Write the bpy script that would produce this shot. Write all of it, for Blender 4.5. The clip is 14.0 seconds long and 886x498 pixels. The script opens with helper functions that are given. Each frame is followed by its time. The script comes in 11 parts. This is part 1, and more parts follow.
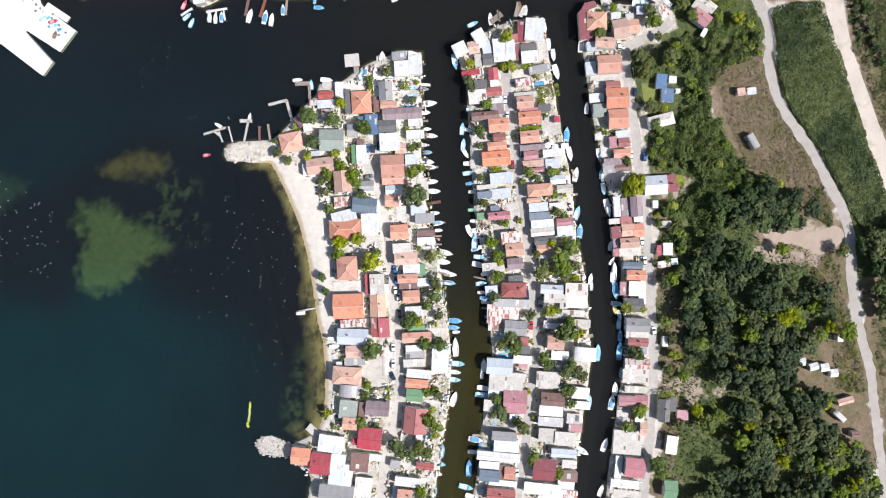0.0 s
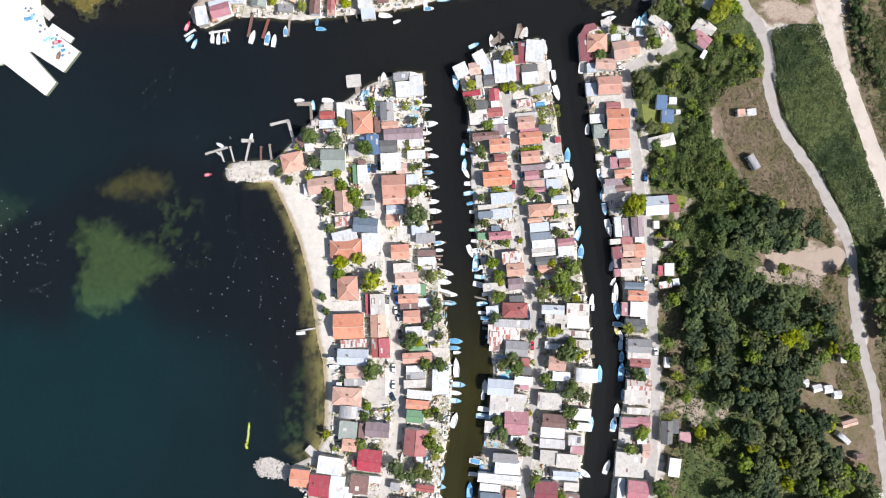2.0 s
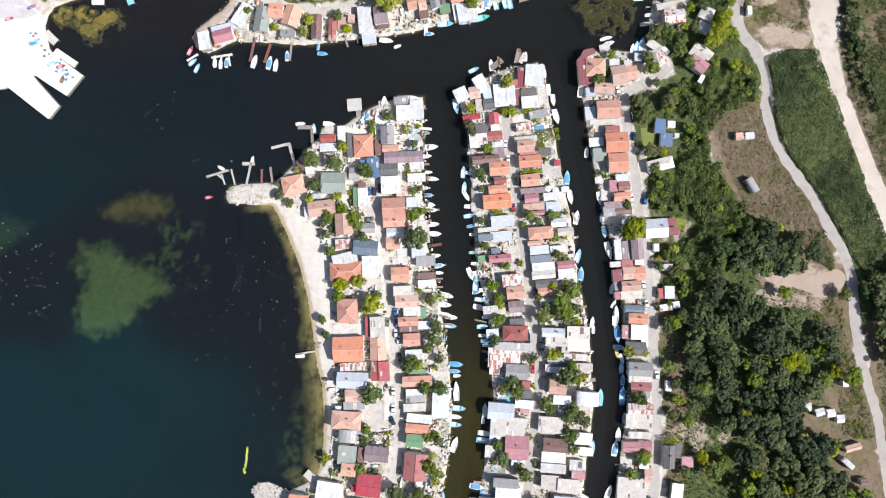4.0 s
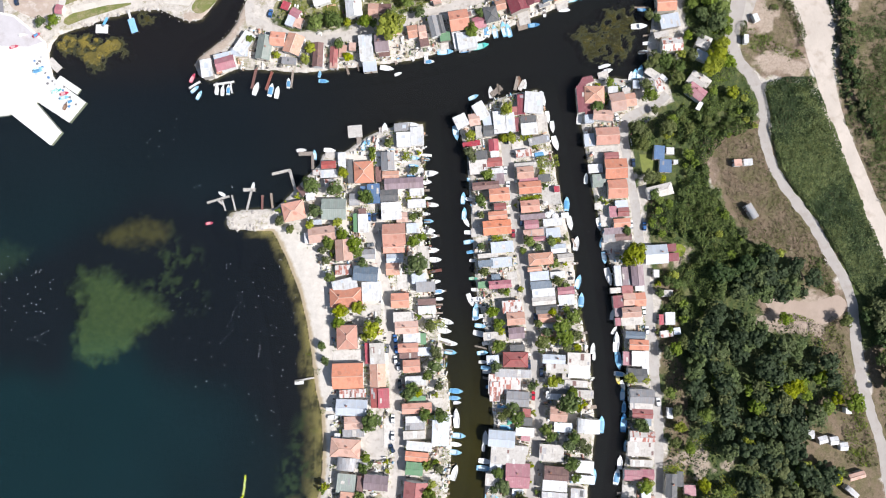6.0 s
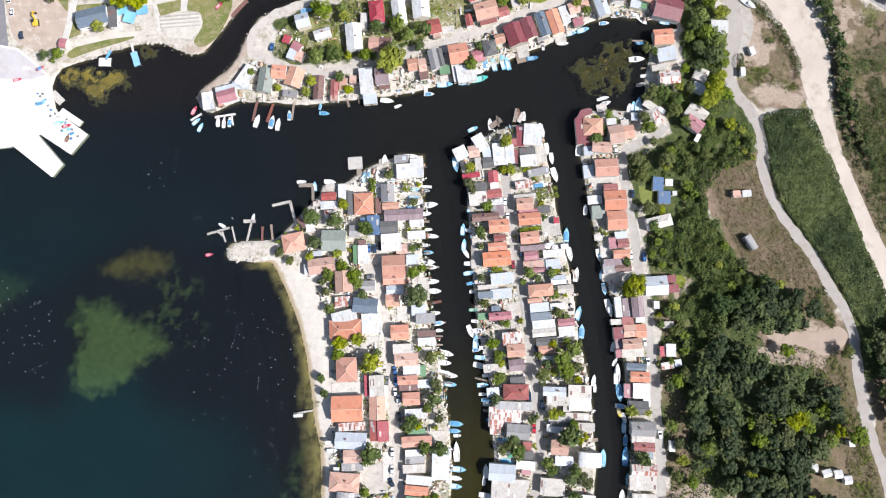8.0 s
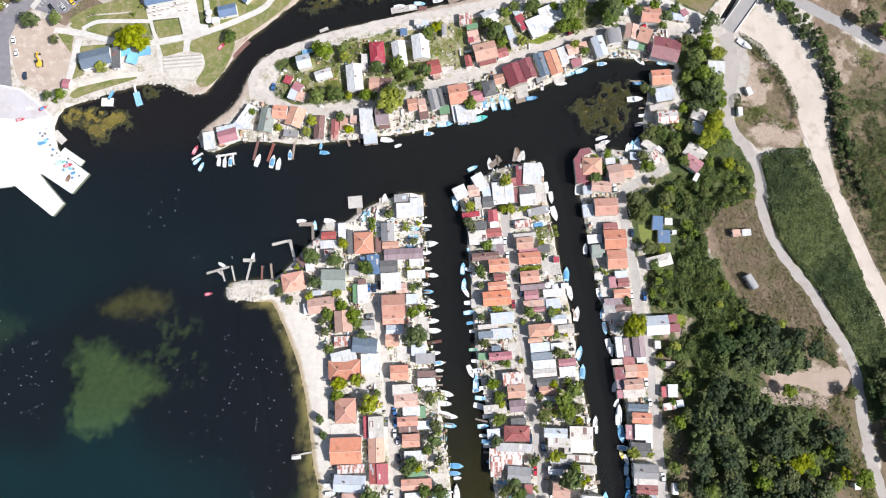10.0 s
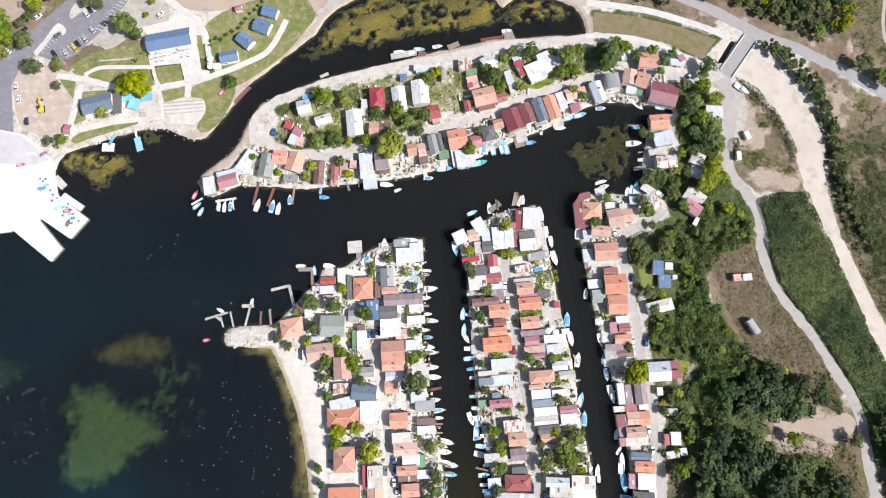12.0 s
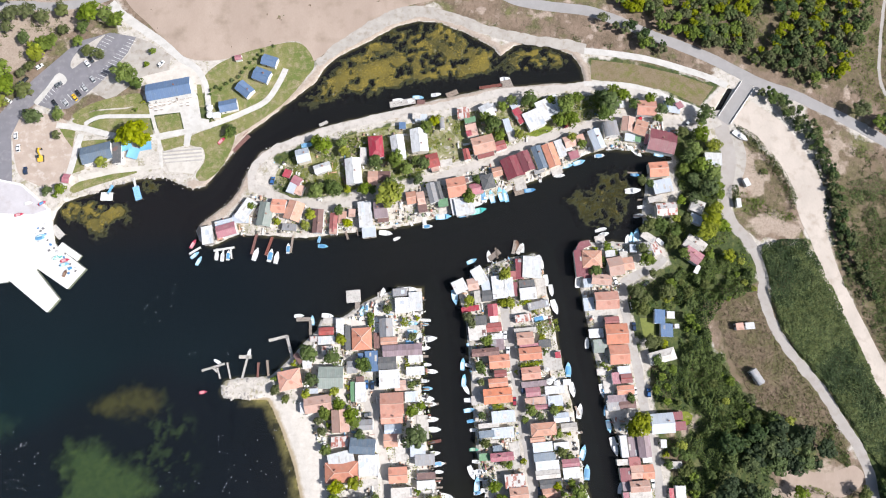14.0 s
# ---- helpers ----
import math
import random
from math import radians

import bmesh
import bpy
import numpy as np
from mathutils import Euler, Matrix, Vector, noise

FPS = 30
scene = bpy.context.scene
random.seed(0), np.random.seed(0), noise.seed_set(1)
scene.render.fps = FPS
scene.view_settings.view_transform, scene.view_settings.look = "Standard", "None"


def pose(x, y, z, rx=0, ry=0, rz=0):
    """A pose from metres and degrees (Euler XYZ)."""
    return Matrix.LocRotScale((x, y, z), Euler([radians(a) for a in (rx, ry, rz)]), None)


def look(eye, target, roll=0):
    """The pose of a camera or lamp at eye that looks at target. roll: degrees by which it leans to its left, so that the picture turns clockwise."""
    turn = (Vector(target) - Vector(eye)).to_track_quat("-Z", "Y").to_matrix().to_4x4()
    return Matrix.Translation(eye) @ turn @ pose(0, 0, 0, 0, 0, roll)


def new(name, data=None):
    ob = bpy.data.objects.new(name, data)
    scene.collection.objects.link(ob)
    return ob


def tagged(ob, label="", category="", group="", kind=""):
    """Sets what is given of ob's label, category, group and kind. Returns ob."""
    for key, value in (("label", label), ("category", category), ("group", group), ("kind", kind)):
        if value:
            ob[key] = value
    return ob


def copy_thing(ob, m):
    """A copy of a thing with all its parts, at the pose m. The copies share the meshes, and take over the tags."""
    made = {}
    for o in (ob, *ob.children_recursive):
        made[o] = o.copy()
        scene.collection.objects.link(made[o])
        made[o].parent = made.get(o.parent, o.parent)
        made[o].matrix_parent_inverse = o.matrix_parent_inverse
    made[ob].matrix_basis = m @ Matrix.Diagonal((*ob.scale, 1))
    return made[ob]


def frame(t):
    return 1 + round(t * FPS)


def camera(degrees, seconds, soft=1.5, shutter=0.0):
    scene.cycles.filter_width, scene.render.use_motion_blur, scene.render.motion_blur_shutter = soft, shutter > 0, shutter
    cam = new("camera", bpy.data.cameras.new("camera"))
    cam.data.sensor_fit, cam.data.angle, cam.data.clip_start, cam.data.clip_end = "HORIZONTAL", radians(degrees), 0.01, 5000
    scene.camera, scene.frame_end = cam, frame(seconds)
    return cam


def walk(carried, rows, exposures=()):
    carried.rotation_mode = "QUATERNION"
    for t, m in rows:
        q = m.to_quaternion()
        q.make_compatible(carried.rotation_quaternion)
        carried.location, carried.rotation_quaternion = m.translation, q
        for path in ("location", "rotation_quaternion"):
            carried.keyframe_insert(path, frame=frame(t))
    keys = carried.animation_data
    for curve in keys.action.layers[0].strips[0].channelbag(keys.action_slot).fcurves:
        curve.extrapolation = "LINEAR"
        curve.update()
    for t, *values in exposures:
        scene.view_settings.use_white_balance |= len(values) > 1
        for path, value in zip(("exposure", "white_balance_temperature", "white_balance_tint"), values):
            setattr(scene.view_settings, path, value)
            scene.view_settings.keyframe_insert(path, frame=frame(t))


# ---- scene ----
cam = camera(71.0, 14.0, 1.1)
# seconds, eye, and the turns of a camera that looks straight down with +y at the top of the picture
PATH = [
    (0.0, 0.00, 0.00, 306.50, -1.081, 0.460, 0.000),
    (0.5, -0.10, 0.67, 306.37, -0.658, 0.464, 0.036),
    (1.0, -0.21, 1.23, 306.19, -0.292, 0.477, 0.080),
    (1.5, -0.22, 1.71, 306.05, -0.006, 0.481, 0.095),
    (2.0, -0.23, 2.22, 305.93, 0.338, 0.495, 0.111),
    (2.5, -0.23, 2.55, 305.87, 0.730, 0.495, 0.128),
    (3.0, -0.23, 3.04, 305.87, 1.205, 0.497, 0.134),
    (5.5, -0.48, 6.32, 306.27, 3.359, 0.458, 0.135),
    (6.0, -0.46, 7.53, 306.26, 3.817, 0.459, 0.140),
    (6.5, -0.45, 8.85, 306.38, 4.208, 0.454, 0.119),
    (7.0, -0.45, 10.25, 306.46, 4.682, 0.463, 0.106),
    (9.5, -0.57, 19.45, 307.20, 7.078, 0.414, 0.066),
    (10.0, -0.60, 21.78, 307.30, 7.647, 0.420, 0.051),
    (10.5, -0.62, 24.32, 307.45, 8.080, 0.422, 0.014),
    (11.0, -0.60, 27.63, 307.67, 8.558, 0.438, -0.005),
    (11.5, -0.49, 30.12, 307.86, 9.078, 0.452, -0.029),
    (12.0, -0.35, 33.31, 307.93, 9.664, 0.459, -0.057),
    (12.5, -0.26, 36.41, 308.03, 10.149, 0.477, -0.104),
    (13.0, -0.17, 39.59, 308.22, 10.724, 0.490, -0.163),
    (13.5, -0.05, 42.99, 308.22, 11.252, 0.507, -0.217),
    (14.0, 0.08, 46.20, 308.25, 11.823, 0.508, -0.269),
]
walk(cam, [(t, pose(x, y, z, rx, ry, rz)) for t, x, y, z, rx, ry, rz in PATH])

# ---- light ----
SUN_AZIMUTH, SUN_HEIGHT = 110.0, 44.0
world = bpy.data.worlds.new("world")
scene.world = world
world.use_nodes = True
_sky = world.node_tree.nodes.new("ShaderNodeTexSky")
_sky.sky_type, _sky.sun_disc = "NISHITA", False
_sky.sun_elevation, _sky.sun_rotation = radians(SUN_HEIGHT), radians(SUN_AZIMUTH)
_sky.air_density, _sky.dust_density = 1.0, 2.0
world.node_tree.links.new(_sky.outputs[0], world.node_tree.nodes["Background"].inputs[0])
world.node_tree.nodes["Background"].inputs[1].default_value = 0.075
_lamp = bpy.data.lights.new("sun", "SUN")
_lamp.energy, _lamp.angle, _lamp.color = 4.7, radians(0.53), (1.0, 0.98, 0.985)
_az, _el = radians(SUN_AZIMUTH), radians(SUN_HEIGHT)
_to_sun = Vector((math.sin(_az) * math.cos(_el), math.cos(_az) * math.cos(_el), math.sin(_el)))
new("sun", _lamp).matrix_world = look(_to_sun * 900, (0, 0, 0))
scene.view_settings.exposure = 0.57

LAND = 0.7      # height of the ground over the water


# ---- materials ----
def nodes_of(name):
    m = bpy.data.materials.new(name)
    m.use_nodes = True
    nt = m.node_tree
    return m, nt, nt.nodes["Principled BSDF"]


def add(nt, kind, **values):
    n = nt.nodes.new("ShaderNode" + kind)
    for k, v in values.items():
        if k == "operation":
            n.operation = v
        elif k == "blend":
            n.blend_type = v
        else:
            n.inputs[k.replace("_", " ")].default_value = v
    return n


def noise_node(nt, scale, detail=4.0, stretch=None, rough=0.6):
    """Noise in object space; stretch: the scale along x, y and z."""
    co = nt.nodes.new("ShaderNodeTexCoord")
    n = add(nt, "TexNoise", Scale=scale, Detail=detail, Roughness=rough)
    if stretch:
        mp = nt.nodes.new("ShaderNodeMapping")
        mp.inputs["Scale"].default_value = stretch
        nt.links.new(co.outputs["Object"], mp.inputs["Vector"])
        nt.links.new(mp.outputs[0], n.inputs["Vector"])
    else:
        nt.links.new(co.outputs["Object"], n.inputs["Vector"])
    return n.outputs["Fac"]


def mixed(nt, fac, a, b):
    n = nt.nodes.new("ShaderNodeMix")
    n.data_type = "RGBA"
    for sock, v in ((n.inputs[0], fac), (n.inputs[6], a), (n.inputs[7], b)):
        if hasattr(v, "links"):
            nt.links.new(v, sock)
        else:
            sock.default_value = (*v, 1) if isinstance(v, tuple) else v
    return n.outputs[2]


def stepped(nt, value, low, high):
    n = nt.nodes.new("ShaderNodeMapRange")
    n.inputs[1].default_value, n.inputs[2].default_value = low, high
    nt.links.new(value, n.inputs[0])
    return n.outputs[0]


def math_node(nt, op, a, b):
    n = nt.nodes.new("ShaderNodeMath")
    n.operation = op
    for sock, v in zip(n.inputs, (a, b)):
        if hasattr(v, "links"):
            nt.links.new(v, sock)
        else:
            sock.default_value = v
    return n.outputs[0]


def tint(nt, colour, spread):
    """Every object a little lighter or darker, by its own chance."""
    info = nt.nodes.new("ShaderNodeObjectInfo")
    hsv = nt.nodes.new("ShaderNodeHueSaturation")
    nt.links.new(colour, hsv.inputs["Color"])
    nt.links.new(stepped_to(nt, info.outputs["Random"], 1 - spread, 1 + spread), hsv.inputs["Value"])
    second = math_node(nt, "FRACT", math_node(nt, "MULTIPLY", info.outputs["Random"], 7.31), 0.0)
    nt.links.new(stepped_to(nt, second, 1 - 1.1 * spread, 1 + 0.9 * spread), hsv.inputs["Saturation"])
    return hsv.outputs[0]


def stepped_to(nt, value, low, high):
    n = nt.nodes.new("ShaderNodeMapRange")
    n.inputs[3].default_value, n.inputs[4].default_value = low, high
    nt.links.new(value, n.inputs[0])
    return n.outputs[0]


def plain(name, a, b, rough=0.8, scale=1.2, stretch=None, metal=0.0, spread=0.12, dirt=None, bump=0.15, fine=9.0):
    """Two colours mixed by broad and by fine noise, a third for stains."""
    m, nt, p = nodes_of(name)
    broad = stepped(nt, noise_node(nt, scale, 5, stretch), 0.32, 0.68)
    grain = noise_node(nt, fine, 3, stretch)
    col = mixed(nt, broad, a, b)
    col = mixed(nt, math_node(nt, "MULTIPLY", grain, 0.35), col, tuple(c * 0.62 for c in b))
    if dirt:
        col = mixed(nt, stepped(nt, noise_node(nt, scale * 1.7, 6), 0.52, 0.74), col, dirt)
    nt.links.new(tint(nt, col, spread), p.inputs["Base Color"])
    p.inputs["Roughness"].default_value, p.inputs["Metallic"].default_value = rough, metal
    bp = add(nt, "Bump", Strength=bump, Distance=0.04)
    nt.links.new(grain, bp.inputs["Height"])
    nt.links.new(bp.outputs[0], p.inputs["Normal"])
    return m


def tiles(name, a, b, dirt):
    """Fired clay pantiles: courses across the slope, weathered in patches."""
    m = plain(name, a, b, 0.82, 0.45, (1.0, 1.0, 0.4), 0.0, 0.18, dirt, 0.5, 3.2)
    nt = m.node_tree
    p = nt.nodes["Principled BSDF"]
    old = p.inputs["Base Color"].links[0].from_socket
    relaid = stepped(nt, noise_node(nt, 0.24, 2, (1.0, 1.3, 0.2), 0.4), 0.60, 0.63)
    lichen = math_node(nt, "MULTIPLY", stepped(nt, noise_node(nt, 1.4, 7, None, 0.8), 0.56, 0.66), 0.32)
    col = mixed(nt, math_node(nt, "MULTIPLY", relaid, 0.55), old, tuple(c * 0.66 for c in b))
    nt.links.new(mixed(nt, lichen, col, tuple(min(0.62, c * 1.25 + 0.08) for c in a)), p.inputs["Base Color"])
    return m


def sheet(name, a, b, dirt, rough=0.5, metal=0.1):
    """Corrugated sheet: ribs and a few stained lengths."""
    m = plain(name, a, b, rough, 0.35, (1.0, 0.25, 1.0), metal, 0.1, dirt, 0.1, 2.2)
    nt = m.node_tree
    p = nt.nodes["Principled BSDF"]
    co = nt.nodes.new("ShaderNodeTexCoord")
    wave = add(nt, "TexWave", Scale=1.6, Distortion=0.3)
    xyz = nt.nodes.new("ShaderNodeSeparateXYZ")
    nt.links.new(co.outputs["Object"], xyz.inputs[0])
    strip = math_node(nt, "FLOOR", math_node(nt, "MULTIPLY", xyz.outputs[0], 1.05), 0.0)
    row = math_node(nt, "FLOOR", math_node(nt, "MULTIPLY", xyz.outputs[1], 0.24), 0.0)
    chance = nt.nodes.new("ShaderNodeTexWhiteNoise")
    chance.noise_dimensions = "2D"
    both = nt.nodes.new("ShaderNodeCombineXYZ")
    nt.links.new(strip, both.inputs[0])
    nt.links.new(row, both.inputs[1])
    nt.links.new(both.outputs[0], chance.inputs["Vector"])
    old = p.inputs["Base Color"].links[0].from_socket
    pale = min(a) > 0.45
    shade = mixed(nt, math_node(nt, "MULTIPLY", stepped(nt, chance.outputs["Value"], 0.35, 1.0), 0.24 if pale else 0.5), old, tuple(c * 0.72 for c in dirt))
    edge = stepped(nt, math_node(nt, "PINGPONG", math_node(nt, "MULTIPLY", xyz.outputs[0], 1.05), 0.5), 0.09, 0.02)
    nt.links.new(mixed(nt, math_node(nt, "MULTIPLY", edge, 0.15 if pale else 0.35), shade, tuple(c * 0.55 for c in b)), p.inputs["Base Color"])
    nt.links.new(co.outputs["Object"], wave.inputs["Vector"])
    bp = add(nt, "Bump", Strength=0.5, Distance=0.05)
    nt.links.new(wave.outputs["Fac"], bp.inputs["Height"])
    nt.links.new(bp.outputs[0], p.inputs["Normal"])
    return m


ROOF = {
    "T": tiles("orange_clay_tiles", (0.60, 0.265, 0.175), (0.50, 0.205, 0.135), (0.43, 0.24, 0.18)),
    "L": tiles("faded_clay_tiles", (0.55, 0.325, 0.25), (0.47, 0.265, 0.20), (0.44, 0.33, 0.28)),
    "Q": tiles("brick_red_tiles", (0.34, 0.10, 0.092), (0.28, 0.082, 0.078), (0.27, 0.13, 0.115)),
    "R": sheet("red_sheet", (0.42, 0.055, 0.082), (0.36, 0.048, 0.07), (0.36, 0.13, 0.135), 0.45, 0.0),
    "B": sheet("burgundy_sheet", (0.26, 0.065, 0.08), (0.21, 0.055, 0.07), (0.25, 0.11, 0.11), 0.5, 0.0),
    "K": sheet("faded_pink_sheet", (0.42, 0.17, 0.20), (0.35, 0.13, 0.16), (0.45, 0.25, 0.26), 0.55, 0.0),
    "N": sheet("brown_sheet", (0.20, 0.105, 0.095), (0.15, 0.085, 0.08), (0.26, 0.15, 0.12), 0.6, 0.0),
    "M": sheet("mauve_grey_sheet", (0.30, 0.225, 0.25), (0.25, 0.19, 0.21), (0.22, 0.16, 0.16), 0.6, 0.05),
    "W": sheet("white_sheet", (0.68, 0.685, 0.69), (0.60, 0.605, 0.61), (0.42, 0.405, 0.385), 0.5, 0.0),
    "P": sheet("pale_blue_sheet", (0.55, 0.60, 0.66), (0.48, 0.53, 0.60), (0.50, 0.50, 0.50), 0.45, 0.1),
    "G": sheet("grey_sheet", (0.34, 0.345, 0.36), (0.27, 0.275, 0.29), (0.36, 0.32, 0.30), 0.5, 0.2),
    "D": sheet("dark_felt", (0.12, 0.125, 0.13), (0.09, 0.093, 0.10), (0.18, 0.17, 0.16), 0.75, 0.0),
    "U": sheet("slate_blue_sheet", (0.16, 0.21, 0.27), (0.13, 0.175, 0.23), (0.22, 0.25, 0.28), 0.45, 0.1),
    "A": sheet("blue_sheet", (0.13, 0.215, 0.37), (0.11, 0.185, 0.325), (0.17, 0.245, 0.36), 0.4, 0.1),
    "V": sheet("sage_sheet", (0.27, 0.31, 0.28), (0.23, 0.27, 0.24), (0.32, 0.33, 0.30), 0.55, 0.05),
    "E": sheet("green_sheet", (0.14, 0.29, 0.15), (0.115, 0.24, 0.125), (0.18, 0.29, 0.18), 0.5, 0.0),
    "C": plain("pale_cement", (0.57, 0.54, 0.505), (0.46, 0.43, 0.395), 0.85, 0.5, None, 0, 0.14, (0.32, 0.285, 0.25)),
}


def patched(name, a, b):
    """Pale sheets with whole lengths of rusty or red ones between."""
    m = sheet(name, a, tuple(c * 0.85 for c in a), tuple(c * 0.7 for c in a), 0.65, 0.05)
    nt = m.node_tree
    p = nt.nodes["Principled BSDF"]
    old = p.inputs["Base Color"].links[0].from_socket
    co = nt.nodes.new("ShaderNodeTexCoord")
    xyz = nt.nodes.new("ShaderNodeSeparateXYZ")
    nt.links.new(co.outputs["Object"], xyz.inputs[0])
    cell = nt.nodes.new("ShaderNodeCombineXYZ")
    for k, size in ((0, 1.25), (1, 0.45)):
        nt.links.new(math_node(nt, "FLOOR", math_node(nt, "MULTIPLY", xyz.outputs[k], size), 0.0), cell.inputs[k])
    info = nt.nodes.new("ShaderNodeObjectInfo")
    nt.links.new(math_node(nt, "MULTIPLY", info.outputs["Random"], 37.0), cell.inputs[2])
    chance = nt.nodes.new("ShaderNodeTexWhiteNoise")
    nt.links.new(cell.outputs[0], chance.inputs["Vector"])
    rusty = math_node(nt, "MULTIPLY", stepped(nt, chance.outputs["Value"], 0.58, 0.60), stepped(nt, noise_node(nt, 0.9, 5), 0.36, 0.50))
    nt.links.new(mixed(nt, rusty, old, mixed(nt, stepped(nt, noise_node(nt, 2.0, 4), 0.35, 0.65), b, tuple(c * 0.6 for c in b))), p.inputs["Base Color"])
    return m


ROOF["S"] = patched("rust_patched_sheet", (0.64, 0.60, 0.57), (0.42, 0.15, 0.11))
MORTAR = plain("mortared_ridge_tiles", (0.60, 0.42, 0.34), (0.52, 0.33, 0.26), 0.85, 1.5)
ROOF_WORDS = {"T": "orange clay-tiled", "L": "faded terracotta-tiled", "Q": "brick-red tiled", "R": "bright red sheet", "B": "burgundy sheet",
              "K": "faded pink sheet", "N": "brown sheet", "M": "mauve-grey sheet", "W": "white sheet", "P": "pale blue sheet",
              "G": "grey corrugated", "D": "dark felt", "U": "slate-blue sheet", "A": "blue sheet", "V": "sage-green sheet", "E": "green sheet",
              "C": "pale cement", "S": "rust-streaked sheet"}
WALLS = [plain("cream_render", (0.68, 0.63, 0.54), (0.58, 0.53, 0.45), 0.85, 0.8, None, 0, 0.15, (0.40, 0.36, 0.31)),
         plain("white_render", (0.78, 0.77, 0.75), (0.68, 0.67, 0.65), 0.8, 0.8, None, 0, 0.1, (0.48, 0.45, 0.42)),
         plain("grey_boards", (0.38, 0.35, 0.31), (0.28, 0.25, 0.22), 0.85, 0.8, (0.5, 0.5, 5), 0, 0.2, (0.22, 0.19, 0.16))]
WALL_WORDS = ("cream-rendered", "white-rendered", "grey-boarded")
WOOD = plain("weathered_timber", (0.36, 0.30, 0.25), (0.26, 0.21, 0.175), 0.85, 1.5, (1, 6, 1), 0, 0.25, (0.16, 0.13, 0.11))
RED_WOOD = plain("red_brown_timber", (0.26, 0.10, 0.08), (0.19, 0.08, 0.065), 0.8, 1.5, (1, 6, 1), 0, 0.2, (0.15, 0.09, 0.08))
FRAME = plain("white_joinery", (0.75, 0.74, 0.72), (0.66, 0.65, 0.63), 0.5, 2)
DARK = plain("dark_rubber", (0.03, 0.03, 0.032), (0.02, 0.02, 0.021), 0.7, 4)
DOOR = plain("brown_door_paint", (0.17, 0.09, 0.055), (0.12, 0.065, 0.045), 0.55, 3, (1, 1, 0.2))
CHIMNEY = plain("sooty_brick", (0.42, 0.22, 0.16), (0.30, 0.17, 0.13), 0.9, 4, None, 0, 0.2, (0.12, 0.1, 0.09))
RENDER_GREY = plain("poured_concrete", (0.47, 0.45, 0.42), (0.38, 0.36, 0.34), 0.85, 0.4, None, 0, 0.08, (0.30, 0.28, 0.26))
WHITE_CONCRETE = plain("bleached_concrete", (0.78, 0.765, 0.74), (0.68, 0.665, 0.64), 0.85, 0.15, None, 0, 0.05, (0.58, 0.55, 0.50))


def glass(name, colour):
    m, nt, p = nodes_of(name)
    p.inputs["Base Color"].default_value = (*colour, 1)
    p.inputs["Roughness"].default_value = 0.06
    return m


PANE = glass("window_glass", (0.03, 0.04, 0.05))


def paint(name, colour, rough=0.35, spread=0.08):
    return plain(name, colour, tuple(c * 0.86 for c in colour), rough, 1.5, None, 0, spread, None, 0.04)


# ---- building blocks ----
def emptied(name, m):
    ob = new(name)
    ob.empty_display_size = 0.5
    ob.matrix_basis = m
    return ob


def mesh_of(name, bm, *materials):
    me = bpy.data.meshes.new(name)
    bm.to_mesh(me)
    bm.free()
    for mt in materials:
        me.materials.append(mt)
    return me


def obj(name, me, parent=None, m=None, label=""):
    ob = new(name, me)
    if parent:
        ob.parent = parent
    if m is not None:
        ob.matrix_basis = m
    return tagged(ob, label) if label else ob


def part(name, bm, material, parent, label="", m=None):
    return obj(name, mesh_of(name, bm, material), parent, m, label)


def box(bm, cx, cy, z0, w, d, h, turn=0.0):
    """A box on z0; turn: degrees about its own middle."""
    mt = pose(cx, cy, z0 + h / 2, 0, 0, turn) @ Matrix.Diagonal((w, d, h, 1))
    bmesh.ops.create_cube(bm, size=1, matrix=mt)
    return bm


def prism(bm, profile, length, along="x"):
    """A closed profile of (across, up) drawn out along x or y, centred."""
    ends = []
    for s in (-0.5, 0.5):
        ends.append([bm.verts.new((s * length, a, b) if along == "x" else (a, s * length, b)) for a, b in profile])
    n = len(profile)
    for i in range(n):
        bm.faces.new((ends[0][i], ends[0][(i + 1) % n], ends[1][(i + 1) % n], ends[1][i]))
    bm.faces.new(ends[0][::-1])
    bm.faces.new(ends[1])
    bmesh.ops.recalc_face_normals(bm, faces=bm.faces[:])
    return bm


def quick_mesh(name, points, quads, *materials):
    """A mesh from arrays of places and four-cornered faces."""
    me = bpy.data.meshes.new(name)
    points, quads = np.asarray(points, np.float32), np.asarray(quads, np.int32)
    me.vertices.add(len(points))
    me.vertices.foreach_set("co", points.ravel())
    me.loops.add(quads.size)
    me.loops.foreach_set("vertex_index", quads.ravel())
    me.polygons.add(len(quads))
    me.polygons.foreach_set("loop_start", np.arange(0, quads.size, 4, dtype=np.int32))
    me.polygons.foreach_set("loop_total", np.full(len(quads), 4, np.int32))
    me.update()
    for mt in materials:
        me.materials.append(mt)
    return me


def spline(points, step=2.0, closed=False):
    """A smooth line through the points."""
    p = np.array(points, float)
    n = len(p)
    out = []
    for i in range(n if closed else n - 1):
        if closed:
            a, b, c, d = p[i - 1], p[i], p[(i + 1) % n], p[(i + 2) % n]
        else:
            a, b, c, d = p[max(i - 1, 0)], p[i], p[i + 1], p[min(i + 2, n - 1)]
        k = max(1, int(np.linalg.norm(c - b) / step))
        for s in np.arange(k) / k:
            out.append(0.5 * (2 * b + (c - a) * s + (2 * a - 5 * b + 4 * c - d) * s * s + (3 * b - a - 3 * c + d) * s**3))
    if not closed:
        out.append(p[-1])
    return np.array(out)


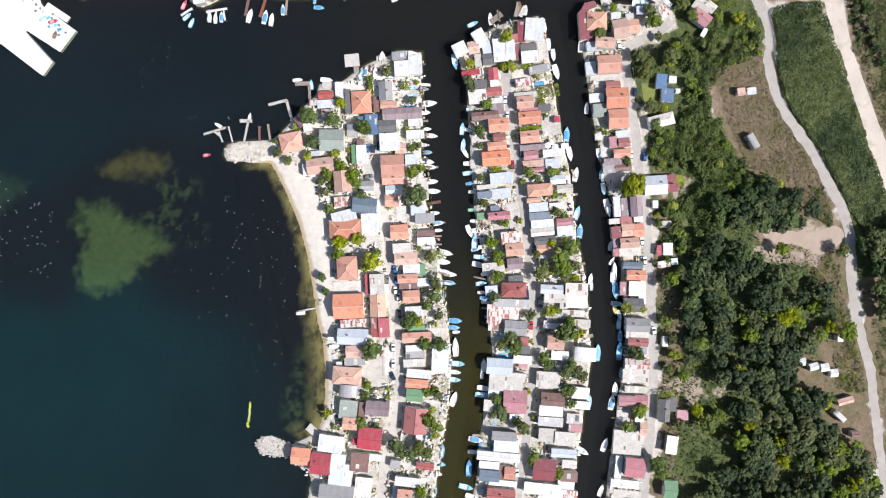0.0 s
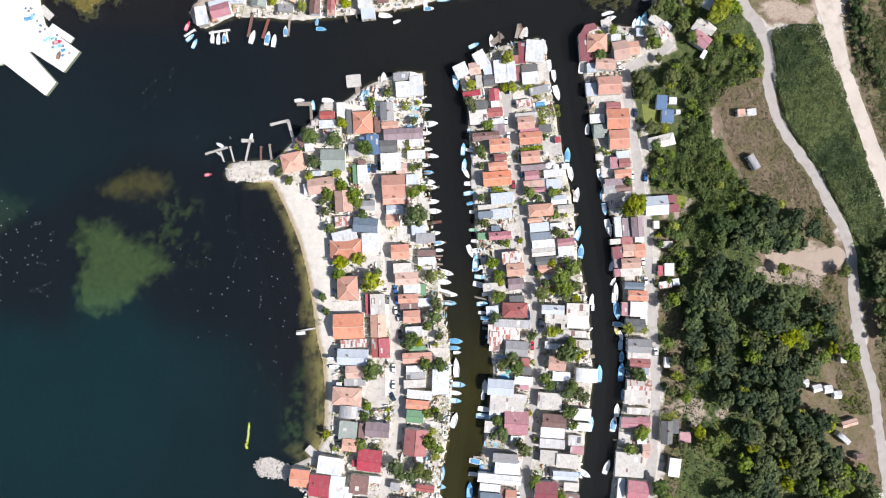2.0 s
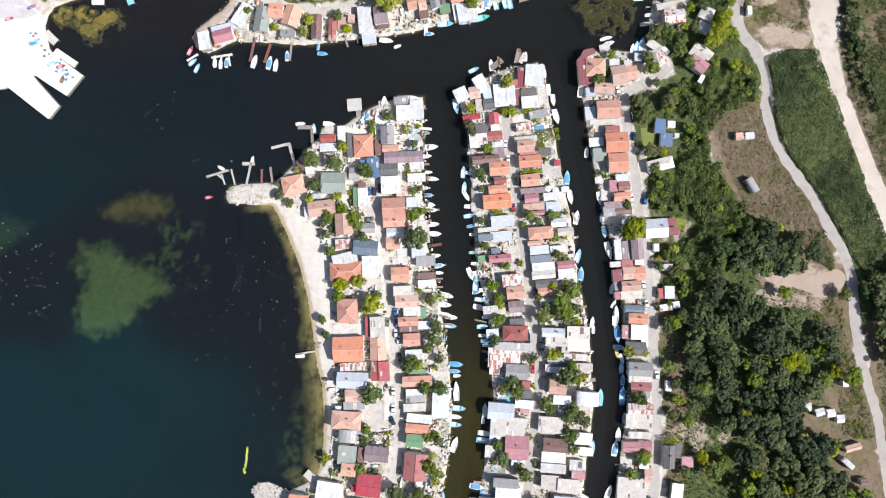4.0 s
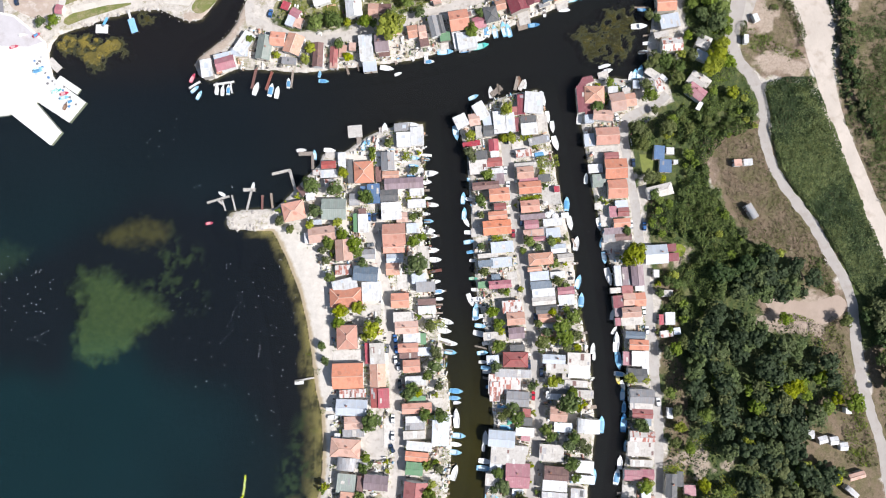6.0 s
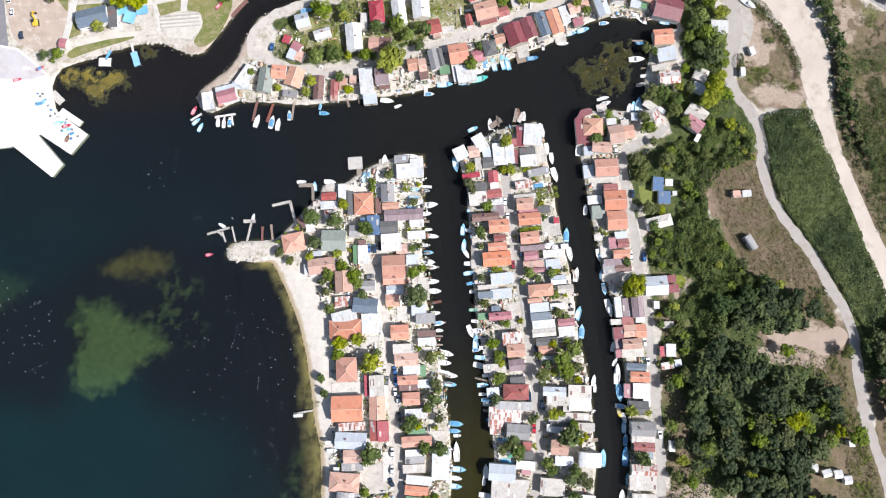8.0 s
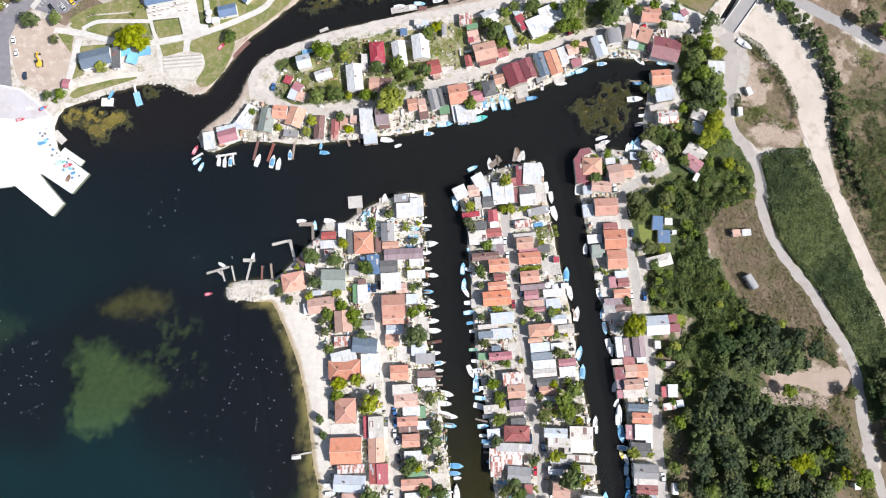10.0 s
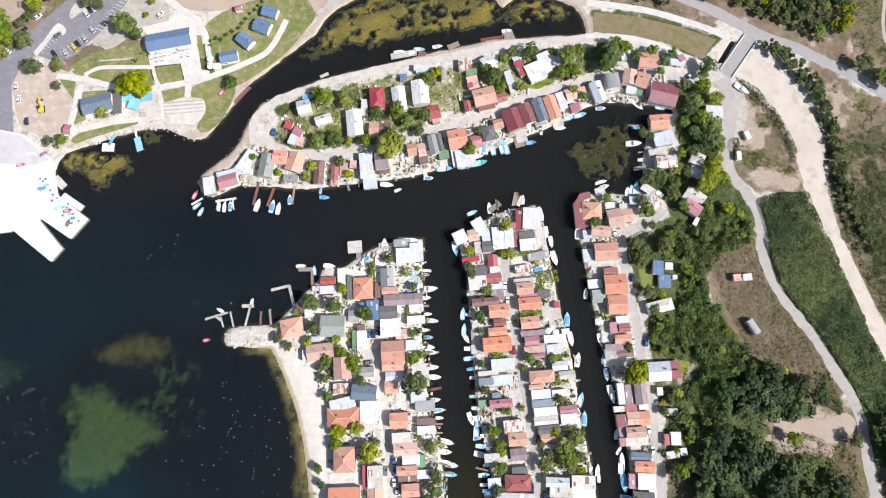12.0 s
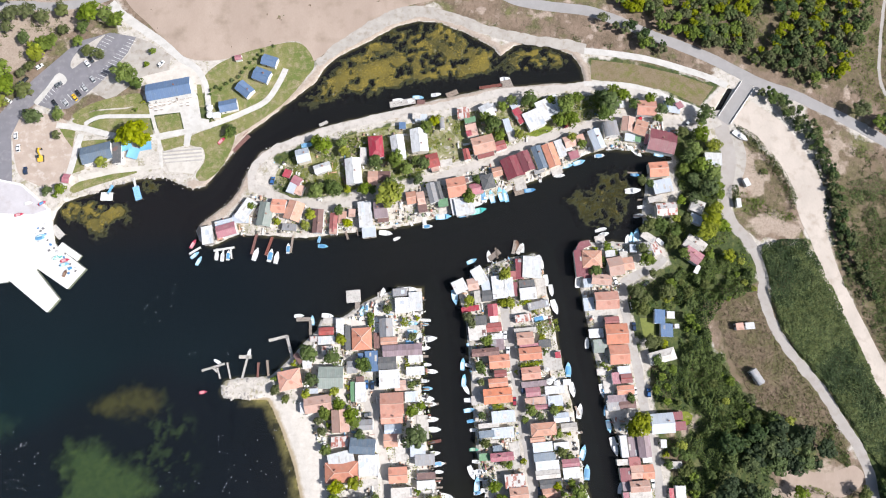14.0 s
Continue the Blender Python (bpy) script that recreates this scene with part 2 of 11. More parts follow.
def lattice_noise(x, y, size, seed):
    """Smooth value noise in 0..1 on arrays."""
    c, s = math.cos(seed * 1.7), math.sin(seed * 1.7)
    u, v = (x * c - y * s) / size, (x * s + y * c) / size
    i, j = np.floor(u).astype(np.int64), np.floor(v).astype(np.int64)
    f, g = u - i, v - j
    f, g = f * f * (3 - 2 * f), g * g * (3 - 2 * g)

    def at(a, b):
        h = (a * 374761393 + b * 668265263 + seed * 1442695041) & 0xFFFFFFFF
        h = ((h ^ (h >> 13)) * 1274126177) & 0xFFFFFFFF
        return ((h ^ (h >> 16)) & 0xFFFF) / 65535.0
    return (at(i, j) * (1 - f) + at(i + 1, j) * f) * (1 - g) + (at(i, j + 1) * (1 - f) + at(i + 1, j + 1) * f) * g


def fractal(x, y, size, seed):
    return 0.5 * lattice_noise(x, y, size, seed) + 0.3 * lattice_noise(x, y, size / 2.3, seed + 1) + 0.2 * lattice_noise(x, y, size / 5.1, seed + 2)


def inside(x, y, poly):
    p = np.array(poly, float)
    hit = np.zeros(x.shape, bool)
    for (ax, ay), (bx, by) in zip(p, np.roll(p, -1, 0)):
        if ay != by:
            hit ^= ((ay > y) != (by > y)) & (x < (bx - ax) * (y - ay) / (by - ay) + ax)
    return hit


def distance(x, y, poly, closed=True):
    p = np.array(poly, float)
    best = np.full(x.shape, 1e12)
    for (ax, ay), (bx, by) in zip(p if closed else p[:-1], np.roll(p, -1, 0) if closed else p[1:]):
        dx, dy = bx - ax, by - ay
        s = np.clip(((x - ax) * dx + (y - ay) * dy) / max(dx * dx + dy * dy, 1e-9), 0, 1)
        best = np.minimum(best, (x - ax - s * dx) ** 2 + (y - ay - s * dy) ** 2)
    return np.sqrt(best)


def signed(x, y, poly):
    """Distance to the edge, positive inside."""
    d = distance(x, y, poly)
    return np.where(inside(x, y, poly), d, -d)


# ---- the land and the water ----
MAINLAND_SHORE = (
    [(75.4, -151.2), (78.1, -129.2), (80.3, -111.7), (82.4, -94.8), (84.8, -78.0), (87.0, -64.0), (87.7, -50.0), (87.1, -33.3), (85.9, -19.4), (84.4, -5.5), (82.1, 11.2), (78.8, 23.6), (74.5, 41.6), (71.7, 55.4), (68.9, 71.9), (67.2, 85.7), (65.2, 96.7), (64.3, 107.6)]
    + [(65.6, 111.0), (69.7, 113.9), (76.5, 112.7), (83.7, 114.1), (90.8, 112.9), (96.1, 114.9), (99.9, 120.8), (100.0, 130.9), (101.8, 139.9), (103.6, 148.4), (109.6, 154.5), (117.8, 157.5), (116.8, 160.0), (102.8, 162.0), (91.2, 163.3), (79.4, 163.4), (70.3, 159.5), (58.2, 151.8), (46.4, 147.3), (31.6, 141.0), (14.0, 133.9), (-6.3, 126.6), (-26.5, 122.2), (-52.4, 119.5), (-72.5, 117.2), (-92.7, 118.5), (-107.2, 119.2), (-120.6, 112.8), (-126.0, 115.8), (-128.5, 121.2)]
    + [(-126.2, 125.3), (-114.1, 134.8), (-107.6, 143.0), (-105.1, 151.2), (-98.1, 163.0), (-86.5, 168.6), (-68.9, 175.7), (-51.1, 181.0), (-33.2, 184.6), (-15.2, 189.6), (2.9, 194.0), (21.0, 198.1), (48.2, 200.1), (74.0, 201.5), (72.9, 210.4), (67.8, 217.8), (58.2, 221.9), (46.0, 224.4), (36.8, 223.4), (29.3, 217.1), (25.8, 222.2), (12.4, 230.4), (-3.0, 237.4), (-15.4, 238.9), (-27.7, 235.6), (-43.0, 226.2), (-58.2, 218.3), (-65.9, 211.1), (-71.1, 202.5), (-81.7, 193.5), (-96.1, 181.3), (-105.9, 173.1), (-111.3, 165.0), (-118.3, 154.7), (-125.9, 145.3), (-132.3, 143.8), (-138.9, 146.0), (-147.6, 150.3), (-159.3, 149.5), (-173.7, 145.6), (-187.8, 140.5), (-198.5, 136.7), (-202.0, 131.2), (-203.1, 126.4)]
    + [(-200.6, 115.7), (-209.6, 104.6), (-223.0, 101.2), (-244.0, 103.7), (-265.6, 95.1)])
WATER_AREA = [tuple(q) for q in MAINLAND_SHORE] + [(-3200, 170), (-3200, -3200), (-160, -3200), (-110, -400), (-96, -200), (40, -190), (90, -190)]
BAY_STRIP = (
    [(-74.0, -168.9), (-71.6, -149.0), (-69.6, -129.7), (-67.6, -121.2), (-69.5, -115.5), (-76.0, -112.7), (-78.8, -106.5), (-77.6, -103.1), (-69.5, -99.7), (-64.7, -96.3), (-62.1, -89.6), (-61.0, -78.3), (-60.9, -67.1), (-61.7, -53.0), (-64.5, -41.8), (-66.1, -30.6), (-67.7, -19.5), (-69.7, -8.3), (-72.9, 4.3), (-76.5, 14.0), (-80.7, 23.7), (-84.8, 32.1), (-87.6, 36.8)]
    + [(-98.2, 37.1), (-108.8, 37.9), (-110.4, 41.3), (-109.3, 45.7), (-98.1, 47.3), (-86.4, 47.9), (-80.0, 54.0), (-75.2, 58.4), (-69.6, 65.6), (-64.6, 70.5), (-62.9, 74.9), (-52.4, 76.6), (-46.2, 80.4), (-39.0, 85.4), (-28.5, 89.2), (-25.2, 91.4), (-13.0, 90.8), (-13.3, 77.6), (-13.5, 66.6), (-13.6, 50.0), (-12.7, 33.4), (-11.3, 19.5), (-9.1, 7.0), (-6.4, -2.7), (-4.4, -13.8), (-2.2, -27.8), (-0.2, -41.7), (1.2, -55.7), (1.2, -69.7), (0.1, -83.8), (-2.5, -100.7), (-5.0, -117.6), (-7.5, -131.7), (-10.3, -151.5), (-14.8, -168.6)])
MIDDLE_STRIP = [(7.0, 83.1), (4.7, 89.1), (12.5, 96.8), (23.0, 103.4), (34.0, 106.6), (43.9, 107.7), (47.8, 97.8), (50.1, 84.3), (52.3, 69.2), (54.0, 58.2), (56.8, 47.1), (59.1, 34.7), (60.8, 22.3), (62.5, 7.0), (64.2, -5.5), (67.6, -19.4), (69.1, -33.3), (69.4, -47.3), (71.1, -57.0), (68.9, -72.4), (66.8, -89.3), (64.1, -106.1), (61.9, -120.2), (59.7, -134.3), (57.0, -168.3), (5.4, -168.5), (11.0, -134.5), (14.9, -116.1), (16.3, -97.8), (18.5, -82.3), (21.3, -66.9), (21.8, -50.1), (21.2, -36.1), (19.3, -19.4), (16.5, -5.5), (13.7, 8.4), (12.3, 25.1), (11.1, 41.7), (10.3, 58.3), (9.2, 72.0)]
REED_MATS = [[(-81.4, 188.3), (-69.8, 201.2), (-58.1, 214.3), (-40.0, 226.9), (-21.6, 236.2), (-6.1, 237.4), (9.3, 231.8), (23.9, 222.2), (28.7, 215.5), (42.9, 222.7), (59.6, 219.9), (65.2, 213.8), (59.3, 210.5), (42.5, 208.7), (27.3, 209.5), (12.1, 205.4), (-3.1, 203.2), (-18.3, 200.7), (-33.4, 196.9), (-51.5, 195.1), (-69.5, 191.4)],
             [(-201.8, 134.9), (-193.4, 137.8), (-175.7, 136.8), (-164.3, 134.0), (-164.1, 126.8), (-172.6, 124.4), (-176.0, 118.5), (-181.8, 118.0), (-187.7, 123.9), (-198.6, 127.6)],
             [(60.5, 136.6), (67.6, 140.8), (74.7, 143.1), (79.2, 149.2), (87.5, 152.2), (93.9, 150.9), (94.5, 143.0), (92.2, 133.9), (92.7, 124.4), (85.6, 120.9), (75.6, 121.5), (68.0, 124.5), (66.0, 131.7)],
             [(-159.2, 148.6), (-147.4, 149.1), (-144.2, 145.4), (-152.7, 141.8), (-158.7, 143.1)]]
SHOALS = [[(-183.7, 15.7), (-175.5, 18.8), (-165.5, 15.7), (-156.6, 9.0), (-148.2, 2.3), (-140.4, -3.3), (-137.6, -6.9), (-148.3, -10.5), (-154.5, -15.3), (-159.7, -22.3), (-165.9, -26.5), (-175.7, -28.5), (-183.3, -25.7), (-183.7, -13.9), (-181.1, -4.1), (-184.6, 7.1)],
          [(-175.1, 34.1), (-165.2, 39.6), (-151.2, 43.0), (-141.4, 39.1), (-142.9, 32.1), (-154.1, 29.1), (-169.5, 30.2)],
          [(-238.3, 25.2), (-221.4, 28.6), (-210.2, 27.4), (-213.1, 21.0), (-224.4, 16.3), (-241.3, 16.9)]]
WEED_SPOTS = [[(-155.5, 28.0), (-137.3, 33.5), (-124.8, 27.9), (-120.7, 11.2), (-123.6, -2.7), (-143.2, -5.5), (-154.3, 11.2)],
              [(-82.0, -75.5), (-70.7, -50.2), (-65.1, -61.4), (-65.2, -89.6), (-76.5, -106.5), (-82.1, -95.2)]]
BEACH = [(-89.8, 40.1), (-70.3, 36.2), (-56.4, 22.3), (-53.7, -2.7), (-55.0, -39.0), (-55.0, -67.0), (-57.4, -89.5), (-65.3, -100.3), (-84.9, -96.7), (-101.7, -89.6), (-104.2, -39.1), (-109.5, 5.7), (-103.8, 33.5)]

# one sheet of ground: fine where the camera looks, ever coarser towards the horizon
_far = 8.0 * 1.32 ** np.arange(1, 19)
_gx = np.concatenate([(-256 - _far[::-1]), np.arange(-256, 257, 0.92), (256.6 + _far)])
_gy = np.concatenate([(-142 - _far[::-1]), np.arange(-142, 264, 0.92), (264 + _far)])
GX, GY = np.meshgrid(_gx, _gy)
X, Y = GX.ravel(), GY.ravel()
beach = np.clip(signed(X, Y, BEACH) / 4.0 + 0.5, 0, 1)
wob = 1.4 * (1 - 0.75 * beach) * (fractal(X, Y, 6.0, 3) - 0.5)
_lake = signed(X, Y, WATER_AREA)
_bay = signed(X, Y, BAY_STRIP)
_mid = signed(X, Y, MIDDLE_STRIP)
shore = np.maximum(np.maximum(-_lake, _bay), _mid) + wob          # above 0 on land
steep = 1.1 * (1 - beach) + 0.11 * beach
Z = np.clip(shore * steep, -4.0, LAND)
Z = np.where(shore > 0, Z, np.clip(shore * (0.35 * (1 - beach) + 0.16 * beach), -4.0, 0))
shallow = np.clip(1 + shore / (1.6 + beach * (1.5 + 5.0 * np.clip((-10 - Y) / 40, 0, 1)) + 5 * beach * fractal(X, Y, 6, 9)), 0, 1) ** 1.0 * (shore < 0) * (0.3 + 0.7 * beach) * np.clip(0.45 + 2.6 * (fractal(X, Y, 5.0, 13) - 0.42) - 0.12 * shore * (shore > -4), 0.25, 1)
weed = np.zeros_like(X)
for mat, fill in zip(REED_MATS, (0.55, 0.6, 0.62, 0.1)):
    big_ = 0.3 if fill == 0.62 else 0.55
    fine_ = big_ * fractal(X, Y, 8.0, 21) + (1 - big_) * fractal(X, Y, 2.6, 23)
    edge_ = signed(X, Y, mat) + 9.0 * (fractal(X, Y, 5.0, 25) - 0.55)
    on = np.clip(edge_ / 4.0 + 0.5, 0, 1) * np.clip((fine_ - 0.47) * 9 + fill + np.clip(signed(X, Y, mat) / 12, -0.2, 0.4), 0, 1)
    weed = np.maximum(weed, np.where(shore < 0.3, on, 0) * (0.86 if fill in (0.62, 0.1) else 1.0))
Z = np.where(weed > 0.02, np.maximum(Z, -0.5 + 0.54 * weed), Z)
shoal = np.zeros_like(X)
ragged = 0.6 * fractal(X, Y, 9.0, 31) + 0.4 * fractal(X, Y, 2.8, 33)
for mat, depth in zip(SHOALS, (1.0, 0.62, 0.3)):
    shoal = np.maximum(shoal, depth * np.clip((signed(X, Y, mat) / 11.0 + 1.7 * (ragged - 0.5)) * 1.5 + 0.5, 0, 1))
for mat, most in zip(WEED_SPOTS, (0.5, 0.6)):
    on = np.clip(signed(X, Y, mat) / 8 + 0.5, 0, 1) * np.clip((0.5 * fractal(X, Y, 7.0, 37) + 0.5 * fractal(X, Y, 2.2, 38) - 0.53) * 9, 0, 1)
    shoal = np.maximum(shoal, most * on)
shoal = np.where(shore < 0, shoal, 0)
tan = np.clip(signed(X, Y, SHOALS[1]) / 6 + 1.0, 0, 1)
Z = np.where(shore < -0.5, np.maximum(Z, -3.4 + 2.4 * shoal), Z)
# the drop beside the bridge
DITCH = [(139.3, 181.9), (149.9, 198.2), (153.4, 197.2), (143.4, 181.2)]
Z = np.where(shore > 0, Z - 1.9 * np.clip(signed(X, Y, DITCH) / 1.5, 0, 1), Z)

# what grows or lies on it
GREEN = [[(88.6, 90.6), (96.3, 94.4), (106.2, 96.6), (112.2, 101.5), (125.9, 110.2), (134.0, 123.8), (147.7, 121.1), (152.0, 99.2), (129.4, 82.8), (101.4, 74.6), (91.8, 56.8), (90.4, 74.6)],
         [(99.9, 120.5), (103.2, 126.4), (116.2, 124.2), (118.6, 139.8), (116.5, 148.9), (120.0, 170.6), (130.2, 173.1), (142.9, 163.5), (141.2, 139.6), (143.9, 126.1), (156.1, 98.3), (142.3, 87.0), (112.0, 92.9), (111.4, 107.2)],
         [(104.0, 99.3), (128.6, 107.5), (150.7, 99.2), (159.0, 82.7), (137.1, 82.8), (127.6, 66.3), (140.2, 44.3), (167.8, 33.2), (178.9, 19.4), (195.8, -5.5), (199.4, -77.8), (214.0, -133.8), (214.4, -167.6), (111.3, -168.0), (108.2, -122.9), (103.6, -50.0), (101.8, 5.6), (96.0, 49.9)],
         [(157.4, 110.1), (180.6, 115.5), (200.4, 60.7), (223.2, 0.1), (223.7, -38.7), (204.4, -33.2), (187.1, 24.9), (167.6, 55.3), (159.1, 74.5)],
         [(194.2, 120.9), (226.8, 131.7), (251.0, -22.1), (217.3, 33.2), (203.0, 77.2)],
         [(76.3, 216.4), (100.4, 213.5), (124.2, 207.6), (144.6, 199.2), (134.2, 184.8), (117.1, 194.6), (96.5, 199.7), (77.1, 203.1)],
         [(-102.9, 221.4), (-80.0, 224.6), (-70.3, 214.4), (-74.6, 206.2), (-87.5, 190.0), (-110.9, 177.3), (-146.7, 174.4), (-188.4, 171.6), (-192.5, 181.2), (-166.1, 189.0), (-124.4, 198.4), (-119.2, 211.6)],
         [(122.6, 263.9), (232.6, 269.7), (223.6, 228.3), (208.3, 205.2), (178.3, 205.5), (152.8, 222.3), (119.9, 229.4)],
         [(-90.0, 160.7), (-82.7, 163.8), (-69.0, 169.4), (-59.2, 170.5), (-56.7, 158.0), (-60.9, 150.3), (-71.6, 153.8), (-80.0, 150.4), (-86.4, 153.9)],
         [(-56.3, 172.7), (-47.6, 173.9), (-46.1, 160.4), (-53.5, 159.2)],
         [(-90.5, 148.4), (-85.3, 150.5), (-73.4, 147.0), (-63.8, 149.1), (-53.2, 146.8), (-50.1, 141.3), (-57.3, 137.1), (-73.1, 138.2), (-83.6, 139.5), (-89.1, 142.8)],
         [(-37.8, 174.8), (-30.4, 178.2), (-29.0, 162.4), (-21.6, 161.1), (-18.3, 156.8), (-11.0, 154.2), (-14.2, 147.8), (-24.7, 146.6), (-28.9, 153.4), (-32.2, 160.3)],
         [(-14.3, 181.6), (-5.6, 180.6), (-4.4, 170.1), (-9.8, 167.9), (-13.1, 175.8)],
         [(34.4, 191.1), (51.0, 193.6), (58.3, 188.7), (54.9, 179.1), (41.4, 173.8), (34.1, 179.3)],
         [(63.0, 191.9), (78.0, 192.7), (85.2, 186.8), (80.4, 182.1), (65.4, 180.0)]]
DRY = [[(-210.1, 188.1), (-203.1, 192.9), (-189.7, 195.1), (-175.3, 204.1), (-160.5, 198.1), (-162.3, 194.9), (-178.6, 191.1), (-193.1, 184.7), (-204.9, 181.6)],
       [(174.8, 23.6), (188.7, 11.1), (196.3, -5.5), (187.6, -12.4), (179.1, 5.6)], [(150.2, 5.6), (195.6, 8.4), (197.2, -8.2), (176.6, -13.8), (151.7, -8.2)],
       [(-276.8, 275.4), (-185.6, 260.2), (-179.6, 232.4), (-200.3, 222.4), (-220.7, 189.5), (-256.8, 186.6)],
       [(-73.2, 291.2), (304.3, 286.8), (277.7, 141.6), (210.7, 178.4), (157.2, 205.7), (136.5, 209.8), (76.4, 219.7), (33.9, 229.5), (12.5, 237.3), (-9.2, 248.5)],
       [(192.4, 184.0), (263.8, 144.7), (251.8, -13.5), (218.6, 40.1), (196.6, 92.3), (192.9, 115.4), (193.6, 142.2)],
       [(128.8, 85.5), (156.2, 93.7), (163.4, 60.8), (178.7, 38.7), (184.4, 24.9), (167.9, 22.2), (145.8, 33.3), (140.1, 49.8), (126.2, 66.3)],
       [(168.7, -49.9), (196.2, -38.8), (204.7, -61.0), (208.0, -97.3), (191.4, -100.2), (180.0, -75.0), (168.9, -72.2)],
       [(179.2, -2.7), (195.8, -5.5), (196.2, -38.8), (182.2, -27.7)],
       [(204.4, -38.7), (234.4, -16.5), (236.6, -161.8), (219.5, -133.8), (210.5, -77.7)],
       [(-192.8, 267.4), (3.5, 275.9), (-9.2, 249.2), (-27.8, 245.2), (-46.3, 234.4), (-64.4, 220.4), (-74.0, 213.8), (-80.0, 225.9), (-101.5, 222.8), (-141.1, 217.1), (-167.6, 237.0)],
       [(-28.0, 262.0), (65.6, 250.5), (107.9, 232.9), (145.2, 205.8), (138.8, 202.6), (76.5, 220.4), (33.9, 226.8), (-9.2, 247.1)],
       [(148.0, 173.5), (162.1, 167.1), (176.8, 142.4), (178.9, 124.4), (181.9, 114.0), (157.7, 113.3), (145.8, 121.6), (145.0, 142.6)],
       [(188.3, 189.1), (228.0, 160.4), (247.3, 115.1), (219.5, 103.6), (195.5, 109.6), (198.2, 151.4), (192.3, 173.2)],
       [(212.4, 235.2), (284.3, 262.1), (267.0, 163.2), (211.2, 182.5), (154.9, 212.3), (150.4, 229.1)],
       [(82.1, 212.3), (109.2, 209.4), (120.5, 199.5), (108.3, 196.3), (81.6, 203.1)],
       [(-263.9, 233.2), (-225.5, 226.0), (-210.8, 232.7), (-220.3, 186.3), (-253.8, 167.4)]]
PALE = [[(-68, 58), (-52, 74), (-24, 88), (-14, 88), (-14, 40), (-8, 0), (-30, -30), (-54, -30), (-58, 10), (-66, 32)],
        [(-232.2, 184.8), (-208.0, 184.5), (-197.9, 176.4), (-195.0, 151.3), (-214.9, 145.3), (-226.6, 154.7)],
        [(-164.9, 208.7), (-141.0, 215.8), (-133.7, 209.0), (-135.0, 201.8), (-160.6, 202.0)]]


def cover(areas, soft, seed, rough):
    out = np.zeros_like(X)
    for mat in areas:
        out = np.maximum(out, np.clip(signed(X, Y, mat) / soft + 0.5 + rough * (fractal(X, Y, 7.0, seed) - 0.5), 0, 1))
    return out


HEATH = [[(155.4, 155.7), (162.4, 158.7), (170.3, 150.3), (173.5, 138.7), (169.8, 131.2), (160.0, 133.4), (154.7, 138.8)],
         [(97.5, 55), (100, 36), (101, 22), (103, 8), (104, -20), (106, -50), (106.5, -66), (106, -90), (104.5, -106), (102, -130), (100, -160), (112, -160), (114, -106), (116, -60), (112, -20), (110, 20), (106, 50)],
         [(168, -49), (184, -44), (196, -48), (205, -68), (208, -100), (192, -101), (180, -78), (168, -71)],
         [(207, 198), (262, 165), (272, 282), (215, 282)],
         [(198, 168), (214, 160), (236, 140), (262, 120), (262, 0), (236, -10), (221, 24), (207, 62), (198, 92), (194, 114), (195, 140)],
         [(88, 270), (232, 272), (236, 240), (229, 212), (214, 194), (198, 199), (172, 209), (146, 222), (122, 232), (100, 244)],
         [(128.8, 85.5), (153.5, 91.0), (164.8, 60.8), (181.5, 36.0), (187.2, 22.2), (189.5, 8), (184, 6), (176.3, 13.4), (167.9, 25.0), (145.8, 33.3), (137.3, 52.6)],
         [(188, -5), (194.3, -8.3), (196.2, -24.6), (202.0, -43.4), (208, -58), (213, -90), (215, -115), (194, -112), (188.9, -56.8), (187.2, -35.4), (177.1, -19.2), (179.0, -9.3)],
         [(204, -20), (236, -14), (240, -170), (222, -160), (214, -100), (206, -60)]]
BARE = [[(108.0, 31.5), (116.9, 32.9), (124.2, 27.9), (117.4, 21.2), (109.0, 20.1)], [(-280, 270), (-192, 258), (-186, 244), (-214, 232), (-240, 206), (-262, 196)],
        [(150, 128), (166, 126), (180, 121), (182, 116), (160, 115), (151, 119)], [(150, 166), (160, 158), (164, 146), (158, 136), (150, 138), (147, 150)],
        [(202, 172), (208, 166), (205, 152), (198, 154), (197, 166)],
        [(150.5, -6.5), (156.6, -1.0), (167.7, 1.8), (176.0, 11.1), (182.8, 4.1), (192.5, 1.9), (195.2, -2.3), (186.9, -2.9), (182.7, -6.5), (179.9, -14.7), (167.5, -16.2)],
        [(104, -75.2), (112.1, -67.1), (124.5, -67.0), (125.8, -72.2), (136.8, -74.0), (135.4, -79.5), (123.0, -80.3), (106.5, -79.7)]]
green, dry, pale = cover(GREEN, 5.0, 41, 1.6), cover(DRY, 6.0, 43, 1.5), cover(PALE, 3.0, 47, 1.2)
heath, bare = cover(HEATH, 8.0, 45, 2.2), cover(BARE, 7.0, 49, 2.6)
outland = np.clip((np.maximum(np.abs(X) - 262, np.maximum(Y - 262, -Y - 150))) / 20, 0, 1) * (shore > 0)
green = np.maximum(green, outland * 0.9)
CREEK_LINE = MAINLAND_SHORE[47:84]
bank = np.clip(1.35 - distance(X, Y, CREEK_LINE, False) / 4.5 + 1.2 * (fractal(X, Y, 6.0, 77) - 0.5), 0, 1) * (shore > 0)
bare = np.maximum(bare, bank)
sand = np.maximum(0.75 * pale, np.clip(signed(X, Y, BEACH) / 3 + 0.5, 0, 1)) * (shore > -3)

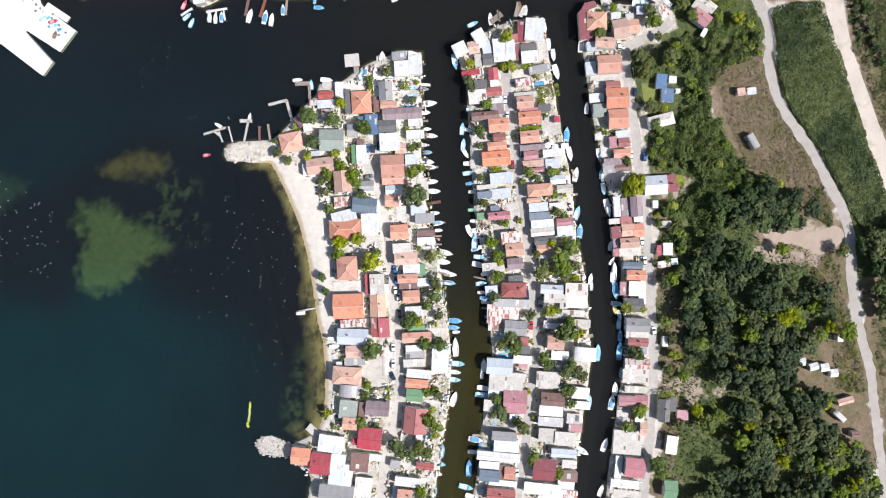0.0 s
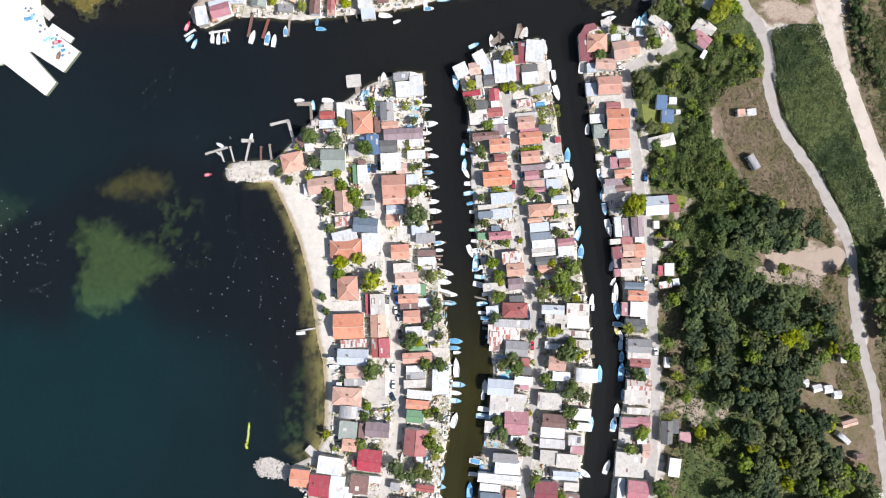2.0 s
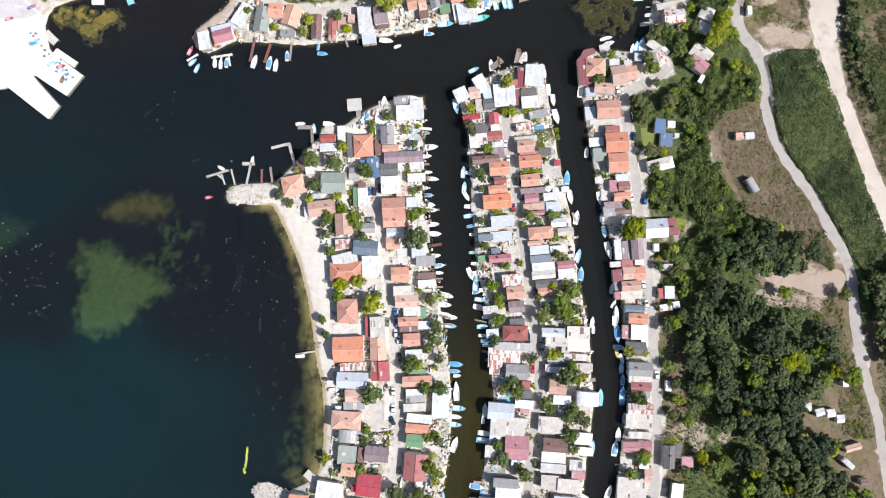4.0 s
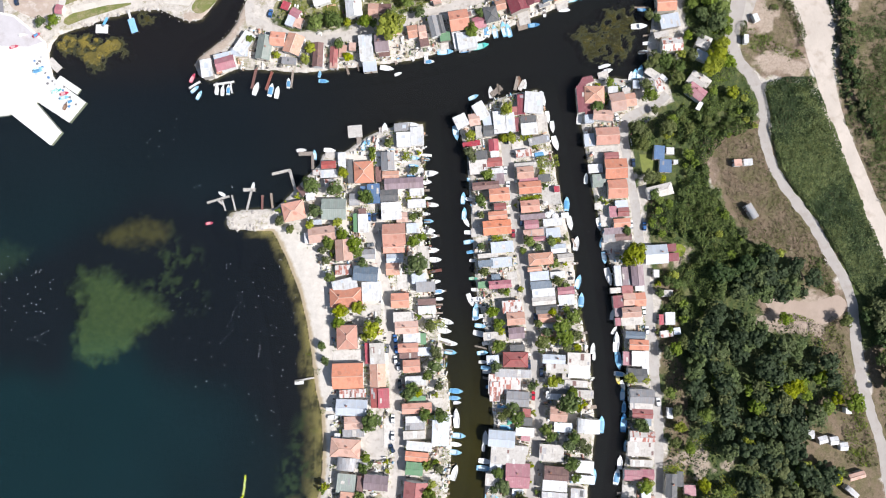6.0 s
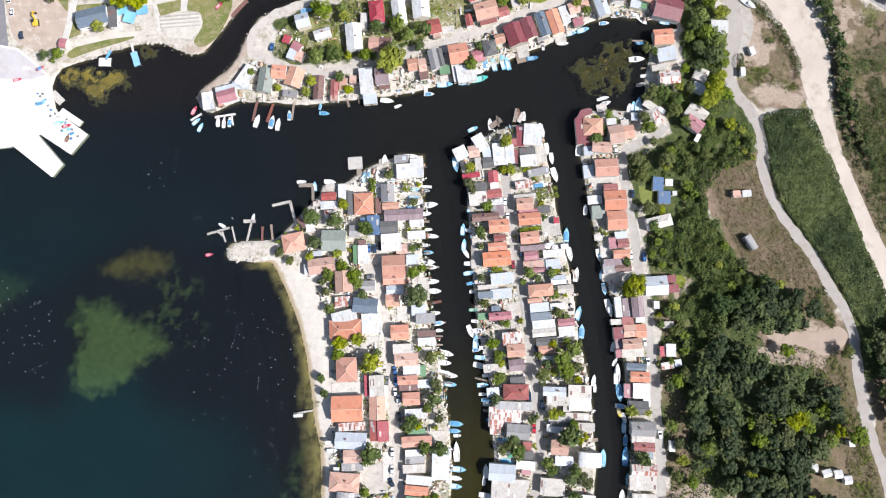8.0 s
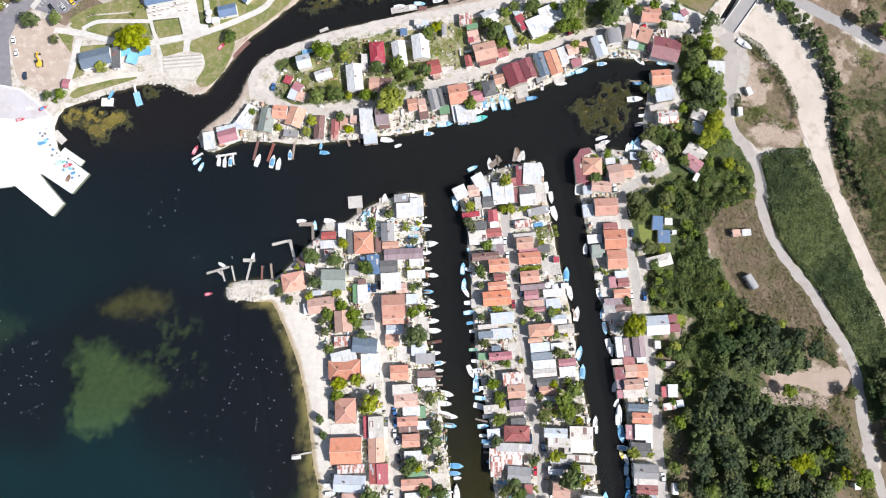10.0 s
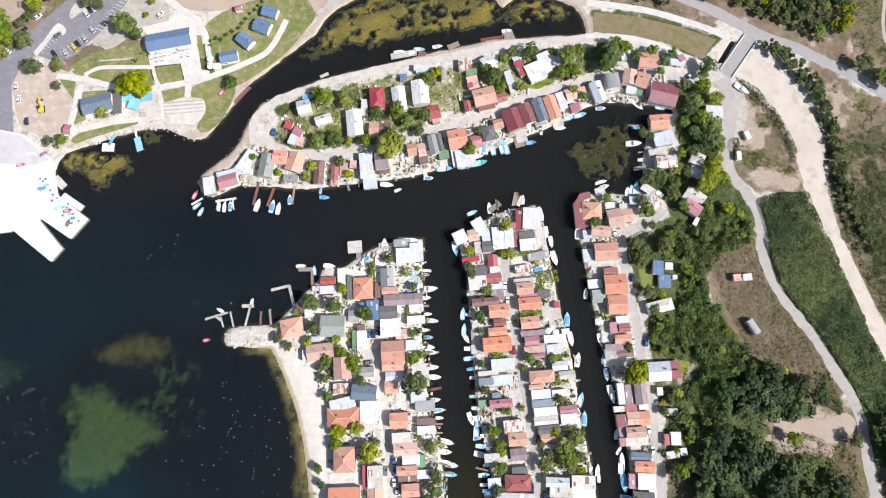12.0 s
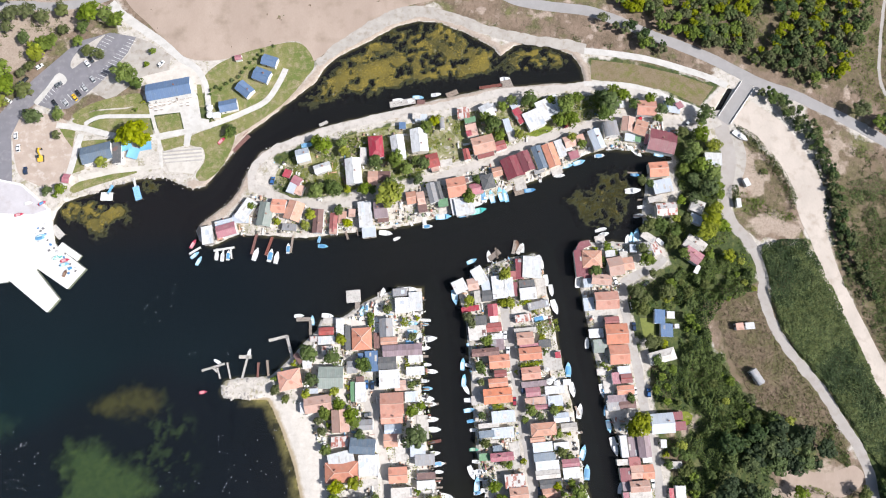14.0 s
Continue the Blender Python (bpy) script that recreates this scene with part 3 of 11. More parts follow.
n_row, n_col = GX.shape
ids = np.arange(n_row * n_col).reshape(n_row, n_col)
quads = np.stack([ids[:-1, :-1], ids[:-1, 1:], ids[1:, 1:], ids[1:, :-1]], -1).reshape(-1, 4)
me = quick_mesh("ground", np.stack([X, Y, Z + 0.05 * fractal(X, Y, 3.0, 5)], 1), quads)
for title, layers in (("cover", (green, dry, sand)), ("bed", (shallow, weed, shoal)), ("rough", (heath, bare, tan))):
    layer = me.attributes.new(title, "FLOAT_COLOR", "POINT")
    layer.data.foreach_set("color", np.stack([*layers, np.ones_like(X)], 1).astype(np.float32).ravel())


def ground_material():
    m, nt, p = nodes_of("ground_earth")
    masks = {}
    for title in ("cover", "bed", "rough"):
        at = nt.nodes.new("ShaderNodeAttribute")
        at.attribute_name = title
        split = nt.nodes.new("ShaderNodeSeparateColor")
        nt.links.new(at.outputs["Color"], split.inputs[0])
        masks[title] = split.outputs
    broad, mid, fine = noise_node(nt, 0.07, 5), noise_node(nt, 0.35, 5), noise_node(nt, 1.8, 4)
    speck = noise_node(nt, 0.9, 8, None, 0.8)
    tuft = noise_node(nt, 0.5, 9, (1.0, 0.6, 1.0), 0.85)
    earth = mixed(nt, stepped(nt, mid, 0.35, 0.65), (0.53, 0.49, 0.445), (0.40, 0.365, 0.325))
    earth = mixed(nt, stepped(nt, speck, 0.50, 0.72), earth, (0.60, 0.56, 0.51))
    earth = mixed(nt, math_node(nt, "MULTIPLY", stepped(nt, noise_node(nt, 0.55, 6), 0.54, 0.7), 0.6), earth, (0.22, 0.20, 0.13))
    weedy = math_node(nt, "MULTIPLY", stepped(nt, noise_node(nt, 0.16, 6, None, 0.7), 0.55, 0.62), 0.75)
    earth = mixed(nt, weedy, earth, mixed(nt, stepped(nt, speck, 0.4, 0.6), (0.20, 0.19, 0.085), (0.30, 0.26, 0.18)))
    sandy = mixed(nt, stepped(nt, mid, 0.3, 0.7), (0.595, 0.555, 0.505), (0.50, 0.462, 0.415))
    sandy = mixed(nt, math_node(nt, "MULTIPLY", stepped(nt, speck, 0.52, 0.7), 0.6), sandy, (0.42, 0.365, 0.30))
    patch = noise_node(nt, 0.05, 7, None, 0.65)
    bare = noise_node(nt, 0.13, 6, None, 0.6)
    straw = mixed(nt, stepped(nt, broad, 0.38, 0.62), (0.235, 0.172, 0.130), (0.150, 0.112, 0.078))
    straw = mixed(nt, stepped(nt, patch, 0.50, 0.60), straw, mixed(nt, stepped(nt, mid, 0.4, 0.6), (0.150, 0.145, 0.062), (0.095, 0.098, 0.042)))
    straw = mixed(nt, math_node(nt, "MULTIPLY", stepped(nt, tuft, 0.48, 0.62), 0.7), straw, (0.085, 0.068, 0.045))
    straw = mixed(nt, math_node(nt, "MULTIPLY", stepped(nt, speck, 0.52, 0.68), 0.7), straw, (0.30, 0.235, 0.185))
    straw = mixed(nt, stepped(nt, bare, 0.56, 0.66), straw, mixed(nt, stepped(nt, speck, 0.42, 0.6), (0.40, 0.325, 0.27), (0.29, 0.225, 0.18)))
    grass = mixed(nt, stepped(nt, mid, 0.35, 0.65), (0.050, 0.075, 0.025), (0.115, 0.125, 0.045))
    grass = mixed(nt, stepped(nt, broad, 0.5, 0.7), grass, (0.18, 0.165, 0.08))
    grass = mixed(nt, stepped(nt, tuft, 0.42, 0.56), (0.042, 0.060, 0.025), grass)
    col = mixed(nt, stepped(nt, math_node(nt, "ADD", masks["cover"][0], math_node(nt, "MULTIPLY", fine, 0.4)), 0.55, 0.85), earth, grass)
    col = mixed(nt, stepped(nt, math_node(nt, "ADD", masks["cover"][1], math_node(nt, "MULTIPLY", fine, 0.4)), 0.55, 0.85), col, straw)
    col = mixed(nt, stepped(nt, math_node(nt, "ADD", masks["cover"][2], math_node(nt, "MULTIPLY", fine, 0.3)), 0.5, 0.8), col, sandy)
    rough = mixed(nt, stepped(nt, noise_node(nt, 0.09, 7, None, 0.7), 0.42, 0.60), (0.168, 0.126, 0.086), (0.112, 0.104, 0.048))
    rough = mixed(nt, math_node(nt, "MULTIPLY", stepped(nt, speck, 0.50, 0.66), 0.7), rough, (0.205, 0.155, 0.115))
    rough = mixed(nt, math_node(nt, "MULTIPLY", stepped(nt, tuft, 0.50, 0.62), 0.8), rough, (0.058, 0.052, 0.030))
    rough = mixed(nt, math_node(nt, "MULTIPLY", stepped(nt, noise_node(nt, 0.22, 8, None, 0.8), 0.53, 0.64), 0.75), rough, mixed(nt, stepped(nt, speck, 0.42, 0.6), (0.27, 0.205, 0.155), (0.19, 0.142, 0.10)))
    col = mixed(nt, stepped(nt, math_node(nt, "ADD", masks["rough"][0], math_node(nt, "MULTIPLY", fine, 0.4)), 0.55, 0.85), col, rough)
    clay = mixed(nt, stepped(nt, speck, 0.40, 0.62), (0.42, 0.345, 0.285), (0.29, 0.225, 0.175))
    col = mixed(nt, math_node(nt, "MULTIPLY", stepped(nt, math_node(nt, "ADD", masks["rough"][1], math_node(nt, "MULTIPLY", mid, 0.6)), 0.65, 1.0), 0.85), col, clay)
    # under water: mud, shallow sand, weed
    geo = nt.nodes.new("ShaderNodeNewGeometry")
    xyz = nt.nodes.new("ShaderNodeSeparateXYZ")
    nt.links.new(geo.outputs["Position"], xyz.inputs[0])
    mud = mixed(nt, masks["bed"][0], (0.005, 0.007, 0.010), (0.80, 0.63, 0.33))
    mud = mixed(nt, masks["bed"][2], mud, mixed(nt, masks["rough"][2], mixed(nt, stepped(nt, mid, 0.35, 0.65), (0.15, 0.21, 0.08), (0.10, 0.16, 0.065)), (0.26, 0.215, 0.07)))
    mat = math_node(nt, "ADD", masks["bed"][1], math_node(nt, "MULTIPLY", math_node(nt, "SUBTRACT", noise_node(nt, 0.55, 9, None, 0.75), 0.5), 2.2))
    mud = mixed(nt, stepped(nt, mat, 0.30, 0.56), mud, mixed(nt, stepped(nt, mat, 0.55, 0.85), (0.20, 0.19, 0.12), mixed(nt, stepped(nt, speck, 0.5, 0.62), mixed(nt, stepped(nt, broad, 0.4, 0.6), (0.150, 0.118, 0.028), (0.060, 0.054, 0.020)), mixed(nt, stepped(nt, bare, 0.42, 0.58), (0.30, 0.225, 0.040), (0.13, 0.115, 0.035)))))
    damp = math_node(nt, "MULTIPLY", math_node(nt, "MULTIPLY", stepped(nt, math_node(nt, "ADD", xyz.outputs[2], math_node(nt, "MULTIPLY", mid, -0.25)), 0.20, 0.02), masks["cover"][2]), 0.85)
    col = mixed(nt, damp, col, (0.34, 0.265, 0.16))
    wet = math_node(nt, "MAXIMUM", stepped(nt, xyz.outputs[2], 0.06, -0.04), stepped(nt, masks["bed"][1], 0.2, 0.4))
    nt.links.new(mixed(nt, wet, col, mud), p.inputs["Base Color"])
    p.inputs["Roughness"].default_value = 0.95
    p.inputs["Specular IOR Level"].default_value = 0.15
    bp = add(nt, "Bump", Strength=0.6, Distance=0.25)
    nt.links.new(math_node(nt, "ADD", mid, math_node(nt, "MULTIPLY", fine, 0.5)), bp.inputs["Height"])
    nt.links.new(bp.outputs[0], p.inputs["Normal"])
    return m


me.materials.append(ground_material())
tagged(new("ground", me), "dusty pale earth with grass, straw and sand", "ground", kind="structure")


def water_material():
    m, nt, p = nodes_of("lagoon_water")
    at = nt.nodes.new("ShaderNodeAttribute")
    at.attribute_name = "murk"
    body = nt.nodes.new("ShaderNodeBsdfDiffuse")
    nt.links.new(mixed(nt, math_node(nt, "MULTIPLY", stepped(nt, noise_node(nt, 0.02, 5), 0.4, 0.7), 0.25), at.outputs["Color"], (0.004, 0.008, 0.010)), body.inputs["Color"])
    clear = nt.nodes.new("ShaderNodeBsdfTransparent")
    clear.inputs[0].default_value = (0.75, 0.80, 0.66, 1)
    mx = add(nt, "MixShader")
    mx.inputs[0].default_value = 0.30
    nt.links.new(clear.outputs[0], mx.inputs[1])
    nt.links.new(body.outputs[0], mx.inputs[2])
    shine = nt.nodes.new("ShaderNodeBsdfGlossy")
    shine.inputs["Roughness"].default_value = 0.12
    fres = add(nt, "Fresnel", IOR=1.33)
    top = nt.nodes.new("ShaderNodeMixShader")
    nt.links.new(fres.outputs[0], top.inputs[0])
    nt.links.new(mx.outputs[0], top.inputs[1])
    nt.links.new(shine.outputs[0], top.inputs[2])
    bp = add(nt, "Bump", Strength=0.25, Distance=0.1)
    nt.links.new(noise_node(nt, 0.9, 4), bp.inputs["Height"])
    nt.links.new(bp.outputs[0], shine.inputs["Normal"])
    nt.links.new(top.outputs[0], nt.nodes["Material Output"].inputs[0])
    return m


# the lagoon: green-blue out in the bay, brown in the long canal
_wx = np.concatenate([(-256 - _far[::-1]), np.arange(-256, 257, 8.0), (260 + _far)])
_wy = np.concatenate([(-142 - _far[::-1]), np.arange(-142, 264, 8.0), (266 + _far)])
WX, WY = [q.ravel() for q in np.meshgrid(_wx, _wy)]
CANAL = [(-11.3, 91.4), (3.6, 91.3), (10.3, 33.4), (21.5, -22.2), (24.3, -61.3), (10.4, -134.5), (-14.8, -168.6), (2.0, -61.3), (-2.5, -13.8), (-8.6, 22.3)]
brown = np.clip(signed(WX, WY, CANAL) / 8 + 0.7, 0, 1) * np.clip((5 - WY) / 70, 0, 1)
DARK_BED = [(-238.6, 8.5), (-215.9, 19.6), (-190.5, 33.5), (-175.0, 41.9), (-142.7, 51.6), (-109.3, 41.8), (-87.0, 36.2), (-70.4, 5.6), (-65.0, -27.8), (-69.4, -78.3), (-87.5, -61.5), (-104.2, -39.1), (-137.9, -34.9), (-151.8, -19.5), (-185.4, -13.9), (-188.5, -39.1), (-216.6, -30.7), (-239.0, -22.3)]
dark = np.clip(signed(WX, WY, DARK_BED) / 12 + 0.5 + (fractal(WX, WY, 30, 53) - 0.5), 0, 1)
teal = np.clip((-WX - 30) / 150, 0, 1) * np.clip((130 - WY) / 190, 0, 1) * (0.75 + 0.5 * (fractal(WX, WY, 45, 51) - 0.5)) * (1 - 0.85 * dark)
teal = np.clip(teal * 1.5, 0, 1) * (1 - brown)
creek = np.clip((WY - 118 - 0.08 * WX) / 15, 0, 1)[:, None] * np.array([0.013, 0.005, -0.002])[None]
inland = np.clip((WX + 105) / 70, 0, 1)[:, None]
murk = creek * (1 - inland) + (np.array([0.0190, 0.0220, 0.0325])[None] * (1 - inland) + np.array([0.0285, 0.0265, 0.0265])[None] * inland) * (1 - teal - brown)[:, None] + np.array([0.013, 0.054, 0.066])[None] * teal[:, None] + np.array([0.086, 0.075, 0.017])[None] * brown[:, None]
n_row, n_col = len(_wy), len(_wx)
ids = np.arange(n_row * n_col).reshape(n_row, n_col)
me = bpy.data.meshes.new("water")
me.from_pydata(np.stack([WX, WY, np.zeros_like(WX)], 1).tolist(), [], np.stack([ids[:-1, :-1], ids[:-1, 1:], ids[1:, 1:], ids[1:, :-1]], -1).reshape(-1, 4).tolist())
layer = me.attributes.new("murk", "FLOAT_COLOR", "POINT")
layer.data.foreach_set("color", np.c_[np.clip(murk, 0.002, 1), np.ones(len(WX))].astype(np.float32).ravel())
me.materials.append(water_material())
tagged(new("water", me), "dark calm lagoon water, browner in the canal", "water", kind="structure")


# ---- roads, paths and paved ground ----
ASPHALT = plain("worn_asphalt", (0.215, 0.208, 0.228), (0.175, 0.17, 0.185), 0.9, 0.2, None, 0, 0.03, (0.25, 0.24, 0.25), 0.2, 2.5)
ROAD_GREY = plain("light_road", (0.335, 0.32, 0.315), (0.28, 0.268, 0.26), 0.9, 0.15, None, 0, 0.03, (0.315, 0.30, 0.29), 0.2, 2.5)
DUST = plain("dusty_track", (0.525, 0.485, 0.445), (0.43, 0.395, 0.36), 0.95, 0.22, None, 0, 0.03, (0.30, 0.265, 0.225), 0.3, 2.0)
DUST_GREY = plain("grey_dusty_street", (0.425, 0.40, 0.375), (0.35, 0.325, 0.305), 0.95, 0.2, None, 0, 0.03, (0.28, 0.25, 0.215), 0.3, 2.0)
CONCRETE_PATH = plain("pale_concrete", (0.60, 0.58, 0.55), (0.50, 0.48, 0.45), 0.9, 0.2, None, 0, 0.03, (0.40, 0.375, 0.34), 0.2, 2.0)

CHANNEL = plain("channel_concrete", (0.57, 0.50, 0.435), (0.47, 0.41, 0.355), 0.9, 0.09, (1.0, 0.5, 1.0), 0, 0.03, (0.36, 0.30, 0.245), 0.2, 1.2)
DIRT_ROAD = plain("beaten_dirt", (0.40, 0.37, 0.345), (0.345, 0.315, 0.29), 0.95, 0.15, None, 0, 0.03, (0.29, 0.255, 0.225), 0.3, 2.5)
FIELD = plain("mown_stubble", (0.42, 0.335, 0.275), (0.335, 0.26, 0.21), 0.95, 0.05, (1, 0.5, 1), 0, 0.02, (0.25, 0.195, 0.15), 0.6, 1.6)


QUAY_GREY = plain("worn_quay_paving", (0.54, 0.515, 0.53), (0.45, 0.425, 0.44), 0.9, 0.12, None, 0, 0.03, (0.38, 0.34, 0.34), 0.2, 1.5)
SITE_EARTH = plain("churned_earth", (0.47, 0.385, 0.325), (0.37, 0.295, 0.24), 0.95, 0.16, None, 0, 0.03, (0.52, 0.46, 0.42), 0.5, 1.4)
WARM_CONCRETE = plain("warm_pale_concrete", (0.60, 0.565, 0.51), (0.51, 0.475, 0.425), 0.9, 0.15, None, 0, 0.03, (0.42, 0.38, 0.33), 0.2, 1.5)
ROAD_LINES = []


def ribbon(name, label, points, width, material, lift=0.06, ragged=0.5, thick=0.25):
    """A road along a smooth line, with worn edges and its own thickness."""
    ROAD_LINES.append((points, float(np.mean(width)) if isinstance(width, (list, tuple)) else width))
    c = spline(points, 1.5)
    t = np.gradient(c, axis=0)
    t /= np.linalg.norm(t, axis=1)[:, None]
    side = np.stack([-t[:, 1], t[:, 0]], 1)
    wide = np.interp(np.linspace(0, 1, len(c)), np.linspace(0, 1, len(width)), width) if isinstance(width, (list, tuple)) else np.full(len(c), width)
    a = c + side * (wide / 2 + ragged * (fractal(c[:, 0], c[:, 1], 4.0, 61) - 0.5) * 2)[:, None]
    b = c - side * (wide / 2 + ragged * (fractal(c[:, 0], c[:, 1], 4.0, 67) - 0.5) * 2)[:, None]
    n, z = len(c), LAND + lift
    verts = [(*p, z) for p in a] + [(*p, z) for p in b] + [(*p, z - thick) for p in a] + [(*p, z - thick) for p in b]
    faces = []
    for i in range(n - 1):
        faces += [(i, i + n, i + n + 1, i + 1), (i, i + 1, i + 1 + 2 * n, i + 2 * n), (i + n, i + 3 * n, i + 3 * n + 1, i + n + 1)]
    me = bpy.data.meshes.new(name)
    me.from_pydata([tuple(map(float, v)) for v in verts], [], faces)
    me.materials.append(material)
    return tagged(new(name, me), label, name.rstrip("_0123456789"), kind="structure")


def slab(name, label, points, material, lift=0.08, thick=0.4, smooth=False, base=LAND, category="pavement"):
    """A paved area with straight or rounded edges."""
    pts = spline(points, 1.5, True) if smooth else points
    bm = bmesh.new()
    low = [bm.verts.new((*p, base + lift - thick)) for p in pts]
    high = [bm.verts.new((*p, base + lift)) for p in pts]
    bmesh.ops.triangle_fill(bm, edges=[bm.edges.new((high[i - 1], high[i])) for i in range(len(high))], use_beauty=True)
    for i in range(len(pts)):
        bm.faces.new((low[i - 1], low[i], high[i], high[i - 1]))
    bmesh.ops.recalc_face_normals(bm, faces=bm.faces[:])
    return tagged(new(name, mesh_of(name, bm, material)), label, category, kind="structure")


ribbon("road_1", "dusty light village street between rows of cabins", [(-44.1, 50.6), (-40.2, 37.6), (-35.3, 25.1), (-31.4, 11.2), (-29.7, 0.1), (-28.6, -11.1), (-27.8, -22.2), (-26.7, -33.4), (-25.9, -44.6), (-24.5, -55.8), (-24.0, -67.0), (-24.3, -78.2), (-26.0, -89.5), (-28.2, -100.7), (-31.0, -112.0), (-33.0, -123.3), (-35.1, -151.6)], 4.0, DUST)
ribbon("road_2", "dusty light village street between rows of cabins", [(27.7, 80.8), (28.8, 72.0), (30.5, 61.0), (31.9, 49.9), (33.3, 38.9), (34.7, 27.8), (36.7, 16.7), (38.1, 5.6), (39.5, -5.5), (40.4, -16.6), (41.8, -22.2), (42.4, -33.3), (43.8, -44.5), (43.8, -55.7), (42.5, -66.9), (40.5, -78.1), (39.7, -89.3), (38.4, -100.6), (36.2, -114.6), (34.5, -129.3), (32.3, -151.4)], 4.2, DUST_GREY)
ribbon("road_3", "dusty light street behind the canal cabins", [(108.9, 105.9), (104.0, 101.0), (95.7, 97.1), (88.1, 92.8), (86.7, 85.6), (88.2, 74.6), (89.9, 60.9), (91.9, 49.9), (93.3, 36.1), (95.1, 22.2), (97.1, 8.4), (98.0, -5.5), (99.2, -19.4), (99.9, -33.3), (100.8, -47.2), (101.4, -61.2), (101.0, -75.2), (100.2, -89.2), (99.2, -103.2), (97.6, -117.3), (96.6, -129.1), (94.5, -151.1)], 4.4, DUST_GREY)
ribbon("road_4", "wide pale dirt road through scrub", [(142.5, 184.4), (145.6, 167.3), (146.2, 154.8), (143.2, 142.6), (141.8, 130.6), (145.8, 121.6), (152.8, 112.2), (156.4, 101.2), (157.4, 92.6)] + [(156.2, 88.2), (158.6, 74.5), (164.8, 60.8), (173.1, 48.4), (180.1, 38.7), (187.1, 24.9), (192.8, 13.9), (196.5, 2.8), (197.4, -8.2), (198.2, -22.1), (200.3, -38.7), (203.2, -49.9), (207.5, -63.8), (209.1, -77.7), (211.2, -94.5), (213.7, -111.3), (215.6, -128.7), (219.8, -156.3)], [7.5, 7.0, 5.4, 4.8, 5.2, 5.2, 4.8, 4.2, 4.2, 4.2], DIRT_ROAD, 0.05, 0.9)
ribbon("road_5", "light grey asphalt country road", [(22.2, 261.5), (36.1, 251.5), (53.0, 247.2), (77.7, 243.5), (95.8, 236.4), (110.6, 228.8), (125.4, 222.6), (142.9, 214.1), (157.2, 205.3), (168.5, 199.0), (182.9, 193.4), (196.8, 185.8), (210.6, 178.1), (228.9, 166.0), (258.1, 144.8)], 6.0, ROAD_GREY, 0.09, 0.3)
ribbon("road_6", "pale gravel lane along the creek bank", [(-100.5, 142.9), (-101.6, 152.1), (-97.9, 158.3), (-90.7, 164.2), (-77.6, 169.7), (-62.9, 174.7), (-45.1, 179.6), (-27.2, 183.6), (-9.2, 187.0), (8.9, 190.7), (33.0, 196.0), (57.2, 197.4), (75.4, 199.2), (93.3, 197.1), (108.1, 193.7), (122.5, 186.5), (136.9, 181.6)], 4.4, DUST, 0.07, 0.9)
ribbon("road_7", "dusty light lane between cabins", [(-101.2, 144.5), (-91.0, 139.8), (-79.1, 135.8), (-64.4, 133.6), (-49.9, 135.9), (-38.4, 140.3), (-18.0, 145.1), (2.5, 151.0), (17.3, 155.9), (38.1, 164.4), (50.1, 169.3), (68.1, 173.6), (80.2, 178.6), (90.8, 180.7), (107.1, 180.2), (121.7, 176.6), (133.4, 175.2), (144.1, 178.3)], 4.6, DUST, 0.065, 0.7)
ribbon("pavement_1", "pale concrete canal coping path", [(74.6, 219.7), (91.5, 217.5), (109.6, 214.0), (130.2, 207.2), (140.4, 203.2), (149.6, 198.5)], 3.6, CONCRETE_PATH, 0.12, 0.1)
ribbon("pavement_2", "pale concrete canal coping path", [(73.6, 200.5), (93.5, 199.7), (108.3, 196.3), (119.9, 191.0), (135.1, 183.8)], 2.6, CONCRETE_PATH, 0.12, 0.1)
slab("pavement_3", "bleached concrete lining of a dry channel", [(150.8, 177.9), (155.6, 184.3), (160.9, 189.4), (165.6, 186.1), (175.2, 178.4), (182.8, 168.2), (187.9, 157.0), (191.9, 147.7), (193.5, 137.7), (192.0, 125.8), (192.5, 112.5), (196.7, 92.9), (204.6, 70.5), (214.1, 46.0), (234.0, 4.0), (222.7, -1.0), (207.5, 37.6), (201.3, 58.5), (194.5, 76.6), (187.3, 94.1), (183.5, 112.6), (179.7, 123.8), (177.2, 136.3), (174.1, 149.1), (167.8, 160.2), (159.4, 169.7)], CHANNEL, 0.1, smooth=True)
ribbon("road_8", "pale dirt path down from the car park", [(-186.0, 251.1), (-178.9, 244.0), (-167.5, 235.7), (-154.2, 226.0), (-144.2, 217.1), (-135.1, 211.0), (-129.5, 201.7), (-127.1, 190.3), (-125.8, 183.8)], [5.5, 5, 4.5, 4, 3.5, 3, 3], CONCRETE_PATH, 0.07, 0.3)
ribbon("pavement_4", "light concrete park path", [(-207.3, 179.1), (-192.0, 177.0), (-176.5, 173.1), (-161.3, 171.1), (-146.6, 173.5), (-131.8, 176.5), (-120.1, 180.3), (-108.4, 185.3), (-96.7, 191.7), (-90.5, 201.4), (-86.7, 210.6)], 3.2, CONCRETE_PATH, 0.09, 0.1)
ribbon("pavement_5", "light concrete park path", [(-193.4, 173.9), (-195.0, 166.3), (-196.3, 157.5), (-198.2, 148.9), (-200.5, 142.8)], 3.4, CONCRETE_PATH, 0.095, 0.1)
ribbon("pavement_6", "light concrete park path", [(-192.3, 179.6), (-185.2, 183.4), (-173.1, 183.9), (-156.5, 183.8)], 2.2, CONCRETE_PATH, 0.085, 0.1)
ribbon("pavement_7", "narrow concrete path to the shore", [(-158.5, 192.2), (-155.7, 180.9), (-151.6, 169.1), (-149.1, 154.7)], 1.8, CONCRETE_PATH, 0.1, 0.1)
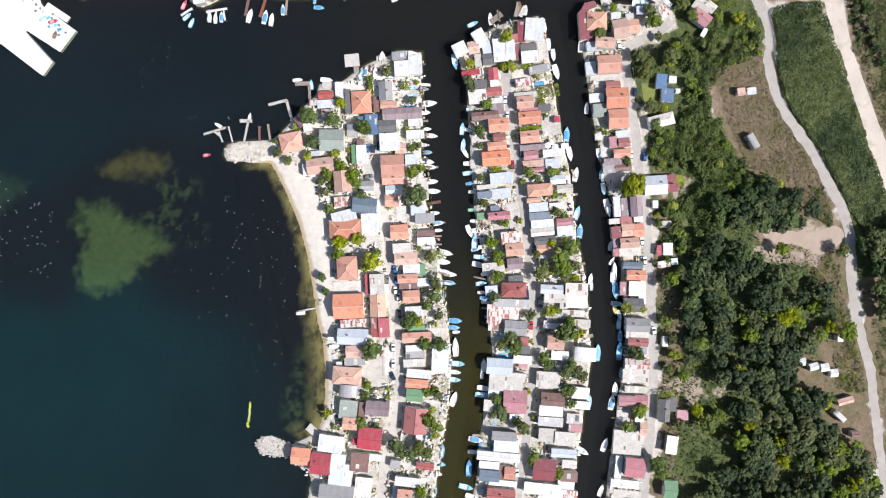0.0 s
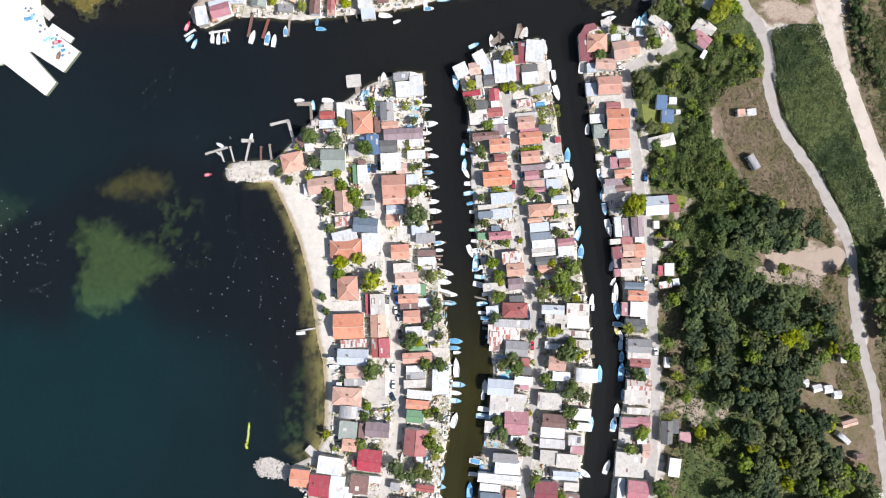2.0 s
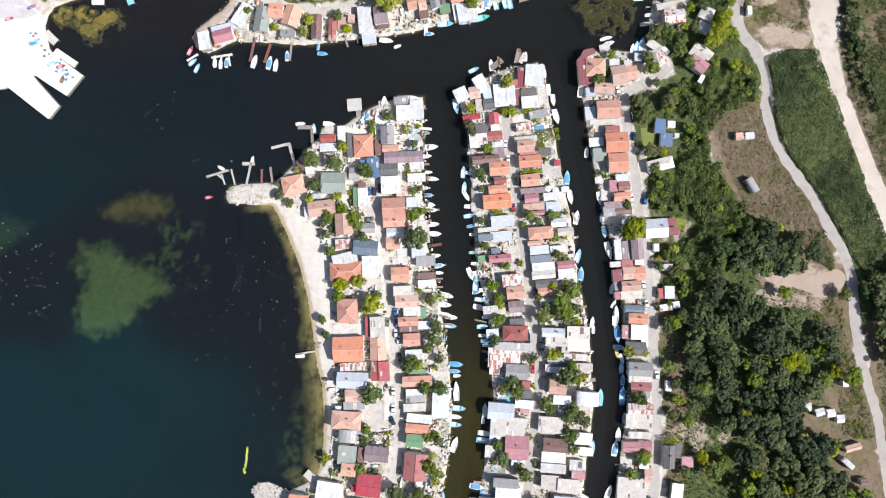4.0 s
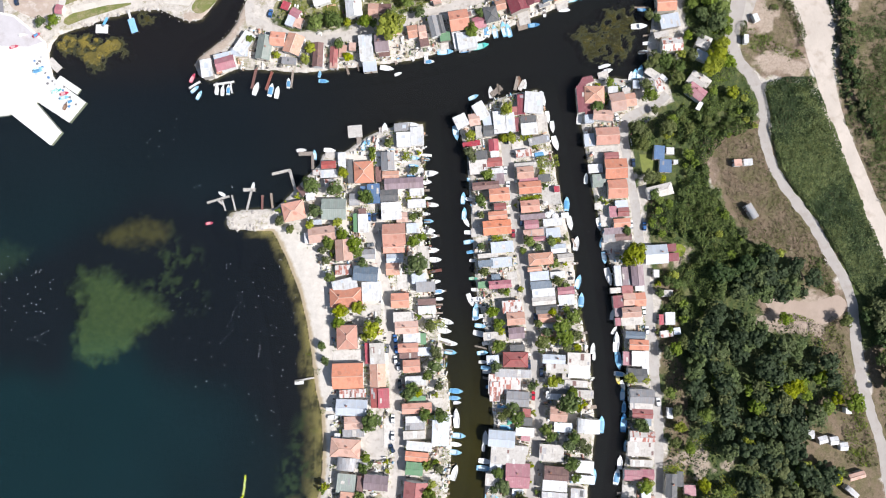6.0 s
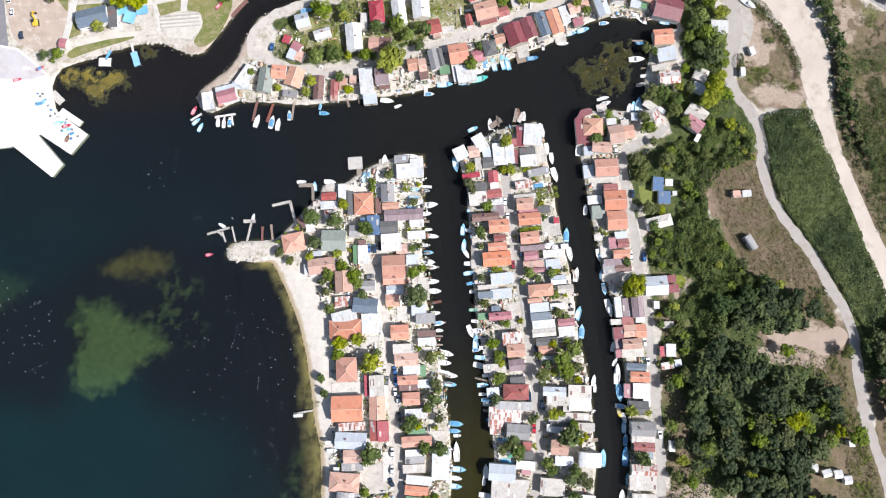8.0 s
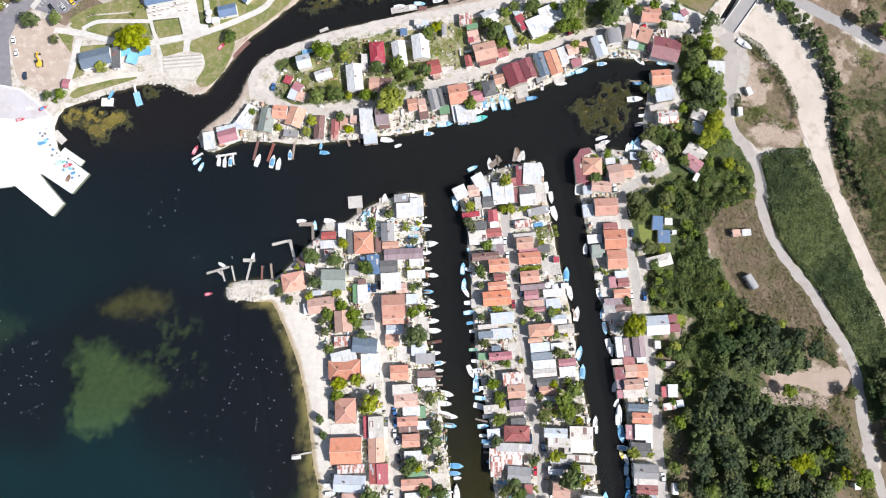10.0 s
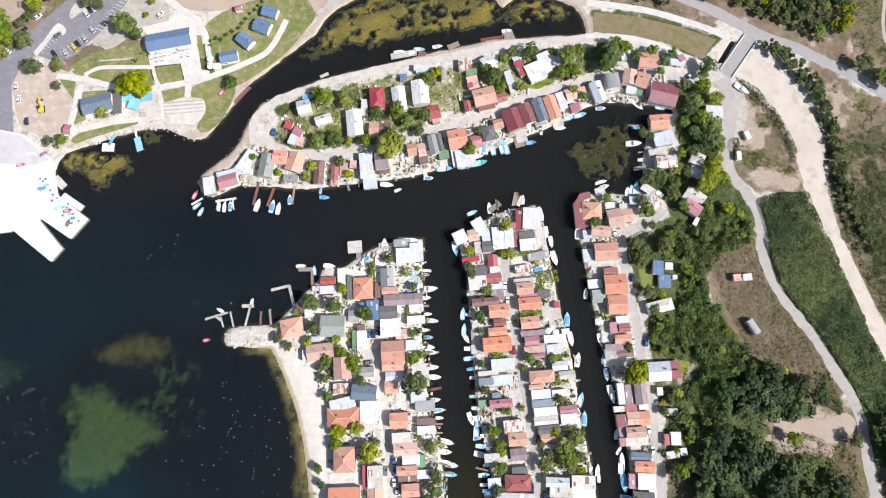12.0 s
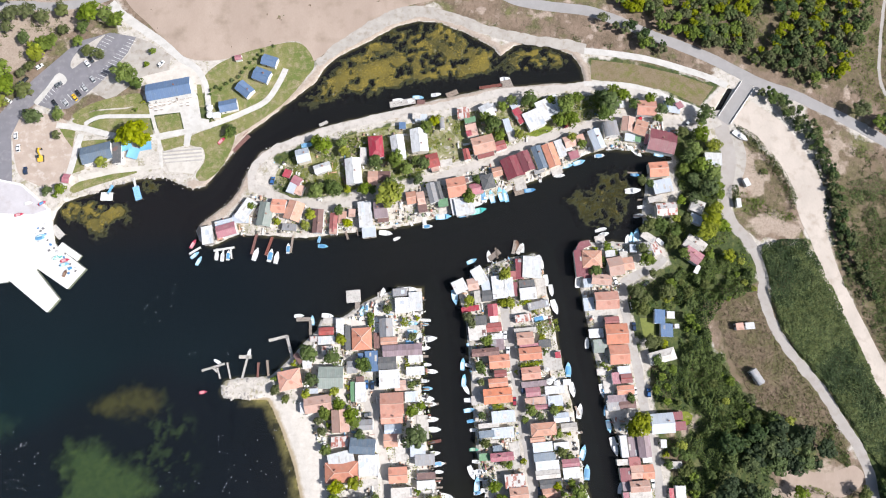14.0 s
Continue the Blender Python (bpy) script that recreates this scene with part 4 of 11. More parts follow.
ribbon("pavement_8", "narrow concrete path beside the lawn", [(-136.6, 183.6), (-136.5, 174.3), (-137.1, 167.1)], 3.2, CONCRETE_PATH, 0.105, 0.1)
slab("pavement_9", "dark asphalt car park", [(-184.1, 233.1), (-169.8, 230.2), (-173.5, 220.8), (-179.2, 212.8), (-185.9, 204.2), (-194.1, 195.8), (-201.8, 188.7), (-209.5, 187.5), (-220.4, 191.4), (-226.4, 186.3), (-230.7, 173.5), (-226.2, 145.4), (-254.0, 130.4), (-263.3, 170.6), (-241.0, 182.6), (-232.3, 194.2), (-222.9, 205.9), (-212.0, 217.1), (-201.5, 227.8)], ASPHALT, 0.07)
ribbon("road_9", "light asphalt road above the trees", [(-284.4, 243.7), (-266.0, 247.0), (-241.3, 250.3), (-219.1, 249.3), (-200.5, 251.2), (-185.3, 256.7), (-167.6, 270.6)], 5.5, ROAD_GREY, 0.05, 0.5)
slab("pavement_10", "bleached concrete fishing quay", [(-281.7, 155.1), (-233.2, 149.1), (-221.0, 146.6), (-212.5, 139.8), (-204.5, 132.5), (-202.8, 124.0), (-200.6, 115.7), (-197.1, 110.4), (-209.1, 100.6), (-222.6, 94.9), (-270.4, 89.4)], WHITE_CONCRETE, 0.5, 2.2)
slab("pavement_26", "worn lilac-grey paving of the quay yard", [(-262, 149.5), (-233, 148.2), (-221.5, 145.6), (-213.2, 139), (-206, 132.6), (-213, 130), (-226, 130.5), (-262, 133)], QUAY_GREY, 0.505, 0.1)
slab("pavement_11", "bleached concrete pier reaching into the bay", [(-201.5, 115.3), (-183.2, 101.7), (-191.2, 91.4), (-210.9, 104.1)], WHITE_CONCRETE, 0.52, 3.0)
slab("pavement_12", "bleached concrete pier reaching into the bay", [(-234.5, 103.5), (-217.9, 110.6), (-209.6, 102.9), (-194.8, 86.5), (-199.9, 79.8), (-225.4, 99.4)], WHITE_CONCRETE, 0.54, 3.0)
slab("pavement_13", "pale concrete pier slab beside the quay", [(-196.3, 115.3), (-186.1, 108.5), (-187.9, 105.8), (-198.3, 112.7)], WHITE_CONCRETE, 0.3, 2.0)
slab("pavement_14", "concrete forecourt between cabins", [(-47.4, 51.2), (-40.2, 51.1), (-34.7, 43.9), (-33.6, 33.4), (-36.9, 29.0), (-42.5, 35.6), (-45.8, 41.7)], DUST, 0.075)
slab("pavement_15", "white paved terrace of the park hall", [(-159.5, 190.3), (-136.0, 198.5), (-133.3, 195.2), (-130.5, 182.3), (-126.2, 181.6), (-125.9, 177.1), (-135.4, 175.9), (-139.0, 176.0), (-141.9, 185.9), (-157.8, 184.1)], CONCRETE_PATH, 0.11)
slab("pavement_16", "white stepped waterside terrace", [(-149.8, 162.8), (-140.0, 165.8), (-128.6, 165.1), (-127.0, 160.1), (-132.3, 151.5), (-144.8, 152.8)], WARM_CONCRETE, 0.12, smooth=False)
slab("pavement_17", "paved front of the shore pavilion", [(-192.5, 150.7), (-174.6, 154.9), (-149.9, 156.5), (-149.1, 154.7), (-174.3, 151.8), (-191.6, 147.6)], WARM_CONCRETE, 0.11)
slab("lawn_1", "mown yellow-green grass plot by a blue-roofed house", [(94.5, 75.2), (101.9, 75.2), (102.0, 65.8), (95.9, 65.3)], plain("mown_grass", (0.19, 0.215, 0.035), (0.145, 0.17, 0.03), 0.95, 0.8), 0.06, category="lawn")
slab("field_1", "bare dusty stubble field above the park", [(-175.8, 250.3), (-164.0, 238.4), (-151.1, 226.0), (-139.6, 217.1), (-122.0, 216.3), (-100.8, 222.8), (-80.7, 226.6), (-73.4, 215.1), (-63.8, 221.1), (-46.3, 235.1), (-27.8, 245.2), (-9.2, 250.6), (9.6, 253.2), (34.9, 264.9), (36.0, 308.4), (-191.0, 311.1), (-184.8, 267.3)], FIELD, 0.04, 0.3, True, category="field")


def meadow(name, lush, dull, straw, share):
    """Grass in three tones: lush, dull and burnt to straw, in broad and in fine patches. share: how much is burnt."""
    m, nt, p = nodes_of(name)
    broad, mid, fine = noise_node(nt, 0.06, 6, None, 0.65), noise_node(nt, 0.3, 7, None, 0.75), noise_node(nt, 1.6, 5, None, 0.8)
    col = mixed(nt, stepped(nt, broad, 0.40, 0.60), lush, dull)
    col = mixed(nt, stepped(nt, mid, 0.62 - 0.25 * share, 0.78 - 0.25 * share), col, straw)
    col = mixed(nt, math_node(nt, "MULTIPLY", stepped(nt, fine, 0.40, 0.65), 0.55), col, tuple(c * 0.55 for c in lush))
    nt.links.new(col, p.inputs["Base Color"])
    p.inputs["Roughness"].default_value, p.inputs["Specular IOR Level"].default_value = 0.95, 0.1
    bp = add(nt, "Bump", Strength=0.5, Distance=0.12)
    nt.links.new(fine, bp.inputs["Height"])
    nt.links.new(bp.outputs[0], p.inputs["Normal"])
    return m


LAWN = meadow("park_grass", (0.135, 0.168, 0.048), (0.235, 0.222, 0.092), (0.34, 0.28, 0.18), 0.55)
for n_, pts_ in enumerate(([(-129.4, 208.3), (-119.5, 216.2), (-101.5, 222.8), (-80.6, 225.9), (-71.5, 213.8), (-76.1, 204.5), (-86.1, 191.6), (-99.1, 180.7), (-110.6, 173.2), (-118.9, 171.3), (-125.7, 182.9), (-130.1, 201.7)], [(-163.4, 192.2), (-159.0, 184.4), (-189.5, 181.5), (-192.8, 179.0), (-199.2, 181.6), (-188.5, 186.6), (-169.7, 188.4)], [(-191.0, 178.9), (-184.8, 182.4), (-158.2, 182.8), (-154.9, 172.9), (-175.4, 173.7)],
                           [(-155.3, 183.4), (-142.8, 185.3), (-139.6, 176.0), (-151.3, 172.9)], [(-193.6, 170.1), (-176.3, 171.2), (-174.8, 168.0), (-191.7, 164.4)], [(-195.3, 164.4), (-191.7, 163.7), (-189.4, 154.4), (-195.6, 151.9)], [(-134.5, 172.7), (-118.4, 177.7), (-111.8, 171.9), (-116.7, 156.9), (-125.5, 147.7), (-131.0, 150.2), (-126.9, 158.9), (-128.6, 165.7), (-134.7, 167.1)],
                           [(-195.7, 144.6), (-185.9, 149.7), (-162.1, 154.2), (-161.9, 152.3), (-183.9, 145.1), (-193.8, 141.5)], [(-205.9, 177.8), (-196.7, 175.8), (-197.3, 166.3), (-201.5, 171.4)], [(-151.1, 170.3), (-138.7, 172.8), (-138.3, 167.1), (-148.8, 164.0)], [(-134.4, 201.8), (-131.9, 201.8), (-129.1, 188.7), (-132.2, 188.7)], [(-199.5, 184.2), (-193.4, 189.3), (-184.7, 193.1), (-174.3, 195.6), (-164.4, 196.8), (-162.7, 191.6), (-169.7, 189.1), (-188.6, 187.3), (-195.0, 182.2)])):
    slab(f"lawn_{n_ + 2}", "sunburnt light green park lawn", pts_, LAWN, 0.056 + 0.0024 * n_, smooth=len(pts_) > 5, category="lawn")
slab("lawn_15", "bright green front garden lawn of a white-roofed house", [(40.9, 171.7), (49.2, 169.9), (56.0, 174.6), (53.6, 177.9), (45.5, 175.2)], meadow("garden_lawn", (0.15, 0.20, 0.035), (0.21, 0.23, 0.05), (0.24, 0.22, 0.10), 0.2), 0.06, category="lawn")
slab("lawn_16", "rough yellow-green grass of the cabin gardens", [(-88, 146), (-84, 158), (-62, 168.5), (-40, 175), (-20, 178.5), (0, 182), (30, 188.5), (58, 193), (80, 192), (88, 184), (68, 178), (50, 173.5), (30, 166), (10, 158.5), (-20, 150.5), (-44, 143.5), (-66, 139)],
     meadow("garden_grass", (0.165, 0.185, 0.05), (0.30, 0.27, 0.16), (0.44, 0.39, 0.32), 0.62), 0.035, smooth=True, category="lawn")
slab("lawn_17", "small yellow-green lawn behind a cabin", [(111.0, 29.8), (114.3, 30.4), (116.5, 28.5), (114.7, 24.6), (111.4, 24.3)], meadow("cabin_lawn", (0.17, 0.20, 0.03), (0.22, 0.23, 0.06), (0.30, 0.25, 0.15), 0.3), 0.06, smooth=True, category="lawn")
GRAVEL = plain("grey_gravel", (0.45, 0.415, 0.375), (0.35, 0.32, 0.285), 0.95, 0.2, None, 0, 0.03, (0.26, 0.22, 0.175), 0.5, 3.0)
slab("pavement_18", "grey gravel yard beside the car park", [(-170.1, 230.2), (-162.4, 227.4), (-149.9, 219.2), (-149.8, 210.5), (-164.1, 206.7), (-177.1, 195.6), (-182.3, 193.7), (-190.5, 198.7), (-178.8, 212.8), (-172.9, 220.8)], GRAVEL, 0.055)
slab("pavement_23", "grey gravel beside the dirt road", [(149.9, 174.8), (154.0, 168.5), (155.6, 158.5), (152.8, 148.0), (147.6, 139.6), (145.6, 145.6), (146.2, 161.0)], GRAVEL, 0.045, smooth=True)
slab("pavement_24", "bare pinkish earth of a clearing", [(154.3, 2.3), (162.6, 4.2), (176.4, 2.0), (189.6, 5.6), (194.0, 0.1), (187.5, -6.6), (176.5, -9.3), (162.7, -6.6)], FIELD, 0.06, smooth=True)
slab("lawn_14", "yellowing grass in the bed of a dry ditch", [(78.0, 214.3), (100.3, 211.5), (124.0, 205.3), (142.3, 198.0), (133.9, 187.0), (117.2, 195.9), (96.5, 200.7), (77.4, 202.8)], meadow("ditch_grass", (0.15, 0.16, 0.045), (0.20, 0.155, 0.095), (0.24, 0.18, 0.13), 0.8), 0.06, category="lawn")
slab("pavement_19", "tan planted island in the car park", [(-200.8, 221.7), (-194.6, 227.1), (-187.0, 231.8), (-189.7, 227.7), (-191.5, 221.6), (-186.3, 218.9), (-190.8, 215.6), (-196.5, 216.3), (-202.7, 211.7), (-203.8, 215.7)], DUST, 0.17, smooth=True)
slab("pavement_20", "white kerbed island in the car park", [(-221.1, 192.1), (-215.4, 200.6), (-210.9, 208.4), (-207.9, 208.7), (-204.7, 205.1), (-206.5, 202.1), (-210.3, 203.5), (-219.0, 190.5)], CONCRETE_PATH, 0.2, smooth=True)
slab("pavement_21", "concrete apron beneath the bridge", [(133.5, 183.2), (146.1, 196.6), (149.6, 198.2), (139.3, 181.9)], CHANNEL, 0.06)
ribbon("road_10", "pale dusty track round the creek", [(-69.7, 213.1), (-58.4, 223.0), (-43.2, 233.0), (-27.8, 241.4), (-13.8, 244.1), (3.2, 239.8), (18.6, 233.8), (33.9, 228.9), (52.2, 225.3), (64.4, 223.5), (75.2, 220.4)], [3.5, 6, 8, 8, 7, 6, 6, 6, 6, 6], GRAVEL, 0.05, 1.2)
ribbon("road_11", "worn dirt track in dry grass", [(245.6, 262.5), (240.7, 248.6), (237.1, 235.0), (233.4, 218.2), (231.1, 205.0), (232.4, 193.6), (239.4, 180.7)], 1.7, DIRT_ROAD, 0.05, 0.4)
slab("pavement_22", "bare churned earth of a building site", [(-229.7, 183.8), (-207.9, 184.2), (-198.5, 175.8), (-196.7, 166.3), (-198.2, 148.3), (-205.4, 144.6), (-214.5, 146.5), (-225.1, 154.6)], SITE_EARTH, 0.055, smooth=True)


# ---- houses ----
rng = random.Random(7)


def window_mesh():
    """A white frame in one piece, its glass set back inside."""
    bm = bmesh.new()
    box(bm, 0, 0, -0.57, 1.16, 0.1, 1.14)
    bm.faces.ensure_lookup_table()
    for side in (1, -1):
        face = next(f for f in bm.faces if f.normal.y * side > 0.9)
        bmesh.ops.inset_region(bm, faces=[face], thickness=0.09, depth=-0.035)
        face.material_index = 1
    return mesh_of("window", bm, FRAME, PANE)


WINDOW = window_mesh()
_bm = box(bmesh.new(), 0, 0, 0, 0.92, 0.08, 2.02)
box(_bm, 0, 0.03, 0.25, 0.62, 0.06, 0.7)
box(_bm, 0, 0.03, 1.15, 0.62, 0.06, 0.65)
DOOR_LEAF = mesh_of("door", _bm, DOOR)
_bm = box(bmesh.new(), 0, 0, 0, 0.55, 0.55, 1.1)
box(_bm, 0, 0, 1.1, 0.7, 0.7, 0.12)
box(_bm, 0, 0, 1.22, 0.3, 0.3, 0.2)
STACK = mesh_of("chimney", _bm, CHIMNEY)


def roof_solid(kind, w, d, rise, thick):
    """The roof's slab with its eaves at height 0; ridge lines are given back for the caps."""
    bm = bmesh.new()
    if kind in ("gx", "gy"):
        half = (d if kind == "gx" else w) / 2
        prism(bm, [(-half, 0), (0, rise), (half, 0), (half, -thick), (0, rise - thick), (-half, -thick)], w if kind == "gx" else d, kind[1])
        end = (w / 2, 0) if kind == "gx" else (0, d / 2)
        return bm, [((-end[0], -end[1], rise), (*end, rise))]
    if kind == "hip":
        r = abs(w - d) / 2
        a, b = ((-r, 0), (r, 0)) if w >= d else ((0, -r), (0, r))
        if r < 0.4:
            a = b = (0, 0)
        low = [bm.verts.new((sx * w / 2, sy * d / 2, -thick)) for sx, sy in ((-1, -1), (1, -1), (1, 1), (-1, 1))]
        cor = [bm.verts.new((v.co.x, v.co.y, 0)) for v in low]
        for i in range(4):
            bm.faces.new((low[i], low[(i + 1) % 4], cor[(i + 1) % 4], cor[i]))
        bm.faces.new(low[::-1])
        ta = bm.verts.new((*a, rise))
        tb = ta if a == b else bm.verts.new((*b, rise))
        near = [ta, tb, tb, ta] if w >= d else [ta, ta, tb, tb]
        lines = []
        for i in range(4):
            f = [cor[i], cor[(i + 1) % 4], near[(i + 1) % 4], near[i]]
            bm.faces.new(list(dict.fromkeys(f)))
            lines.append((tuple(cor[i].co), tuple(near[i].co)))
        if ta is not tb:
            lines.append((tuple(ta.co), tuple(tb.co)))
        bmesh.ops.recalc_face_normals(bm, faces=bm.faces[:])
        return bm, lines
    if kind == "arc":
        n = 8
        rim = [(-w / 2 * math.cos(math.pi * i / n), rise * math.sin(math.pi * i / n)) for i in range(n + 1)]
        prism(bm, rim + [(a * 0.97, b - thick) for a, b in rim[::-1]], d, "y")
        return bm, []
    # a single slope, or nearly flat
    prism(bm, [(-d / 2, rise), (d / 2, 0), (d / 2, -thick), (-d / 2, rise - thick)], w, "x")
    return bm, []


def cap(bm, a, b, r=0.14):
    """A rounded ridge piece between two points."""
    a, b = Vector(a), Vector(b)
    t = (b - a).normalized()
    s = t.cross(Vector((0, 0, 1))).normalized()
    rings = []
    for p in (a, b):
        rings.append([bm.verts.new(p + s * r * cx + Vector((0, 0, r * cz))) for cx, cz in ((-1, -0.3), (-0.6, 0.45), (0, 0.75), (0.6, 0.45), (1, -0.3))])
    for i in range(4):
        bm.faces.new((rings[0][i], rings[0][i + 1], rings[1][i + 1], rings[1][i]))
    bm.faces.new(rings[0][::-1])
    bm.faces.new(rings[1])


mend = random.Random(23)
FOOT = []      # middle, size and turn of every roof


def house(x, y, w, d, turn, kind, colour, high=0.0, wall=None, base=LAND, name="", group="cabins of the fishing village"):
    """A cabin: walls, a roof with eaves and ridge caps, door, windows, chimney. Small sheet-roofed ones are sheds."""
    FOOT.append((x, y, w, d, turn))
    area = w * d
    shed = area < 42
    high = high or (rng.uniform(2.2, 3.0) if shed else rng.uniform(2.8, 3.8) if kind == "fl" else rng.uniform(3.2, 4.5))
    over = 0.12 if shed else 0.28
    wall = rng.choice((0, 0, 1, 1, 2)) if wall is None else wall
    name = name or ("shed" if shed else "cabin")
    top = emptied(name, pose(x, y, base, 0, 0, turn))
    shape = {"gx": "pitched", "gy": "pitched", "hip": "hipped", "arc": "arched"}.get(kind, "low")
    tagged(top, f"{WALL_WORDS[wall]} {name} under a {shape} {ROOF_WORDS[colour]} roof", name, group)
    span = {"gx": d, "gy": w, "hip": min(w, d)}.get(kind, 0)
    rise = span / 2 * rng.uniform(0.30, 0.40) if span else (min(w, 5) * 0.25 if kind == "arc" else d * rng.uniform(0.02, 0.06))
    thick = 0.16 if colour in "TLQ" else 0.1
    ww, wd = w - 2 * over, d - 2 * over
    bm = bmesh.new()
    if kind in ("gx", "gy"):
        half = (wd if kind == "gx" else ww) / 2
        peak = rise * half / (span / 2) + over * rise / (span / 2) - thick
        low = over * rise / (span / 2) - thick
        prism(bm, [(-half, -0.15), (half, -0.15), (half, high + low), (0, high + peak), (-half, high + low)], ww if kind == "gx" else wd, kind[1])
    else:
        box(bm, 0, 0, -0.15, ww, wd, high + 0.15 - thick + 0.01)
    part("wall", bm, WALLS[wall], top)
    bm, lines = roof_solid(kind, w, d, rise, thick)
    mt = pose(0, 0, high)
    roof = part("roof", bm, ROOF[colour], top, f"{ROOF_WORDS[colour]} roof", mt)
    if lines:
        bm = bmesh.new()
        for a, b in lines:
            cap(bm, a, b, 0.2 if colour in "TLQ" else 0.14)
        part("ridge_cap", bm, MORTAR if colour in "TL" else ROOF[colour], roof, "pale mortared ridge tiles" if colour in "TL" else "")
    if kind == "fl" and area > 24:
        tilt = -math.degrees(math.atan2(rise, d))
        for k in range(min(5, int(area / 16))):
            if mend.random() < 0.3:
                continue
            pw, pd = mend.choice((0.9, 1.0, 1.8)), min(d * 0.8, mend.uniform(1.4, 3.2))
            px, py = mend.uniform(-1, 1) * (w - pw) / 2, mend.uniform(-1, 1) * (d - pd) / 2
            other = mend.choice({"W": "PCWP", "P": "WPC", "C": "WGCN", "S": "WCN", "G": "DPC", "D": "GN"}.get(colour, colour + "CG"))
            m = pose(px, py, rise * (0.5 - py / d) + 0.006 + 0.012 * k, tilt, 0, mend.uniform(-2, 2))
            part("repair_sheet", box(bmesh.new(), 0, 0, 0, pw, pd, 0.03), ROOF[other], roof, f"{ROOF_WORDS[other]} repair sheet", m)
    sides = [(0, -wd / 2, 180, ww), (0, wd / 2, 0, ww), (ww / 2, 0, -90, wd), (-ww / 2, 0, 90, wd)]
    rng.shuffle(sides)
    sx, sy, sr, length = sides[0]
    off = rng.uniform(-0.2, 0.2) * length
    m = pose(sx, sy, 0, 0, 0, sr)
    obj("door", DOOR_LEAF, top, m @ pose(off, 0.02, 0), "panelled brown wooden door")
    for k, (sx, sy, sr, length) in enumerate(sides[: 1 if shed else 3]):
        for u in (0.25,) if k else (0.36,):
            if k == 0 and abs(u * length - off) < 1.1:
                continue
            m = pose(sx, sy, min(1.45, high - 0.75), 0, 0, sr) @ pose(u * length, 0.02, 0)
            if length < 2.2:
                continue
            obj("window", WINDOW, top, m)
    if lines and not shed and rng.random() < 0.45:
        q = rng.uniform(-0.25, 0.25)
        px, py = (q * w, 0.12 * d) if kind != "gy" else (0.12 * w, q * d)
        obj("chimney", STACK, top, pose(px, py, high + rise * 0.45))
    return top


def terrace(x, y, w, d, turn, colour):
    """A low paved waterside platform with a thin railing and a table."""
    FOOT.append((x, y, w, d, turn))
    top = emptied("terrace", pose(x, y, LAND, 0, 0, turn))
    tagged(top, "low pale paved terrace with thin railing among cabins", "terrace", "paved terraces")
    bm = box(bmesh.new(), 0, 0, -0.4, w, d, 0.65)
    bmesh.ops.bevel(bm, geom=bm.edges[:], offset=0.04, segments=1, affect="EDGES")
    part("platform", bm, ROOF[colour], top)
    for s in (-1, 1):
        part("rail", box(bmesh.new(), s * (w / 2 - 0.1), 0, 1.05, 0.06, d - 0.2, 0.05), WOOD, top)
    for sx in (-1, 1):
        for sy in (-1, 1):
            part("post", box(bmesh.new(), sx * (w / 2 - 0.1), sy * (d / 2 - 0.1), 0.25, 0.07, 0.07, 0.82), WOOD, top)


# ---- boats ----
HULLS = {"w": ("white", (0.82, 0.82, 0.81), (0.80, 0.79, 0.77)), "l": ("light blue", (0.27, 0.54, 0.74), (0.60, 0.74, 0.82)),
         "u": ("blue", (0.06, 0.27, 0.55), (0.30, 0.50, 0.68)), "g": ("green", (0.12, 0.42, 0.30), (0.45, 0.55, 0.42)),
         "y": ("yellow", (0.75, 0.58, 0.08), (0.7, 0.62, 0.35)), "r": ("red", (0.55, 0.07, 0.12), (0.72, 0.40, 0.42)),
         "c": ("white", (0.82, 0.82, 0.82), (0.70, 0.70, 0.70)), "k": ("light blue", (0.26, 0.56, 0.78), (0.62, 0.74, 0.82)),
         "t": ("turquoise", (0.10, 0.50, 0.45), (0.30, 0.62, 0.56)), "n": ("brown", (0.20, 0.11, 0.07), (0.26, 0.17, 0.12))}
HULL_PAINT = {k: (paint(f"hull_{v[0].replace(' ', '_')}", v[1], 0.3), paint(f"inside_{v[0].replace(' ', '_')}", v[2], 0.6)) for k, v in HULLS.items()}
MOTOR = paint("outboard_black", (0.03, 0.03, 0.035), 0.3)
TARP = [plain("blue_tarpaulin", (0.13, 0.33, 0.55), (0.11, 0.28, 0.47), 0.5, 1.5), plain("grey_canvas", (0.42, 0.43, 0.44), (0.34, 0.35, 0.36), 0.8, 1.5)]


def hull_section(s):
    """Half width, keel height and gunwale height at s from stern (0) to bow (1)."""
    half = 0.5 * (0.82 + 0.18 * math.sin(min(s, 0.5) * math.pi)) * (1 - max(0, (s - 0.45) / 0.55) ** 2.2)
    return max(half, 0.015), -0.28 + 0.2 * max(0, s - 0.7) / 0.3, 0.42 + 0.22 * s * s


